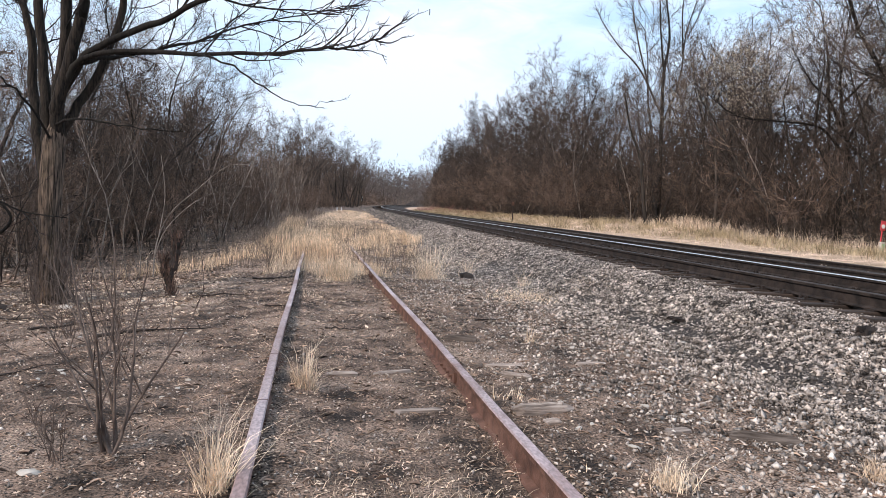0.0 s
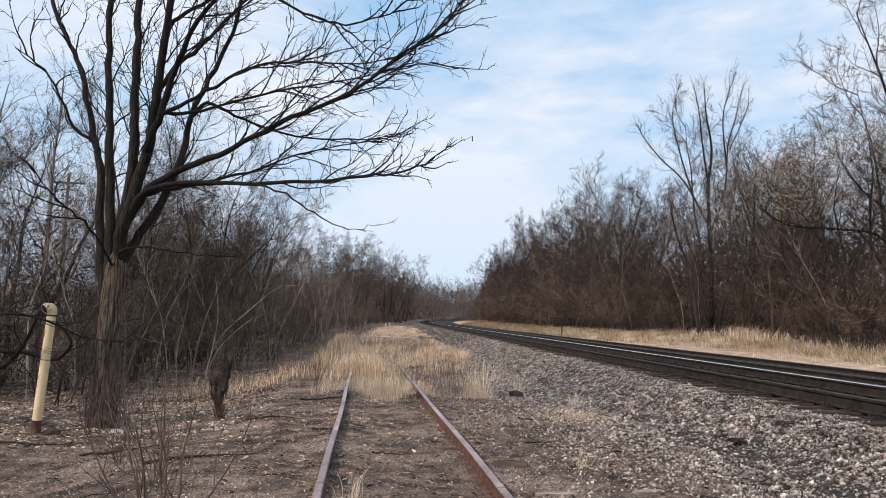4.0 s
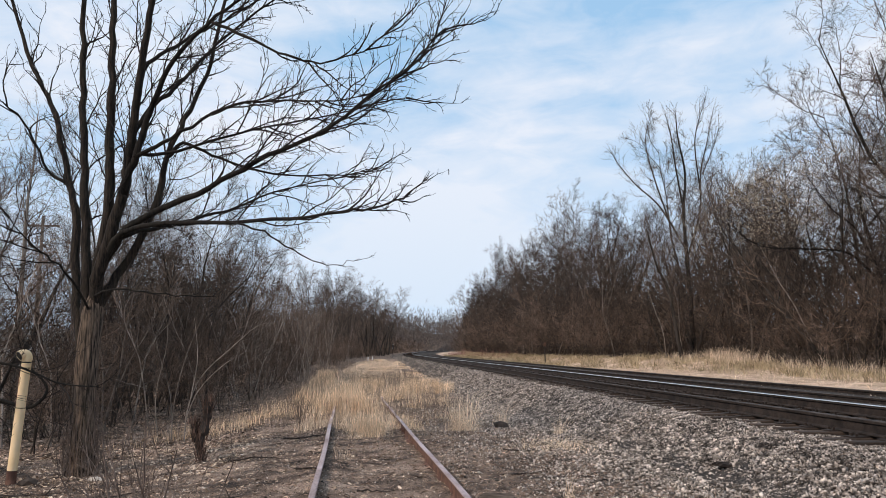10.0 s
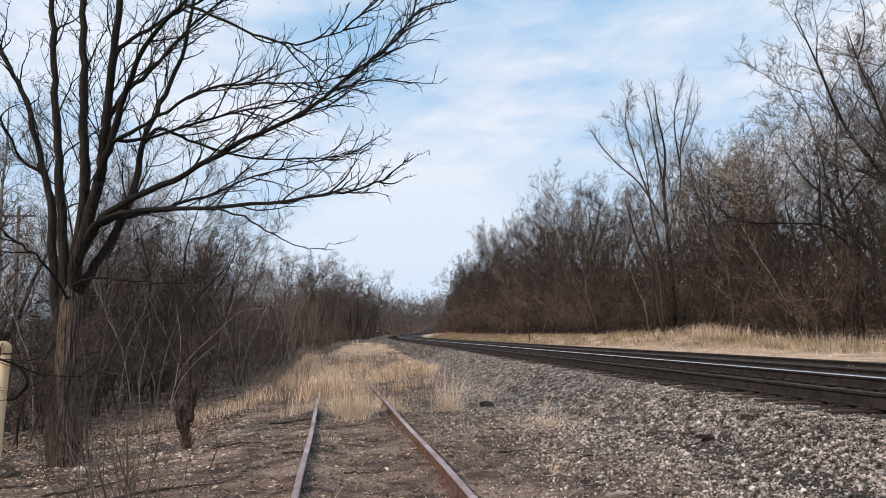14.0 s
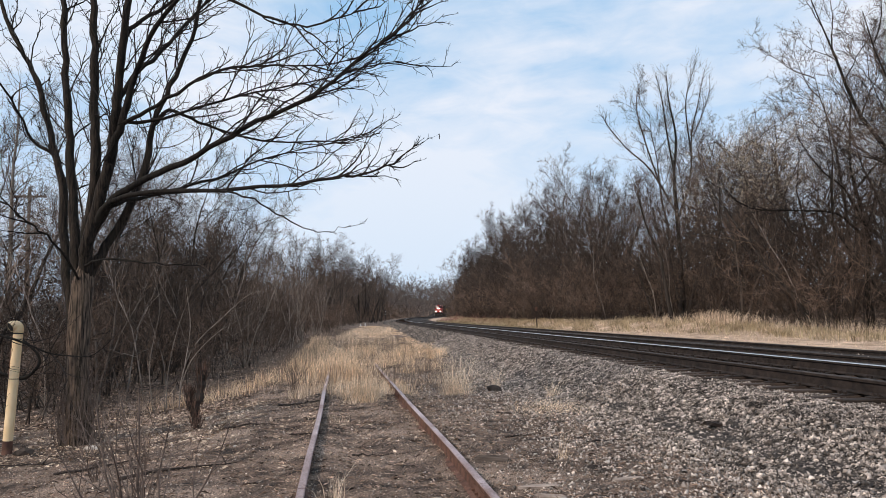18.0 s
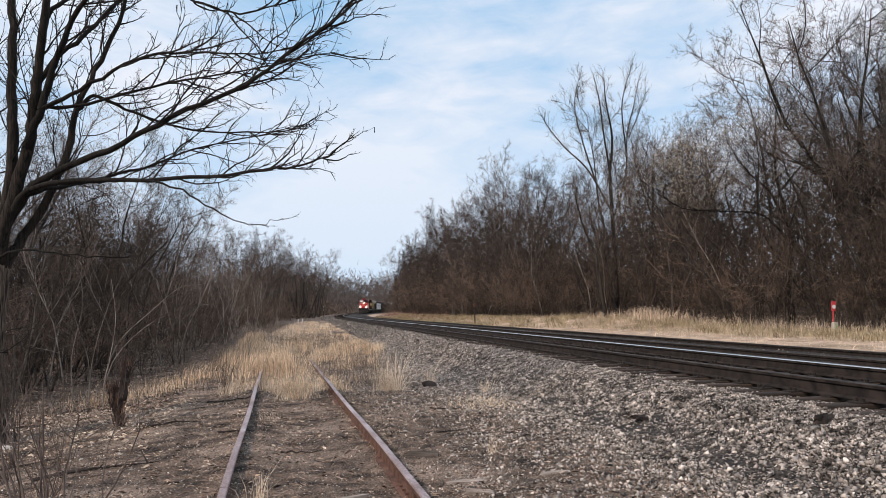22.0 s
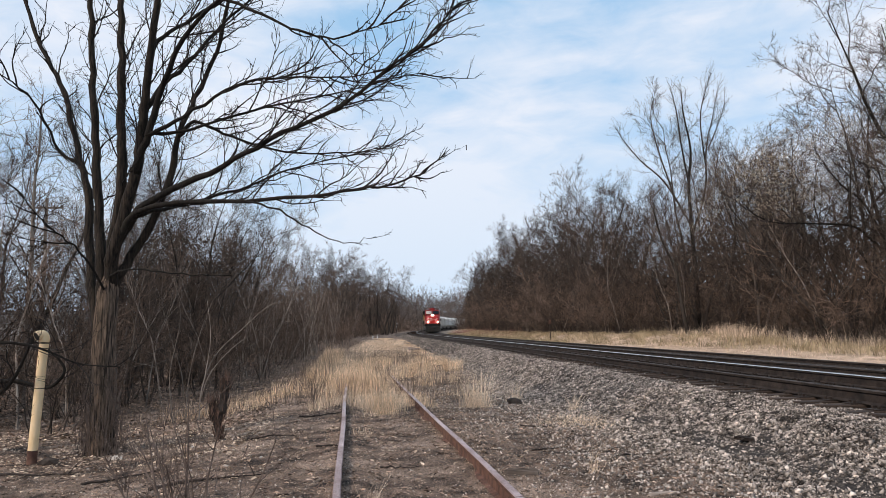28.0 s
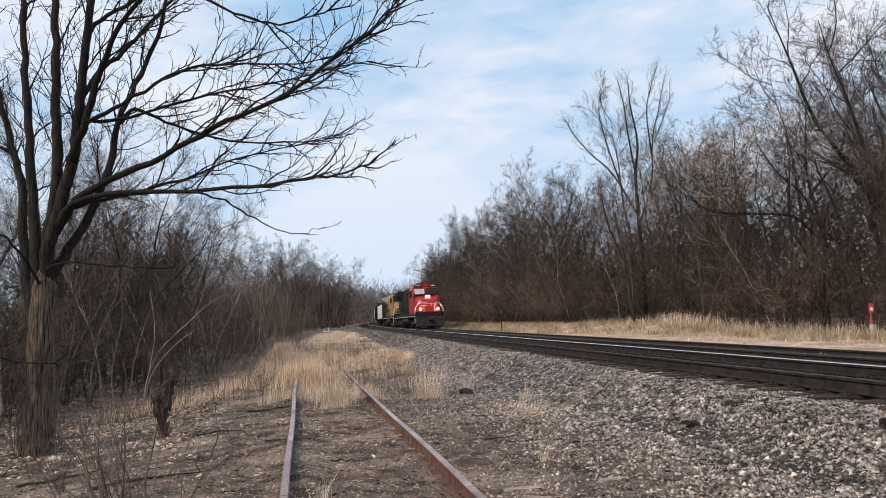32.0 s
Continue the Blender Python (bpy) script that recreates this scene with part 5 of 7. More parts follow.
    limb("limb", [(-4.01, 13.0, 5.0), (-3.77, 13.2, 5.7), (-3.36, 13.5, 6.28), (-2.95, 13.9, 7.08), (-2.34, 14.2, 7.88), (-1.52, 14.4, 8.66)], 0.06, 0.015, 1.3, right, 0.26)
    limb("limb", [(-2.6, 12.05, 6.78), (-1.92, 11.8, 6.39), (-1.37, 11.6, 6.06), (-0.73, 11.4, 5.91), (-0.11, 11.2, 6.09), (0.3, 11.1, 6.45)], 0.032, 0.007, 1.1, right, 0.22)
    limb("limb", [(-3.86, 12.9, 4.78), (-3.22, 12.5, 5.0), (-2.36, 12.2, 5.4), (-1.67, 11.9, 5.45), (-0.8, 11.5, 5.32), (-0.03, 11.2, 5.4)], 0.042, 0.007, 1.1, right, 0.22)
    limb("limb", [(-2.18, 12.2, 3.59), (-1.78, 12.0, 3.44), (-1.23, 11.8, 3.11), (-0.7, 11.6, 2.84), (-0.25, 11.5, 2.94)], 0.022, 0.004, 0.4, right, 0.4, 0.006)
    limb("limb", [(-4.12, 13.1, 3.48), (-3.44, 13.6, 3.79), (-2.61, 14.2, 4.17), (-1.56, 14.7, 4.72), (-0.05, 15.1, 5.18)], 0.05, 0.008, 1.2, right, 0.24)
    limb("limb", [(-3.99, 13.0, 4.85), (-3.36, 12.9, 4.85), (-2.28, 12.8, 5.18), (-0.9, 12.6, 5.45), (0.58, 12.4, 5.77)], 0.042, 0.007, 1.2, right, 0.22)
    limb("limb", [(-4.5, 13.5, 2.1), (-4.74, 12.7, 2.88), (-4.96, 12.0, 3.17), (-5.14, 11.4, 3.54)], 0.026, 0.008, 0.9, (-0.3, -0.4, 0.3), 0.3)
    limb("limb", [(-5.29, 14.0, 4.6), (-5.63, 14.0, 4.79), (-5.92, 13.6, 5.56), (-6.27, 13.1, 5.85)], 0.04, 0.01, 1.0, (-0.5, 0, 0.4), 0.26)
    limb("limb", [(-4.5, 13.3, 2.55), (-4.0, 12.9, 2.62), (-3.2, 12.5, 2.5), (-2.4, 12.2, 2.45)], 0.028, 0.006, 0.5, right, 0.35, 0.006)
    part("hanging_seed_pod", pods, M["rot"], tree, "dark hanging seed pods")["kind"] = "stuff"
    sprouts = Shape()
    for i in range(190):
        a, r = rng.uniform(0, 6.28), 0.18 + 0.2 * rng.random() ** 1.5
        p = Vector((math.cos(a) * r, math.sin(a) * r, 0.05))
        h = rng.uniform(0.3, 1.5)
        sprouts.tube([p, p + Vector((rng.gauss(0, 0.06), rng.gauss(0, 0.06), h * 0.6)), p + Vector((rng.gauss(0, 0.11), rng.gauss(0, 0.11), h))], [0.0038, 0.003, 0.0012], 3, cap=False)
    part("undergrowth", sprouts, M["shrub"], tree, "thin dead shoots round the trunk's foot")["kind"] = "stuff"


build_locust()


# ---------------------------------------------------------------- the train
def wheelset(parent, y, r=0.5):
    s = Shape()
    s.tube([(-0.9, 0, 0), (0.9, 0, 0)], [0.085, 0.085], 10)
    for side in (-1, 1):
        s.tube([(side * 0.68, 0, 0), (side * 0.705, 0, 0), (side * 0.71, 0, 0), (side * 0.81, 0, 0)], [r + 0.03, r + 0.03, r, r - 0.01], 20)
        for k in range(5):
            a = k * 6.283 / 5
            s.tube([(side * 0.812, math.cos(a) * 0.25, math.sin(a) * 0.25), (side * 0.83, math.cos(a) * 0.25, math.sin(a) * 0.25)], [0.05, 0.05], 6)
    ob = part("wheelset", s, M["under"], parent)
    ob.location = (0, y, r)
    return ob


def bogie(parent, y, axles, base, r):
    b = Shape()
    half = base * (axles - 1) / 2 + 0.55
    for side in (-1, 1):
        x = side * 1.02
        b.prism([(-half + y, 0.62), (-half + 0.3 + y, 0.78), (half - 0.3 + y, 0.78), (half + y, 0.62), (half + y, 0.42), (half - 0.35 + y, 0.5), (-half + 0.35 + y, 0.5), (-half + y, 0.42)], "x", x - 0.07, x + 0.07)
        for k in range(axles):
            yy = y + (k - (axles - 1) / 2) * base
            b.box((x - 0.12, yy - 0.17, r - 0.16), (x + 0.12, yy + 0.17, r + 0.16))
            for dy in (-0.3, 0.3):
                b.tube([(x, yy + dy, 0.5), (x, yy + dy, 0.85)], [0.07, 0.07], 6)
    b.box((-1.0, y - 0.25, 0.55), (1.0, y + 0.25, 0.95))
    part("bogie", b, M["under"], parent)
    return [wheelset(parent, y + (k - (axles - 1) / 2) * base, r) for k in range(axles)]


def locomotive(label, nose_mat, hood_mat, roof_mat, lit):
    """A six-axle road locomotive, 22.3 m long; it faces +y."""
    t = thing("locomotive", label, "locomotive")
    s = Shape()
    s.box((-1.5, -10.6, 1.18), (1.5, 10.3, 1.5))
    s.box((-1.3, -10.9, 0.95), (1.3, -10.6, 1.5))
    part("underframe", s, M["black"], t, bevel=0.03)
    s = Shape()
    s.prism([(-1.35, 1.16), (-1.42, 0.8), (-1.0, 0.42), (1.0, 0.42), (1.42, 0.8), (1.35, 1.16)], "y", -3.6, 3.4)
    part("fuel_tank", s, M["under"], t, bevel=0.03)
    s = Shape()
    s.prism([(-0.92, 1.5), (0.92, 1.5), (0.92, 4.0), (0.7, 4.35), (-0.7, 4.35), (-0.92, 4.0)], "y", -9.9, 4.6)
    part("long_hood", s, hood_mat, t, bevel=0.03)
    s = Shape()
    s.prism([(-1.0, 3.5), (1.0, 3.5), (1.5, 4.0), (1.5, 4.5), (-1.5, 4.5), (-1.5, 4.0)], "y", -9.9, -5.6)
    part("radiator", s, roof_mat, t, bevel=0.03)
    s = Shape()
    s.box((-1.25, -0.5, 3.9), (1.25, 3.4, 4.45))
    part("dynamic_brake_housing", s, roof_mat, t, bevel=0.04)
    s = Shape()
    s.box((-0.45, -3.2, 4.3), (0.45, -1.6, 4.62))
    part("exhaust_stack", s, M["under"], t, bevel=0.03)
    for k in range(11):
        for side in (-1, 1):
            s = Shape()
            y = -5.3 + k * 0.86
            s.box((side * 0.935 - 0.012, y - 0.37, 1.7), (side * 0.935 + 0.012, y + 0.37, 3.4))
            d = part("hood_door", s, hood_mat, t, bevel=0.008)
            s = Shape()
            s.tube([(side * 0.96, y + 0.24, 2.4), (side * 0.96, y + 0.24, 2.6)], [0.018, 0.018], 5)
            part("latch", s, M["under"], d)
    for side in (-1, 1):
        for y in (-9.0, -7.6, -6.2):
            s = Shape()
            s.box((side * 1.0 - 0.03, y - 0.6, 2.3), (side * 1.0 + 0.03, y + 0.6, 3.4))
            for k in range(6):
                s.box((side * 1.03 - 0.02, y - 0.56, 2.36 + k * 0.17), (side * 1.03 + 0.02, y + 0.56, 2.44 + k * 0.17))
            part("radiator_grille", s, M["under"], t)
    for y in (-8.9, -7.6, -6.4, 0.6, 2.3):
        s = Shape()
        s.tube([(0, y, 4.4), (0, y, 4.58)], [0.52, 0.5], 18)
        part("roof_fan", s, M["under"], t)
    s = Shape()
    rings = []
    for y, w, top in ((4.6, 1.42, 4.4), (7.85, 1.42, 4.4)):
        rings.append([(-w, y, 1.5), (w, y, 1.5), (w, y, 3.6), (w - 0.1, y, top - 0.12), (w - 0.3, y, top), (-w + 0.3, y, top), (-w + 0.1, y, top - 0.12), (-w, y, 3.6)])
    w = 1.36
    rings.append([(-w, 8.4, 1.5), (w, 8.4, 1.5), (w, 8.4, 3.45), (w - 0.12, 8.1, 4.2), (w - 0.32, 8.02, 4.36), (-w + 0.32, 8.02, 4.36), (-w + 0.12, 8.1, 4.2), (-w, 8.4, 3.45)])
    s.loft(rings)
    cab = part("cab", s, nose_mat, t, bevel=0.04)
    s = Shape()
    s.prism([(-1.3, 4.34), (-1.12, 4.56), (-0.5, 4.7), (0.5, 4.7), (1.12, 4.56), (1.3, 4.34)], "y", 4.5, 8.06)
    part("cab_roof", s, nose_mat, cab, bevel=0.03)
    s = Shape()
    s.loft([[(-w, y, 1.5), (w, y, 1.5), (w, y, top - 0.3), (w - 0.28, y, top), (-w + 0.28, y, top), (-w, y, top - 0.3)] for y, w, top in ((8.3, 1.3, 3.35), (9.35, 1.26, 3.22), (9.75, 1.16, 3.05), (10.0, 0.95, 2.7))])
    nose = part("nose", s, nose_mat, t, bevel=0.06)
    s = Shape()
    s.box((0.35, 9.93, 1.55), (0.95, 9.99, 2.55))
    part("nose_door", s, nose_mat, nose, bevel=0.02)
    s = Shape()
    for x in (-0.35, 0.0, 0.35):
        s.tube([(x, 6.2, 4.7), (x, 6.2, 4.82), (x, 6.75, 4.84)], [0.035, 0.05, 0.1], 8)
    part("horn", s, M["under"], cab)
    for side in (-1, 1):
        # the screen leans back with the cab's face, in a dark frame
        s = Shape()
        s.prism([(8.372, 3.52), (8.388, 3.54), (8.128, 4.2), (8.112, 4.18)], "x", side * 0.68 - 0.6, side * 0.68 + 0.6)
        frame_of = part("screen_frame", s, M["black"], cab, "black windscreen surround")
        s = Shape()
        s.prism([(8.376, 3.58), (8.392, 3.6), (8.15, 4.15), (8.134, 4.13)], "x", side * 0.68 - 0.52, side * 0.68 + 0.52)
        part("windscreen", s, M["screen"] if (side == 1 and lit) else M["glass"], frame_of, "windscreen with bright sky glare painted in" if (side == 1 and lit) else "dark windscreen")
        s = Shape()
        s.tube([(side * 0.68, 8.41, 3.56), (side * 0.5, 8.27, 3.95)], [0.012, 0.01], 5)
        part("wiper", s, M["under"], cab)
        s = Shape()
        s.box((side * 1.425 - 0.012, 5.4, 3.25), (side * 1.425 + 0.012, 6.35, 4.0))
        s.box((side * 1.425 - 0.012, 6.5, 3.25), (side * 1.425 + 0.012, 7.5, 4.0))
        part("side_window", s, M["glass"], cab)
        s = Shape()
        s.box((side * 1.425 - 0.01, 4.75, 1.6), (side * 1.425 + 0.01, 5.3, 3.5))
        part("cab_door", s, nose_mat, cab, bevel=0.005)
        s = Shape()
        s.box((side * 1.52 - 0.03, 7.55, 3.4), (side * 1.52 + 0.14, 7.6, 3.85))
        part("mirror", s, M["under"], cab)
        s = Shape()
        s.box((side * 0.8 - 0.44, 7.8, 4.36), (side * 0.8 + 0.44, 8.12, 4.62))
        nb = part("number_board", s, M["black"], cab, "black board with unreadable white marks", bevel=0.01)
        for k in range(4):
            s = Shape()
            s.box((side * 0.8 - 0.27 + k * 0.15, 8.122, 4.43), (side * 0.8 - 0.19 + k * 0.15, 8.127, 4.55))
            part("white_bar", s, M["white"], nb)
        s = Shape()
        s.tube([(side * 0.9, 10.3, 1.98), (side * 0.9, 10.42, 1.98)], [0.115, 0.115], 16)
        part("ditch_light", s, M["lamp"] if lit else M["glass"], t, "glowing ditch light" if lit else "")
        s = Shape()
        s.tube([(side * 1.45, 10.25, 1.35), (side * 1.45, 10.28, 2.05), (side * 1.1, 10.25, 2.55), (side * 0.85, 10.1, 2.6)], [0.035] * 4, 6)
        s.tube([(side * 1.45, 10.25, 1.5), (side * 1.5, 10.35, 0.6)], [0.03] * 2, 6)
        part("handrail", s, M["white"], t, "white handrail")
        s = Shape()
        for k in range(4):
            s.box((side * 1.3 - 0.22, 10.05 + 0.02 * k, 0.45 + 0.28 * k), (side * 1.3 + 0.22, 10.5, 0.49 + 0.28 * k))
        part("step", s, M["under"], t)
        s = Shape()
        for k in range(14):
            y = -10.0 + k * 1.05
            s.tube([(side * 1.46, y, 1.5), (side * 1.46, y, 2.5)], [0.022] * 2, 5)
        s.tube([(side * 1.46, -10.0, 2.5), (side * 1.46, 3.7, 2.5)], [0.022] * 2, 5)
        part("side_rail", s, M["under"], t)
        s = Shape()
        s.box((side * 1.505 - 0.006, -10.55, 1.22), (side * 1.505 + 0.006, 10.25, 1.3))
        part("sill_stripe", s, M["grey"], t)
    s = Shape()
    s.box((-0.32, 9.2, 3.1), (0.32, 9.62, 3.44))
    lamp_box = part("headlight_box", s, nose_mat, nose, bevel=0.04)
    s = Shape()
    for x in (-0.14, 0.14):
        s.tube([(x, 9.6, 3.27), (x, 9.66, 3.27)], [0.11, 0.1], 16)
    part("headlight", s, M["lamp"] if lit else M["glass"], lamp_box, "glowing twin headlight" if lit else "")
    if lit:
        # plain white bars across the nose
        s = Shape()
        for x0, z0, x1, z1 in ((0.16, 2.3, 0.84, 2.38), (0.16, 2.6, 0.84, 2.68), (-0.3, 2.26, -0.22, 2.7), (-0.78, 2.26, -0.7, 2.7)):
            s.box((x0, 9.9, z0), (x1, 10.03, z1))
        part("emblem", s, M["emblem"], nose, "plain white bars")
    s = Shape()
    for x in (-1.1, -0.8, -0.5, 0.5, 0.8, 1.1):
        s.tube([(x, 10.52, 1.25), (x, 10.66, 0.95), (x, 10.6, 0.6)], [0.03, 0.03, 0.025], 6)
    part("brake_hose", s, M["under"], t)
    s = Shape()
    s.tube([(-0.55, 10.45, 1.75), (-0.55, 10.45, 2.5), (0.55, 10.45, 2.5), (0.55, 10.45, 1.75)], [0.022] * 4, 6)
    part("front_rail", s, M["white"] if lit else M["under"], t)
    s = Shape()
    s.box((-1.45, 10.2, 1.1), (1.45, 10.5, 1.72))
    part("anticlimber", s, M["black"], t, bevel=0.04)
    s = Shape()
    s.prism([(10.3, 1.2), (10.55, 1.2), (10.75, 0.2), (10.45, 0.12)], "x", -1.4, 1.4)
    part("plow", s, M["under"], t, bevel=0.03)
    s = Shape()
    s.box((-0.16, 10.4, 0.78), (0.16, 11.1, 1.08))
    part("coupler", s, M["under"], t, bevel=0.03)
    return t, bogie(t, 6.6, 3, 1.85, 0.53) + bogie(t, -6.6, 3, 1.85, 0.53)


def car_base(t, length):
    s = Shape()
    s.box((-0.35, -length / 2, 0.85), (0.35, length / 2, 1.15))
    s.box((-0.14, -length / 2 - 0.4, 0.78), (0.14, length / 2 + 0.4, 1.02))
    part("centre_sill", s, M["under"], t)
    bogie(t, length / 2 - 1.9, 2, 1.8, 0.46)
    bogie(t, -length / 2 + 1.9, 2, 1.8, 0.46)


def lumber_car():
    t = thing("flatcar", "flatcar stacked with white-wrapped lumber bundles", "freight car")
    car_base(t, 20.0)
    s = Shape()
    s.box((-1.4, -10, 1.1), (1.4, 10, 1.25))
    part("deck", s, M["under"], t, bevel=0.02)
    for y in (-9.9, 9.9):
        s = Shape()
        s.box((-1.4, y - 0.1, 1.25), (1.4, y + 0.1, 4.3))
        part("bulkhead", s, M["under"], t, bevel=0.02)
    for k in range(5):
        for lv in range(3):
            for side in (-1, 1):
                s = Shape()
                s.box((side * 0.7 - 0.62, -9.4 + k * 3.8, 1.27 + lv * 0.78), (side * 0.7 + 0.62, -5.9 + k * 3.8, 2.0 + lv * 0.78))
                part("lumber_bundle", s, M["white"], t, bevel=0.03)
    return t


def gondola():
    t = thing("gondola_car", "dark weathered open gondola car", "freight car")
    car_base(t, 16.0)
    s = Shape()
    s.box((-1.45, -8, 1.1), (1.45, 8, 3.6))
    part("body", s, M["black"], t, bevel=0.03)
    for side in (-1, 1):
        for k in range(13):
            s = Shape()
            s.box((side * 1.5 - 0.05, -7.8 + k * 1.3 - 0.06, 1.1), (side * 1.5 + 0.05, -7.8 + k * 1.3 + 0.06, 3.65))
            part("rib", s, M["black"], t)
    return t


def hopper_car():
    t = thing("hopper_car", "pale grey covered hopper car with ribbed sides", "freight car", group="covered hoppers of the train")
    car_base(t, 17.0)
    s = Shape()
    s.prism([(-1.5, 1.5), (1.5, 1.5), (1.55, 2.2), (1.55, 3.9), (0.9, 4.5), (-0.9, 4.5), (-1.55, 3.9), (-1.55, 2.2)], "y", -7.9, 7.9)
    part("body", s, M["hopper"], t, bevel=0.04)
    for side in (-1, 1):
        for k in range(11):
            s = Shape()
            s.box((side * 1.6 - 0.05, -7.7 + k * 1.54 - 0.06, 1.5), (side * 1.6 + 0.05, -7.7 + k * 1.54 + 0.06, 3.95))
            part("rib", s, M["hopper"], t)
    for k in range(3):
        s = Shape()
        y = -4.6 + k * 4.6
        s.prism([(y - 2.0, 1.5), (y + 2.0, 1.5), (y + 0.5, 0.5), (y - 0.5, 0.5)], "x", -1.1, 1.1)
        part("chute", s, M["grey"], t)
    s = Shape()
    s.box((-0.45, -7.6, 4.5), (0.45, 7.6, 4.62))
    part("roof_walk", s, M["grey"], t)
    return t


LEAD, LEAD_WHEELS = locomotive("red-nosed black diesel locomotive with lit headlights", M["red"], M["black"], M["black"], True)
SECOND, SECOND_WHEELS = locomotive("yellow diesel locomotive with a grey roof", M["yellow"], M["yellow"], M["grey"], False)
TRAIN = [(LEAD, 22.3), (SECOND, 22.3), (lumber_car(), 21.0), (gondola(), 17.0)]
_g, _h = TRAIN[3][0], hopper_car()
TRAIN += [(copy_thing(_g, Matrix()), 17.0), (_h, 18.0)]
TRAIN += [(copy_thing(_h, Matrix()), 18.0) for _ in range(7)]
SPEED, NOSE_AT_END = 15.8, 73.5
_ys = np.arange(-20.0, 1400.0, 1.0)
_ss = np.concatenate([[0], np.cumsum(np.hypot(np.diff(_ys), np.diff(far_x(_ys))))])


def on_track(s):
    """The pose on the far track at s metres along it, for a thing that comes towards the camera."""
    y = float(np.interp(s, _ss, _ys))
    return pose(float(far_x(y)), y, float(rail_z(y)) - 0.13, math.degrees(math.atan(-0.006)), 0, 180 - math.degrees(math.atan(far_slope(y))))


# ---------------------------------------------------------------- single trees, posts and scraps
def build_single_trees():
    rng = random.Random(77)

    def at(ob, x, y, turn=0.0):
        ob.matrix_world = Matrix.Translation((x, y, gz(x, y))) @ Matrix.Rotation(turn, 4, "Z")

    t = thing("bare_tree", "tall leafless tree with a vase-shaped crown above the woods", "tree", Matrix.Translation((24.0, 50.0, gz(24.0, 50.0))))
    o = Vector((24.0, 50.0, gz(24.0, 50.0)))
    for name, ctrl, r in (("trunk", [(24.0, 50, 0.4), (24.0, 50, 5.0), (23.9, 50, 9.5), (23.9, 50, 12.0), (24.2, 50, 14.6), (23.9, 50.2, 17.5), (23.9, 50.3, 19.4)], 0.26),
                          ("limb", [(23.9, 50, 9.0), (22.3, 50.4, 12.2), (20.6, 50.6, 13.9), (19.3, 50.6, 15.5), (18.8, 50.6, 16.4)], 0.11), ("limb", [(22.9, 50.2, 11.0), (21.6, 49.6, 14.2), (21.0, 49.4, 16.8), (21.5, 49.3, 19.0)], 0.09),
                          ("limb", [(23.9, 50, 12.0), (23.2, 49.4, 14.9), (22.9, 49.2, 17.2), (22.5, 49.2, 19.2)], 0.1), ("limb", [(24.0, 50, 8.5), (25.3, 50.3, 11.7), (25.7, 50.5, 15.0), (26.4, 50.6, 17.3), (27.0, 50.7, 19.5)], 0.12),
                          ("limb", [(25.5, 50.4, 13.6), (25.1, 50.0, 16.9), (25.5, 49.8, 18.9), (26.1, 49.8, 20.4)], 0.08), ("limb", [(25.8, 50.5, 14.8), (27.0, 50.9, 16.9), (27.7, 51.0, 18.6)], 0.06)):
        s = Shape()
        line = [p - o for p in rounded(ctrl, 4)]
        s.tube(line, [max(0.014, 0.75 * r * (1 - 0.92 * k / len(line))) for k in range(len(line))], 7, cap=False)
        ob = part(name, s, M["wood_bark"], t, smooth=True)
        tw = Shape()
        shoots(tw, rng, line[len(line) // 4 if name == "limb" else -9:], 0.014, 0, 1.35, (0, 0, 0.3), 0.23)
        part("spray", tw, M["wood_bark"], ob)["kind"] = "stuff"
    big = make_tree("bare_tree", "large leafless tree with thick leaning limbs", "tree", 96, 19.0, 3,
                    [level(11, 0.08, 0.03, 7, 0.06, 12, 0.25, (25, 55), (0.25, 0.45), 0.5, 0.03), level(8, 0.2, 0.08, 4, 0.12, 11, 0.15, (30, 65), (0.3, 0.5), 0.5, 0.014), level(5, 0.22, 0.08, 2, 0.4, 9, 0.1, (30, 65), (0.3, 0.55), 0.6, 0.009), level(3, 0.18, 0.08, 2, 0.4, 3, 0.1, (30, 70), (0.4, 0.7), 0.7, 0.006), level(2, 0.2, 0.0, 2, 0.2)],
                    0.24, (0.2, 0.4), M["bark"], M["twig"], "")
    at(big, 28.0, 29.5, 2.2)
    copy_thing(big, Matrix.Translation((33.0, 37, gz(33.0, 37))) @ Matrix.Rotation(0.5, 4, "Z"))
    t = thing("leaning_tree", "pale-barked tree leaning out of the woods", "tree", Matrix.Translation((19.6, 42.6, gz(19.6, 42.6))))
    s = Shape()
    line = rounded([(0, 0, -0.2), (-0.25, 0, 1.4), (-0.45, 0, 2.9), (-0.55, 0.2, 4.2), (-1.2, 0.4, 6.0), (-1.6, 0.5, 8.0)], 4)
    s.tube(line, [0.14 * (1 - 0.75 * k / len(line)) for k in range(len(line))], 8)
    part("trunk", s, M["wood_bark"], t, smooth=True)
    tw = Shape()
    shoots(tw, rng, line[8:], 0.02, 0, 2.4, (-0.2, 0, 0.3), 0.4)
    part("crown", tw, M["wood_twig"], t)["kind"] = "stuff"
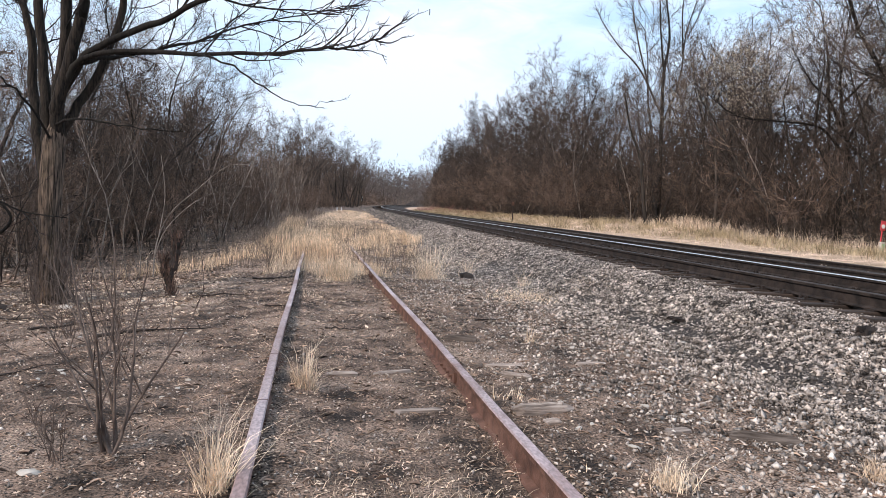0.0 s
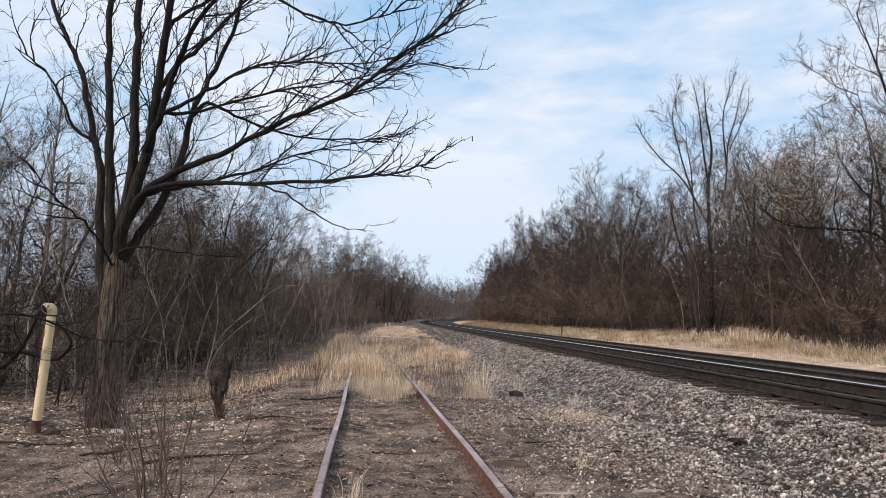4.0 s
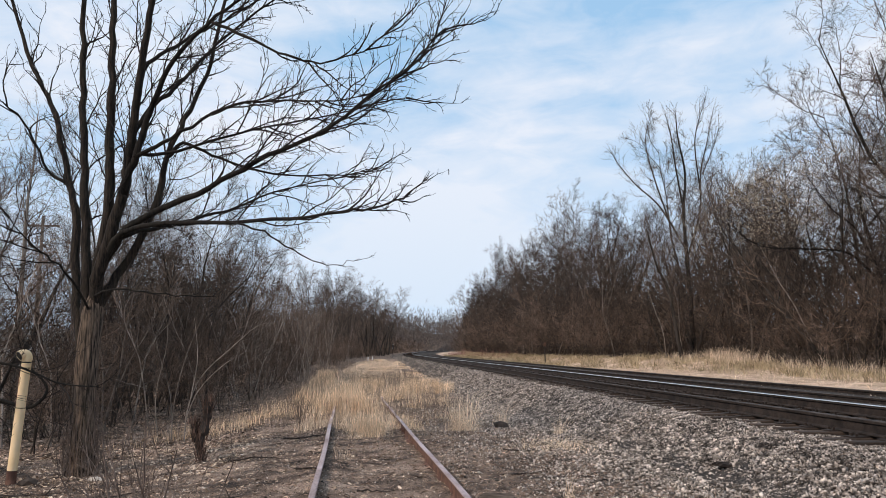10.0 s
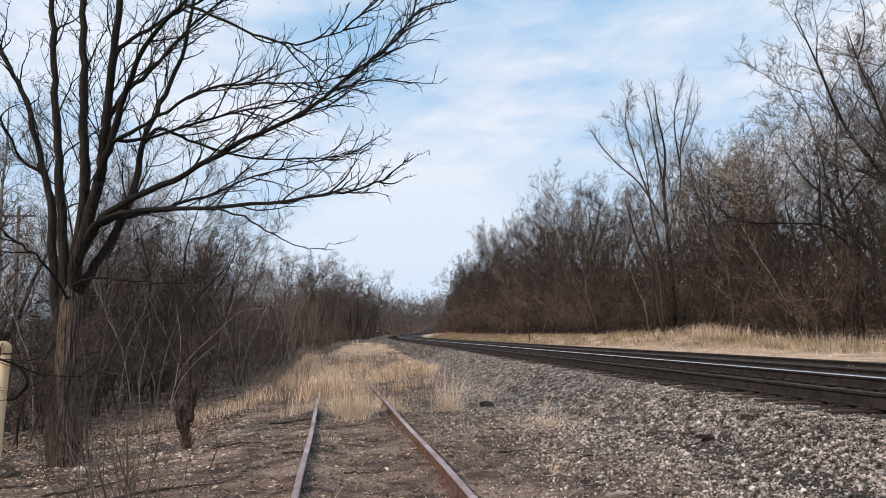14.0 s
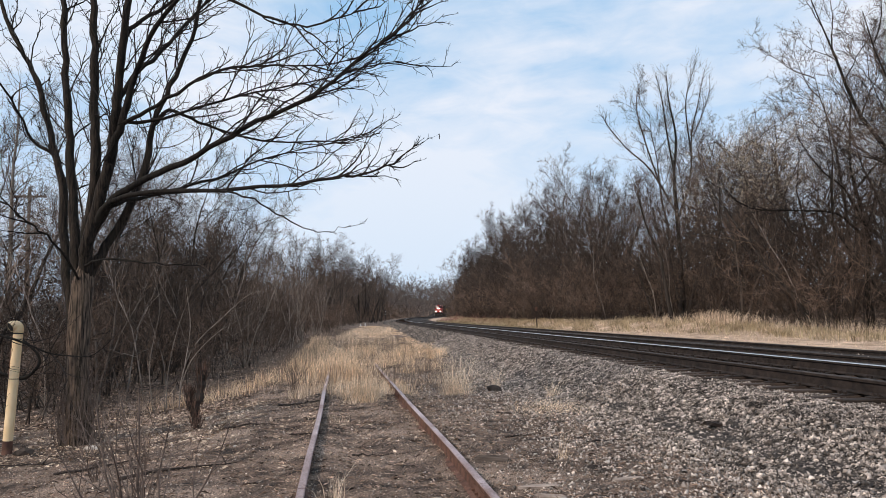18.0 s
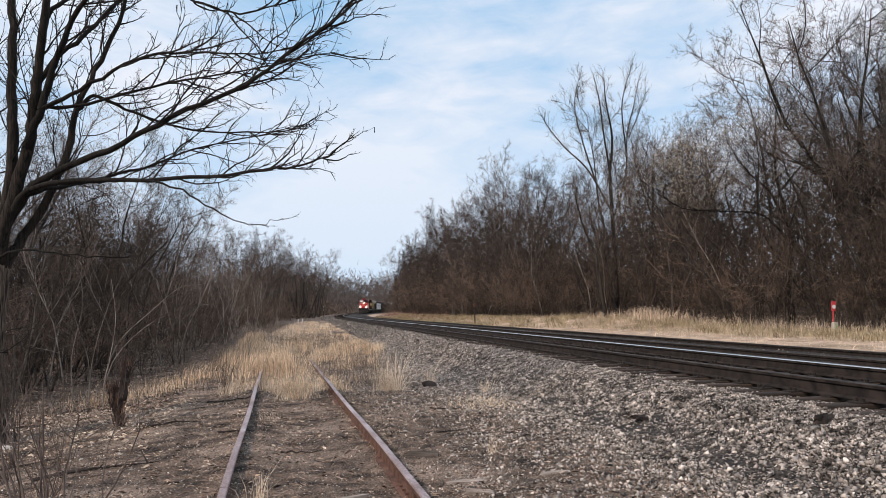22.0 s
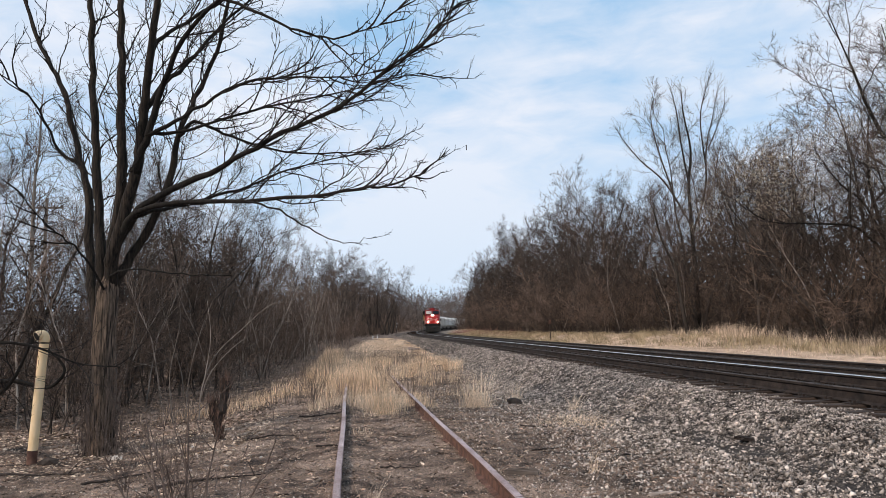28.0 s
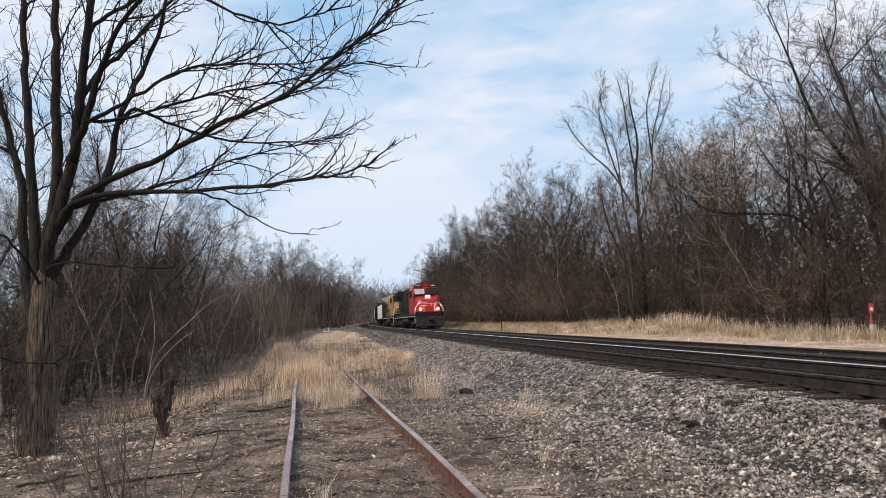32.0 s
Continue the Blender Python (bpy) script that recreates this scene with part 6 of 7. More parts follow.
    for x, y, h in ((23.4, 34.0, 12.5), (25.6, 36.0, 13.0), (24.0, 40.5, 12.0), (21.8, 38.5, 11.5), (27.0, 33.0, 13.5)):
        t = make_tree("budding_tree", "leafless tree with pale catkins on its twigs", "tree", int(x * 10), h, 2,
                      [level(9, 0.12, 0.05, 5, 0.06, 9, 0.2, (30, 65), (0.35, 0.55), 0.5, 0.02), level(6, 0.22, 0.1, 3, 0.3, 8, 0.1, (30, 65), (0.3, 0.5), 0.5, 0.01), level(4, 0.28, 0.1, 2, 0.4, 7, 0.1, (30, 70), (0.3, 0.6), 0.6, 0.008), level(2, 0.3, 0.05, 2, 0.3)],
                      0.12, (0.2, 0.42), M["wood_bark"], M["wood_twig"], "budding trees at the wood's edge")
        at(t, x, y)
        f = Shape()
        for i in range(3200):
            a, e, q = rng.uniform(0, 6.28), rng.uniform(-0.1, 1.4), rng.uniform(0.6, 1.05)
            p = Vector((math.cos(a) * math.cos(e) * q * h * 0.38, math.sin(a) * math.cos(e) * q * h * 0.38, h * 0.55 + math.sin(e) * q * h * 0.4))
            if noise.noise(p * 0.7 + Vector((x, y, 0))) > -0.05:
                f.blade(p, p + Vector((rng.gauss(0, 0.05), rng.gauss(0, 0.05), -0.08)), 0.024, Vector((rng.gauss(0, 1), rng.gauss(0, 1), 0)).normalized())
        part("bloom", f, M["catkin"], t, "pale hanging catkins")["kind"] = "stuff"
    t = thing("sprawling_tree", "dark leafless tree with a long limb reaching out level", "tree", Matrix.Translation((25.6, 33.5, gz(25.6, 33.5))))
    for name, ctrl, r in (("trunk", [(0, 0, -0.2), (-0.1, 0, 2.0), (0.2, 0, 4.5), (-0.2, 0.3, 8.0), (0.3, 0.5, 12.0)], 0.2), ("limb", [(0.15, 0, 4.2), (-0.9, -0.3, 5.0), (-2.0, -0.5, 5.6), (-4.2, -0.6, 5.7), (-6.3, -0.6, 5.8), (-7.6, -0.4, 6.6)], 0.09), ("limb", [(0.1, 0, 5.0), (-1.2, -0.4, 6.8), (-2.6, -0.8, 7.6), (-3.8, -0.8, 9.2)], 0.08), ("limb", [(0, 0.2, 7.0), (1.2, -0.5, 8.6), (2.6, -0.8, 9.6)], 0.07)):
        s = Shape()
        line = rounded(ctrl, 4)
        s.tube(line, [r * (1 - 0.93 * k / len(line)) for k in range(len(line))], 7)
        ob = part(name, s, M["bark"], t, smooth=True)
        tw = Shape()
        shoots(tw, rng, line[5:], 0.018, 0, 2.0, (-0.1, 0, 0.3), 0.4)
        part("spray", tw, M["twig"], ob)["kind"] = "stuff"
    pale = make_tree("slender_tree", "slender pale-barked leafless tree", "tree", 101, 11.0, 1,
                     [level(11, 0.04, 0.02, 6, 0.15, 26, 0.2, (25, 55), (0.12, 0.26), 0.4, 0.012), level(5, 0.2, 0.14, 3, 0.3, 7, 0.1, (25, 60), (0.3, 0.6), 0.6, 0.006), level(3, 0.26, 0.08, 2, 0.4, 4, 0.1, (25, 65), (0.4, 0.8), 0.7, 0.0045), level(2, 0.2, 0.0, 2, 0.2)],
                     0.11, (0.01, 0.03), M["pale_bark"], M["wood_twig"], "slender trees by the thicket", 1)
    at(pale, -10.2, 24.0)
    for x, y, k in ((-13.5, 26, 1.0), (-9.2, 29, 0.8), (-12.0, 21.5, 0.75), (-15.5, 30, 1.1)):
        copy_thing(pale, Matrix.Translation((x, y, gz(x, y))) @ Matrix.Rotation(rng.uniform(0, 6), 4, "Z") @ Matrix.Scale(k, 4))
    # a pale sapling that leans over the grass in front of the thicket
    t = thing("sapling", "pale leaning leafless sapling in front of the thicket", "tree", Matrix.Translation((-3.9, 17.6, gz(-3.9, 17.6))))
    for ctrl, r in (([(0, 0, -0.1), (0.05, 0, 0.7), (0.3, 0.1, 1.4), (0.9, 0.1, 2.0), (1.5, 0, 2.5), (2.0, -0.2, 2.55)], 0.017), ([(0.03, 0, 0.5), (0.3, -0.2, 1.1), (0.9, -0.3, 1.7), (1.7, -0.4, 2.1)], 0.012), ([(-0.3, 0.1, -0.1), (-0.25, 0.1, 0.9), (-0.05, 0.2, 1.9), (0.3, 0.3, 2.9)], 0.014), ([(0.1, 0, 0.9), (0.2, 0.1, 1.8), (0.1, 0.1, 2.7)], 0.01), ([(-0.6, 0.3, -0.1), (-0.7, 0.3, 1.0), (-0.5, 0.3, 2.2), (-0.6, 0.2, 3.0)], 0.015)):
        s = Shape()
        line = rounded(ctrl, 4)
        s.tube(line, [r * (1 - 0.8 * k / len(line)) for k in range(len(line))], 6)
        ob = part("stem", s, M["young_bark"], t, smooth=True)
        tw = Shape()
        shoots(tw, rng, line[3:], 0.006, 1, 0.75, (0.3, 0, 0.2), 0.16)
        part("spray", tw, M["wood_twig"], ob)["kind"] = "stuff"
    # the end of a limb that reaches in from a tree beyond the pipe
    t = thing("overhanging_limb_tree", "dark leafless tree with crooked limbs beside the pipe", "tree", Matrix.Translation((-7.6, 13.6, gz(-7.6, 13.6))))
    for ctrl, r in (([(0, 0, -0.1), (0.1, -0.1, 1.2), (0.3, -0.4, 2.2), (0.9, -1.4, 3.0), (1.6, -2.4, 3.5), (1.9, -2.9, 4.3), (1.6, -3.1, 5.2)], 0.11), ([(0.15, -0.1, 1.3), (0.6, -0.3, 1.0), (1.3, -0.5, 0.9), (1.9, -0.8, 1.25), (2.3, -1.1, 1.9)], 0.06), ([(0.1, -0.1, 1.0), (-0.3, 0.2, 2.4), (-0.6, 0.3, 4.2), (-0.5, 0.4, 6.0)], 0.08), ([(0.9, -1.4, 3.0), (0.6, -1.7, 4.1), (0.8, -1.9, 5.3), (0.5, -2.0, 6.2)], 0.04), ([(0.05, 0, 1.0), (0.8, -0.9, 1.7), (1.92, -1.4, 1.84), (2.27, -1.4, 1.82), (2.51, -1.4, 1.76), (2.75, -1.4, 1.66), (3.08, -1.4, 1.52), (3.63, -1.4, 1.46)], 0.03), ([(0.1, 0, 0.9), (0.7, -0.05, 1.3), (1.38, -0.1, 1.24), (1.67, -0.1, 1.24), (1.89, -0.1, 1.18), (2.16, -0.1, 1.12), (2.34, -0.1, 1.25), (2.4, -0.1, 1.4), (2.32, -0.1, 1.55), (2.18, -0.1, 1.68), (2.1, -0.1, 1.82)], 0.045)):
        s = Shape()
        line = rounded(ctrl, 5)
        s.tube(line, [r * (1 - 0.75 * k / len(line)) for k in range(len(line))], 8)
        ob = part("limb", s, M["bark"], t, smooth=True)
        tw = Shape()
        shoots(tw, rng, line[4:], 0.009, 0, 1.0, (0.1, 0, 0.3), 0.3)
        part("spray", tw, M["twig"], ob)["kind"] = "stuff"


def build_shrubs():
    rng = random.Random(19)
    for label, x, y, h, n, spread in (("leafless brown shrub with forking stems", -1.54, 5.25, 1.55, 8, 0.36), ("small leafless shrub with upright stems", -1.78, 5.12, 0.52, 8, 0.22), ("dry brown weed with branching stems", -1.42, 17.3, 0.9, 12, 0.3), ("thin leafless shrub on the bare soil", -2.3, 8.2, 0.85, 8, 0.5), ("thin leafless shrub with spreading stems", -3.1, 9.6, 0.8, 7, 0.6)):
        t = thing("shrub", label, "shrub", Matrix.Translation((x, y, gz(x, y))))
        draw = np.random.default_rng(int(1000 * h + n))
        for k in range(n):
            a = rng.uniform(0, 6.28)
            lean = rng.uniform(0.1, spread)
            d = Vector((math.cos(a) * lean, math.sin(a) * lean, 0.8)).normalized()
            wood = Branches()
            branch_out(draw, np.array([[rng.gauss(0, 0.03), rng.gauss(0, 0.03), -0.03]]), np.array([list(d)]), np.array([h * rng.uniform(0.6, 1.0)]), np.array([0.0075 * h]),
                       [level(7, 0.1, 0.04, 6, 0.25, 4, 0.25, (22, 48), (0.35, 0.6), 0.65, 0.0028), level(5, 0.14, 0.08, 5, 0.3, 3, 0.2, (22, 50), (0.3, 0.6), 0.65, 0.002), level(3, 0.16, 0.06, 3, 0.4)], wood, wood, 3)
            stem = new("stem", wood.mesh("stem", M["shrub"]))
            stem.parent = t


def build_stub():
    rng = random.Random(23)
    t = thing("dead_stump", "broken blackened stump with shaggy splintered bark", "tree stump", Matrix.Translation((-2.76, 13.3, gz(-2.76, 13.3))))
    for name, ctrl, r in (("stump", [(0.03, 0, -0.1), (0.0, 0, 0.2), (-0.07, 0, 0.42), (-0.1, 0, 0.6)], 0.05), ("broken_limb", [(0.03, 0, 0.05), (0.02, 0, 0.35), (0.09, 0, 0.65), (0.13, 0, 0.95)], 0.06)):
        s = Shape()
        line = rounded(ctrl, 5)
        s.tube(line, [r * (0.7 + 1.2 * math.sin(2.6 * k / len(line))) * rng.uniform(0.7, 1.2) * 0.7 for k in range(len(line))], 9)
        ob = part(name, s, M["rot"], t)
        f = Shape()
        for i in range(420):
            k = rng.randrange(len(line))
            p = line[k] + Vector((rng.gauss(0, r * 0.75), rng.gauss(0, r * 0.75), 0))
            out = (p - line[k]) * 0.6
            f.blade(p, p + out + Vector((rng.gauss(0.01, 0.025), rng.gauss(0, 0.025), rng.uniform(0.07, 0.24))), 0.0065, Vector((rng.gauss(0, 1), rng.gauss(0, 1), 0)).normalized())
        part("shaggy_bark", f, M["splinter"], ob)["kind"] = "stuff"


def build_pipe():
    x, y = -5.4, 12.9
    t = thing("vent_pipe", "cream-painted steel vent pipe with a rusty foot and a bent top", "pipe", pose(x, y, gz(x, y), 0, 3.4, 0))
    s = Shape()
    s.tube([(0, 0, 0.2), (0, 0, 1.12)], [0.07, 0.07], 24)
    part("lower_tube", s, M["pipe"], t, smooth=False)
    s = Shape()
    s.tube([(0, 0, -0.15), (0, 0, 0.2)], [0.072, 0.0715], 24)
    part("rusty_foot", s, M["rust"], t, "rusted brown foot")
    s = Shape()
    s.tube([(0, 0, 1.12), (0, 0, 1.9)], [0.068, 0.068], 24)
    part("upper_tube", s, M["pipe"], t)
    for z in (1.86,):
        s = Shape()
        s.tube([(0, 0, z - 0.02), (0, 0, z + 0.02)], [0.075, 0.075], 24)
        part("band", s, M["pipe"], t)
    s = Shape()
    way = Vector((-0.78, -0.62, 0))
    bend = [Vector((0, 0, 1.87)) + way * (0.05 - 0.05 * math.cos(math.radians(14 * k))) + Vector((0, 0, 0.06 * math.sin(math.radians(14 * k)))) for k in range(10)]
    s.tube([Vector((0, 0, 1.82)), *bend], [0.071] * 11, 20, cap=False)
    part("elbow", s, M["pipe"], t, smooth=True)
    s = Shape()
    e = bend[9]
    d = (way * 0.78 + Vector((0, -0.25, -0.5))).normalized()
    s.tube([e - d * 0.01, e + d * 0.05], [0.076, 0.076], 20, cap=False)
    collar = part("collar", s, M["pipe"], t)
    # a closed dark disc stands for the shade inside the pipe
    s = Shape()
    s.tube([e + d * 0.015, e + d * 0.045], [0.07, 0.07], 20)
    part("mouth", s, [M["under"]], collar, "dark disc standing for the shaded inside of the mouth")
    for z in (1.12, 1.8):
        s = Shape()
        s.tube([(0, 0, z - 0.006), (0, 0, z + 0.006)], [0.0715, 0.0715], 24)
        part("seam", s, M["rot"], t, "dark cracked seam")
    s = Shape()
    s.box((-0.08, -0.012, 1.14), (-0.066, 0.012, 1.76))
    part("rust_streak", s, M["rust"], t)


def build_markers():
    x, y = 15.35, 58.0
    t = thing("marker_post", "thin dark steel marker post with a small orange cap", "post", Matrix.Translation((x, y, gz(x, y))))
    s = Shape()
    s.tube([(0, 0, -0.2), (0, 0, 1.55)], [0.05, 0.05], 8)
    part("post", s, M["rail_dark"], t)
    s = Shape()
    s.box((-0.09, -0.06, 1.5), (0.09, 0.06, 1.8))
    part("cap", s, M["rust"], t, bevel=0.02)
    x, y = 21.83, 26.34
    t = thing("cable_marker", "short white and pale green marker post", "post", pose(x, y, gz(x, y), 0, 2, 0))
    s = Shape()
    s.box((-0.1, -0.08, -0.2), (0.1, 0.08, 0.5))
    part("post", s, M["concrete"], t, bevel=0.02)
    s = Shape()
    s.box((-0.09, -0.1, 0.12), (0.03, -0.083, 0.42))
    part("panel", s, M["green"], t)
    t = thing("flag_marker", "leaning red plastic marker with a white round patch", "post", pose(x + 0.2, y + 0.35, gz(x, y), 0, 5, 0))
    s = Shape()
    s.tube([(0, 0, -0.2), (0, 0, 1.25)], [0.025, 0.025], 8)
    part("stake", s, M["flag"], t)
    s = Shape()
    s.box((-0.11, -0.03, 0.95), (0.11, 0.0, 1.35))
    p = part("plate", s, M["flag"], t, bevel=0.008)
    s = Shape()
    s.tube([(0, -0.034, 1.12), (0, -0.045, 1.12)], [0.085, 0.085], 18)
    part("round_patch", s, M["white"], p)
    for k, (x, y, h) in enumerate(((2.15, 90, 0.42), (2.7, 90.5, 0.45))):
        t = thing("white_post", "short white post in the grass", "post", Matrix.Translation((x, y, gz(x, y))), group="white posts in the grass")
        s = Shape()
        s.box((-0.05, -0.05, -0.2), (0.05, 0.05, h))
        part("post", s, M["white"], t, bevel=0.03)
    x, y = 8.9, 150
    t = thing("trackside_signal", "small trackside signal with white lights", "signal", Matrix.Translation((x, y, gz(x, y))))
    s = Shape()
    s.tube([(0, 0, -0.2), (0, 0, 2.6)], [0.06, 0.06], 8)
    part("mast", s, M["rail_dark"], t)
    s = Shape()
    s.box((-0.17, -0.05, 1.25), (0.17, 0.1, 2.4))
    part("head", s, M["black"], t, bevel=0.03)
    for px, pz in ((-0.04, 1.5), (0.05, 2.15)):
        s = Shape()
        s.tube([(px, -0.06, pz), (px, -0.12, pz)], [0.07, 0.07], 12)
        part("lens", s, M["signal"], t, "glowing white lens")
    x, y = -24.0, 60.0
    t = thing("utility_pole", "wooden utility pole with a crossarm behind the trees", "utility pole", Matrix.Translation((x, y, gz(x, y))))
    s = Shape()
    s.tube([(0, 0, -0.5), (0, 0, 12.6)], [0.17, 0.11], 10)
    part("pole", s, M["polewood"], t, smooth=True)
    s = Shape()
    s.box((-1.3, -0.18, 11.75), (1.3, -0.06, 11.9))
    arm = part("crossarm", s, M["polewood"], t)
    for k in (-1.15, -0.6, 0.6, 1.15):
        s = Shape()
        s.tube([(k, -0.12, 11.9), (k, -0.12, 11.97), (k, -0.12, 12.05)], [0.03, 0.06, 0.04], 8)
        part("insulator", s, M["rail_dark"], arm)


def build_house():
    x, y = -37.0, 92.0
    t = thing("house", "pale-sided house half hidden behind the thicket", "house", pose(x, y, gz(x, y), 0, 0, 12))
    s = Shape()
    s.box((-8, -4, -0.3), (8, 4, 3.0))
    wall = part("wall", s, M["siding"], t, bevel=0.02)
    s = Shape()
    s.prism([(-4.5, 2.9), (0, 4.4), (4.5, 2.9), (4.5, 3.05), (0, 4.6), (-4.5, 3.05)], "x", -8.4, 8.4)
    part("roof", s, M["grey"], t)
    for k, z in ((-5.0, 1.0), (0.5, 1.0), (5.2, 1.0)):
        s = Shape()
        s.box((k - 0.6, -4.04, z), (k + 0.6, -3.98, z + 1.2))
        w = part("window", s, M["white"], t)
        s = Shape()
        s.box((k - 0.5, -4.06, z + 0.1), (k + 0.5, -4.045, z + 1.1))
        part("pane", s, M["glass"], w)


def plank(name, label, category, x, y, length, width, thick, turn, material, seed, tilt=0.0, lift=0.01):
    """A split piece of weathered wood, grooved along its grain, with ragged ends."""
    rng = random.Random(seed)
    s = Shape()
    m = 2 * max(2, int(width / 0.02)) + 1
    rise = [thick * (rng.uniform(0.7, 1.1) if j % 2 else rng.uniform(0.3, 0.6)) for j in range(m)]
    ends = [(abs(rng.gauss(0, 0.07)), abs(rng.gauss(0, 0.07))) for j in range(m)]
    n = 8
    for k in range(n):
        u = k / (n - 1)
        for j in range(m):
            a, b = ends[j]
            c = (j / (m - 1) - 0.5) * width * (0.7 if k in (0, n - 1) else 1) + rng.gauss(0, width * 0.02)
            s.v.append(Vector(((a + (1 - a - b) * u - 0.5) * length, c, rise[j] * rng.uniform(0.85, 1.15) * (0.6 if k in (0, n - 1) else 1))))
        for c in (0.5, -0.5):
            s.v.append(Vector(((0.06 + 0.88 * u - 0.5) * length, c * width * 0.95, -0.02)))
    ring = m + 2
    for k in range(n - 1):
        for j in range(ring):
            p, q = k * ring + j, k * ring + (j + 1) % ring
            s.f.append((p, q, q + ring, p + ring))
            s.m.append(0)
    s.f += [tuple(reversed(range(ring))), tuple((n - 1) * ring + j for j in range(ring))]
    s.m += [0, 0]
    ob = new(name, fixed(s.mesh(name, [material])))
    ob.matrix_world = pose(x, y, gz(x, y) + lift, 0, tilt, turn)
    return tagged(ob, label, category)


def fallen_branch(label, x, y, length, radius, turn, seed):
    """A crooked dead branch with stubs of side twigs, lying on the ground."""
    rng = random.Random(seed)
    s = Shape()
    line, p, a = [], Vector((x, y, 0)), radians(turn)
    for k in range(9):
        line.append(Vector((p.x, p.y, gz(p.x, p.y) + radius * 0.6 + abs(rng.gauss(0, 0.012)))))
        a += rng.gauss(0, 0.22)
        p = p + Vector((math.cos(a), math.sin(a), 0)) * length / 8
    o = line[0].copy()
    line = [q - o for q in line]
    s.tube(line, [radius * (1 - 0.8 * k / 8) * rng.uniform(0.85, 1.1) for k in range(9)], 7)
    for k in (2, 4, 5, 7):
        d = Vector((rng.gauss(0, 1), rng.gauss(0, 1), abs(rng.gauss(0, 0.3)))).normalized()
        s.tube([line[k], line[k] + d * length * 0.08, line[k] + d * length * 0.15 + Vector((0, 0, -0.01))], [radius * 0.4, radius * 0.25, 0.001], 4, cap=False)
    ob = new("fallen_branch", fixed(s.mesh("fallen_branch", [M["rot"]])))
    ob.matrix_world = Matrix.Translation(o)
    tagged(ob, label, "branch", group="fallen branches on the soil")


def lump(name, label, category, x, y, size, material, seed, turn=0.0):
    rng = random.Random(seed)
    bm = bmesh.new()
    bmesh.ops.create_icosphere(bm, subdivisions=1, radius=1)
    for v in bm.verts:
        k = 1 + 0.5 * noise.noise(v.co * 1.3 + Vector((seed, 0, 0))) + rng.uniform(-0.05, 0.05)
        v.co = Vector((v.co.x * size[0] * k, v.co.y * size[1] * k, v.co.z * size[2] * k))
    me = bpy.data.meshes.new(name)
    bm.to_mesh(me)
    bm.free()
    me.materials.append(material)
    ob = new(name, me)
    ob.matrix_world = pose(x, y, gz(x, y) + size[2] * 0.55, 0, 0, turn)
    return tagged(ob, label, category)


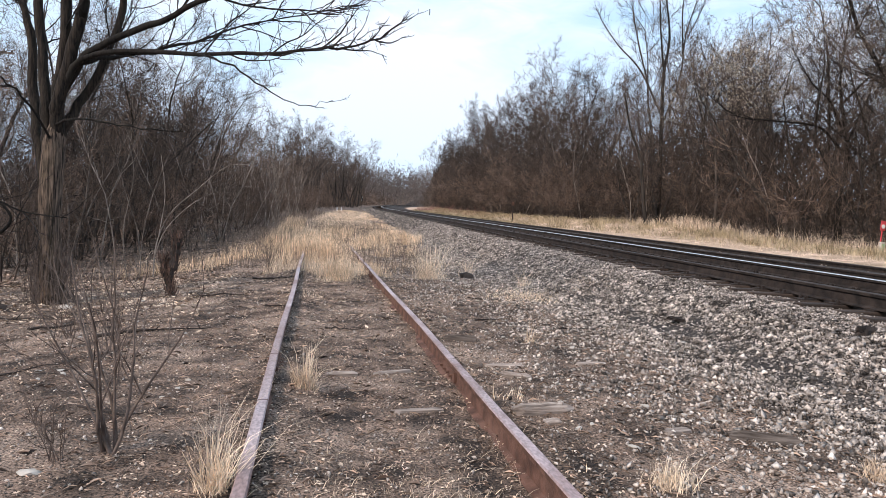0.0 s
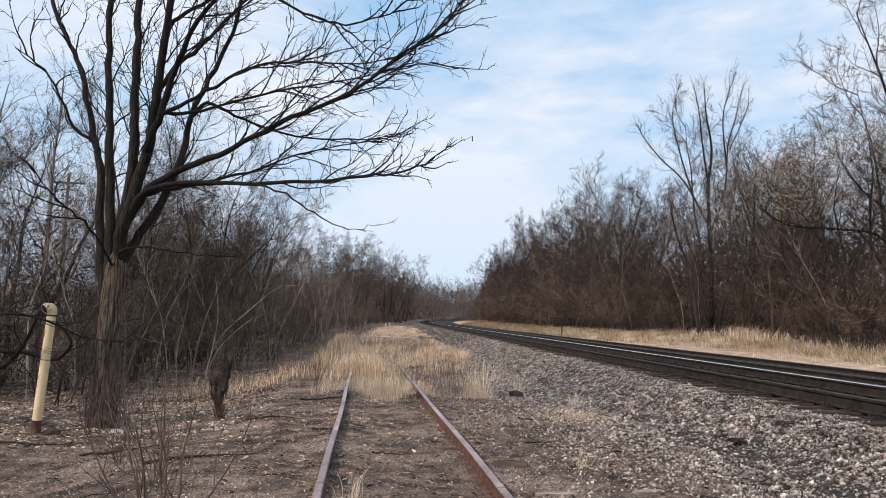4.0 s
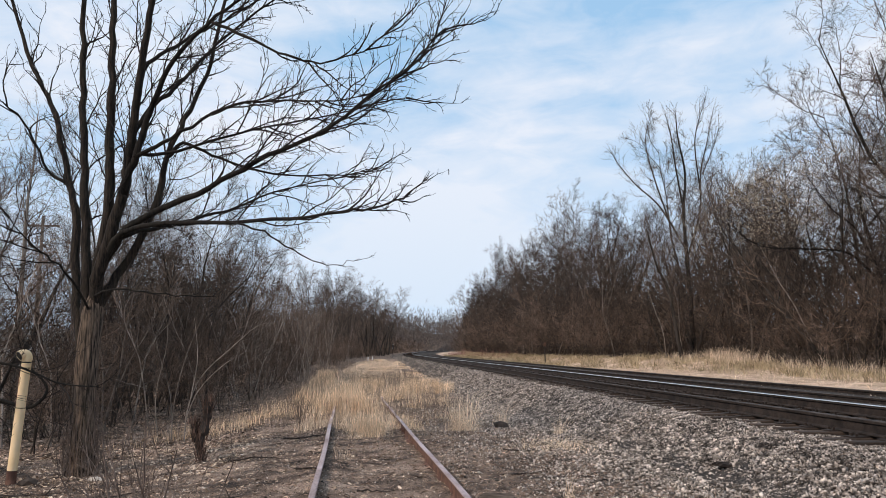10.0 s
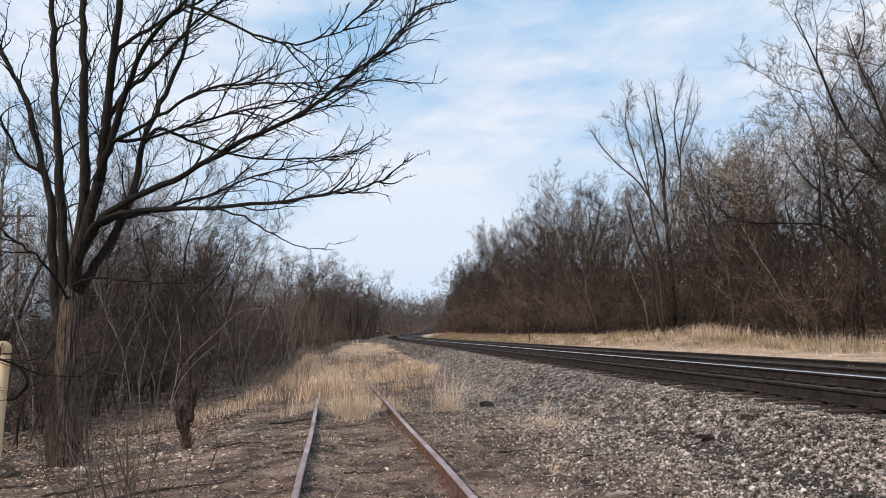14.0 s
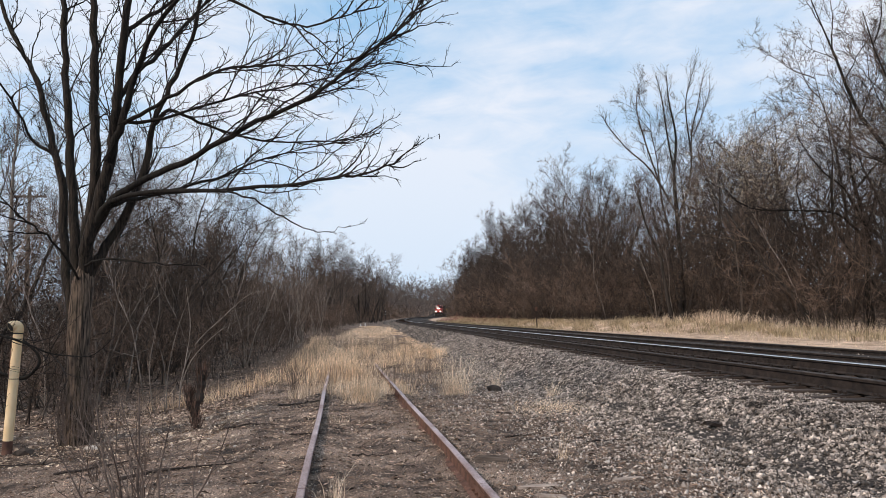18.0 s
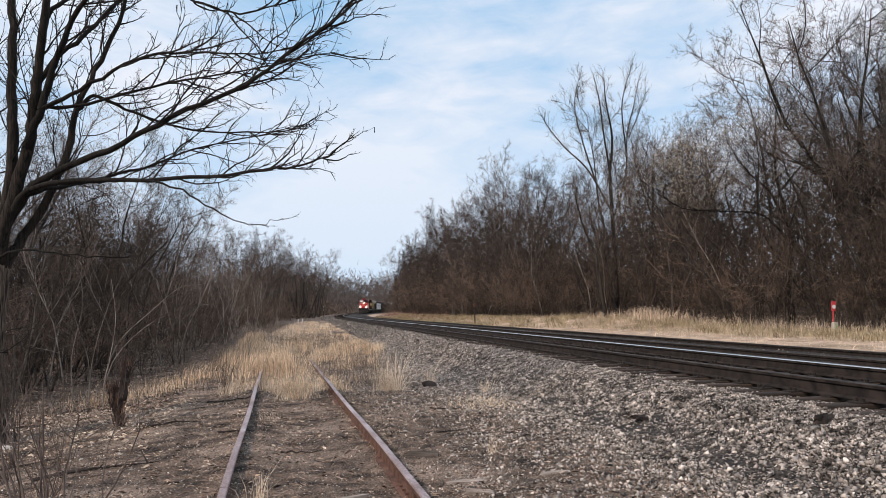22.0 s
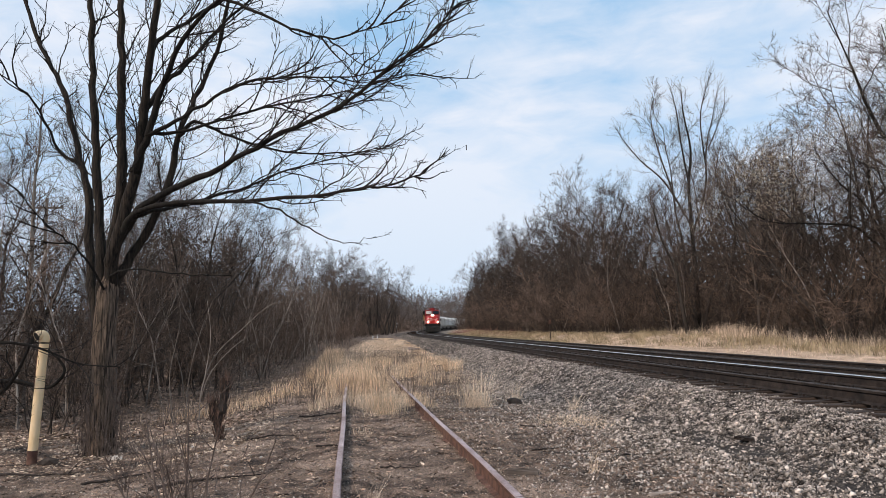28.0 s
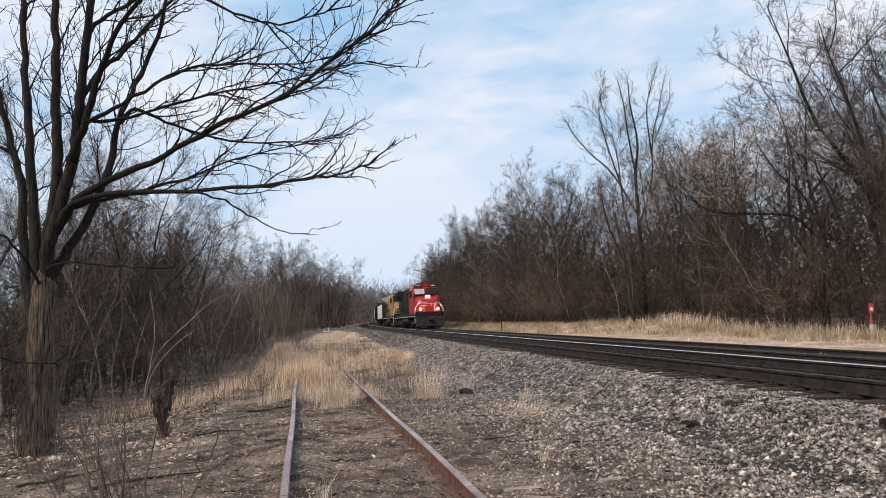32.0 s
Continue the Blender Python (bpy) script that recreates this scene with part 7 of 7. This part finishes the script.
def build_scraps():
    w = M["oldwood"]
    plank("wood_scrap", "pale splintered piece of weathered wood", "wood", -0.2, 7.12, 0.3, 0.07, 0.025, 5, w, 1)
    plank("wood_scrap", "thin pale split stick", "wood", 0.25, 7.2, 0.4, 0.03, 0.015, 20, w, 2)
    plank("tie_end", "weathered grey end of a tie beside the rail", "wood", 1.22, 6.0, 0.5, 0.16, 0.05, 4, w, 3)
    plank("wood_scrap", "pale splintered board beside the rail", "wood", 1.35, 7.55, 0.42, 0.06, 0.025, -4, w, 4)
    plank("wood_scrap", "pale splintered board beside the rail", "wood", 1.32, 7.08, 0.3, 0.07, 0.025, -28, w, 5)
    plank("rotten_log", "dark rotten piece of log lying on the soil", "log", 1.2, 8.9, 0.4, 0.07, 0.06, -18, M["greylog"], 6)
    plank("stick", "thin weathered stick lying on the gravel", "stick", 2.22, 7.6, 0.32, 0.03, 0.02, 4, w, 7)
    plank("rotten_log", "dark weathered log lying on the gravel", "log", 2.46, 5.2, 0.46, 0.07, 0.05, -25, M["greylog"], 8)
    plank("wood_scrap", "pale flat piece of bark on the gravel", "wood", 1.97, 5.42, 0.22, 0.07, 0.02, 12, w, 9)
    plank("wood_scrap", "pale greenish flat piece of wood", "wood", 1.2, 5.72, 0.13, 0.08, 0.025, 5, w, 10)
    plank("wood_scrap", "pale broken wood across the track bed", "wood", 0.3, 6.05, 0.4, 0.06, 0.012, 6, w, 11)
    plank("flat_plate", "dark flat plate lying on the ballast", "plate", 4.12, 9.4, 0.36, 0.16, 0.03, 6, M["rail_dark"], 15, 8, 0.05)
    plank("wood_block", "dark chunk of wood on the ballast", "wood", 4.75, 7.05, 0.25, 0.12, 0.07, 28, M["rot"], 16, 0, 0.04)
    for k, (x, y, ln, r, turn) in enumerate(((-2.8, 9.4, 1.3, 0.022, 3), (-2.2, 12.6, 0.8, 0.018, 6), (-5.7, 11.9, 1.6, 0.022, 10), (-1.1, 11.2, 0.5, 0.016, -12), (-3.4, 7.6, 0.9, 0.014, 25), (-2.0, 6.2, 0.6, 0.01, -30), (-0.3, 9.6, 0.5, 0.012, 8), (2.1, 12.8, 0.6, 0.014, -10), (-3.9, 10.6, 1.1, 0.018, -8), (1.7, 10.4, 0.45, 0.014, 20), (-1.6, 15.2, 0.9, 0.02, 4), (2.6, 9.6, 0.5, 0.012, 35))):
        fallen_branch("thin dark crooked branch lying on the soil", x, y, ln, r, turn, 200 + k)
    lump("rock", "dark rounded rock beside the grass", "rock", 2.9, 16.7, (0.17, 0.1, 0.09), M["rot"], 3)
    lump("rock", "small dark rock on the ballast's foot", "rock", 3.92, 13.4, (0.1, 0.07, 0.05), M["rot"], 4)
    lump("debris_lump", "dark crumpled lump of debris at the pipe's foot", "debris", -5.1, 12.75, (0.16, 0.1, 0.07), M["rot"], 8)
    lump("pale_stone", "pale stone at the tree's foot", "stone", -4.15, 12.75, (0.13, 0.07, 0.05), M["concrete"], 5)
    lump("pale_stone", "flat pale stone on the bare soil", "stone", -1.86, 4.95, (0.06, 0.035, 0.015), M["concrete"], 6)
    rng = random.Random(9)
    for k in range(26):
        lump("pale_stone", "pale stone on the bare soil", "stone", rng.uniform(-4.6, -1.1), rng.uniform(6, 15.5), (rng.uniform(0.015, 0.045), rng.uniform(0.012, 0.03), rng.uniform(0.008, 0.018)), M["concrete"], 10 + k, rng.uniform(0, 180))
    for k in range(24):
        lump("pale_stone", "pale stone on the gravel", "stone", rng.uniform(1.3, 3.6), rng.uniform(4.4, 11), (rng.uniform(0.02, 0.05), rng.uniform(0.015, 0.035), rng.uniform(0.008, 0.018)), M["concrete"], 50 + k, rng.uniform(0, 180))


build_single_trees()
build_shrubs()
build_stub()
build_pipe()
build_markers()
build_house()
build_scraps()


# ---------------------------------------------------------------- single stones near the path
def build_single_stones():
    rng = random.Random(71)
    bed = bpy.data.objects["ballast_bed"]
    kinds = []
    for k in range(10):
        s = Shape()
        a = [2 * math.pi * j / 6 + rng.gauss(0, 0.2) for j in range(6)]
        for z, w in ((-0.35, 0.9), (0.1, 1.0), (0.45, 0.62)):
            for b in a:
                q = w * rng.uniform(0.75, 1.15)
                s.v.append(Vector((math.cos(b) * q * 1.15, math.sin(b) * q * 0.85, z + rng.gauss(0, 0.07))))
        for r in range(2):
            for j in range(6):
                p, q = r * 6 + j, r * 6 + (j + 1) % 6
                s.f.append((p, q, q + 6, p + 6))
                s.m.append(0)
        s.f += [tuple(range(12, 18)), tuple(reversed(range(6)))]
        s.m += [0, 0]
        kinds.append(fixed(s.mesh("stone", [M["stone"]])))
    for i in range(290):
        y = 3.4 + 6.5 * rng.random() ** 1.3
        u = rng.uniform(-3.2, -1.35)
        x = float(far_x(y)) - SPACING + u
        size = rng.uniform(0.013, 0.022)
        ob = new("stone", kinds[i % 10])
        ob.parent = bed
        ob.matrix_world = Matrix.Translation((x, y, gz(x, y) + 0.04 + size * 0.3)) @ Matrix.Rotation(rng.uniform(0, 6.28), 4, "Z") @ Matrix.Rotation(rng.gauss(0, 0.3), 4, "X") @ Matrix.Diagonal((size, size * rng.uniform(0.7, 1.1), size * rng.uniform(0.7, 1.1), 1))


build_single_stones()


# ---------------------------------------------------------------- what moves
def motions():
    end = float(np.interp(NOSE_AT_END, _ys, _ss))
    back = 0.0
    for ob, length in TRAIN:
        mid = back + length / 2
        walk(ob, [(t, on_track(end + SPEED * (32 - t) + mid)) for t in range(33)])
        back += length
    for wheels in (LEAD_WHEELS, SECOND_WHEELS):
        for w in wheels:
            y, z = w.location.y, w.location.z
            walk(w, [(k / 30, pose(0, y, z, -math.degrees(SPEED * k / 30 / 0.53) % 360, 0, 0)) for k in range(961)])


motions()
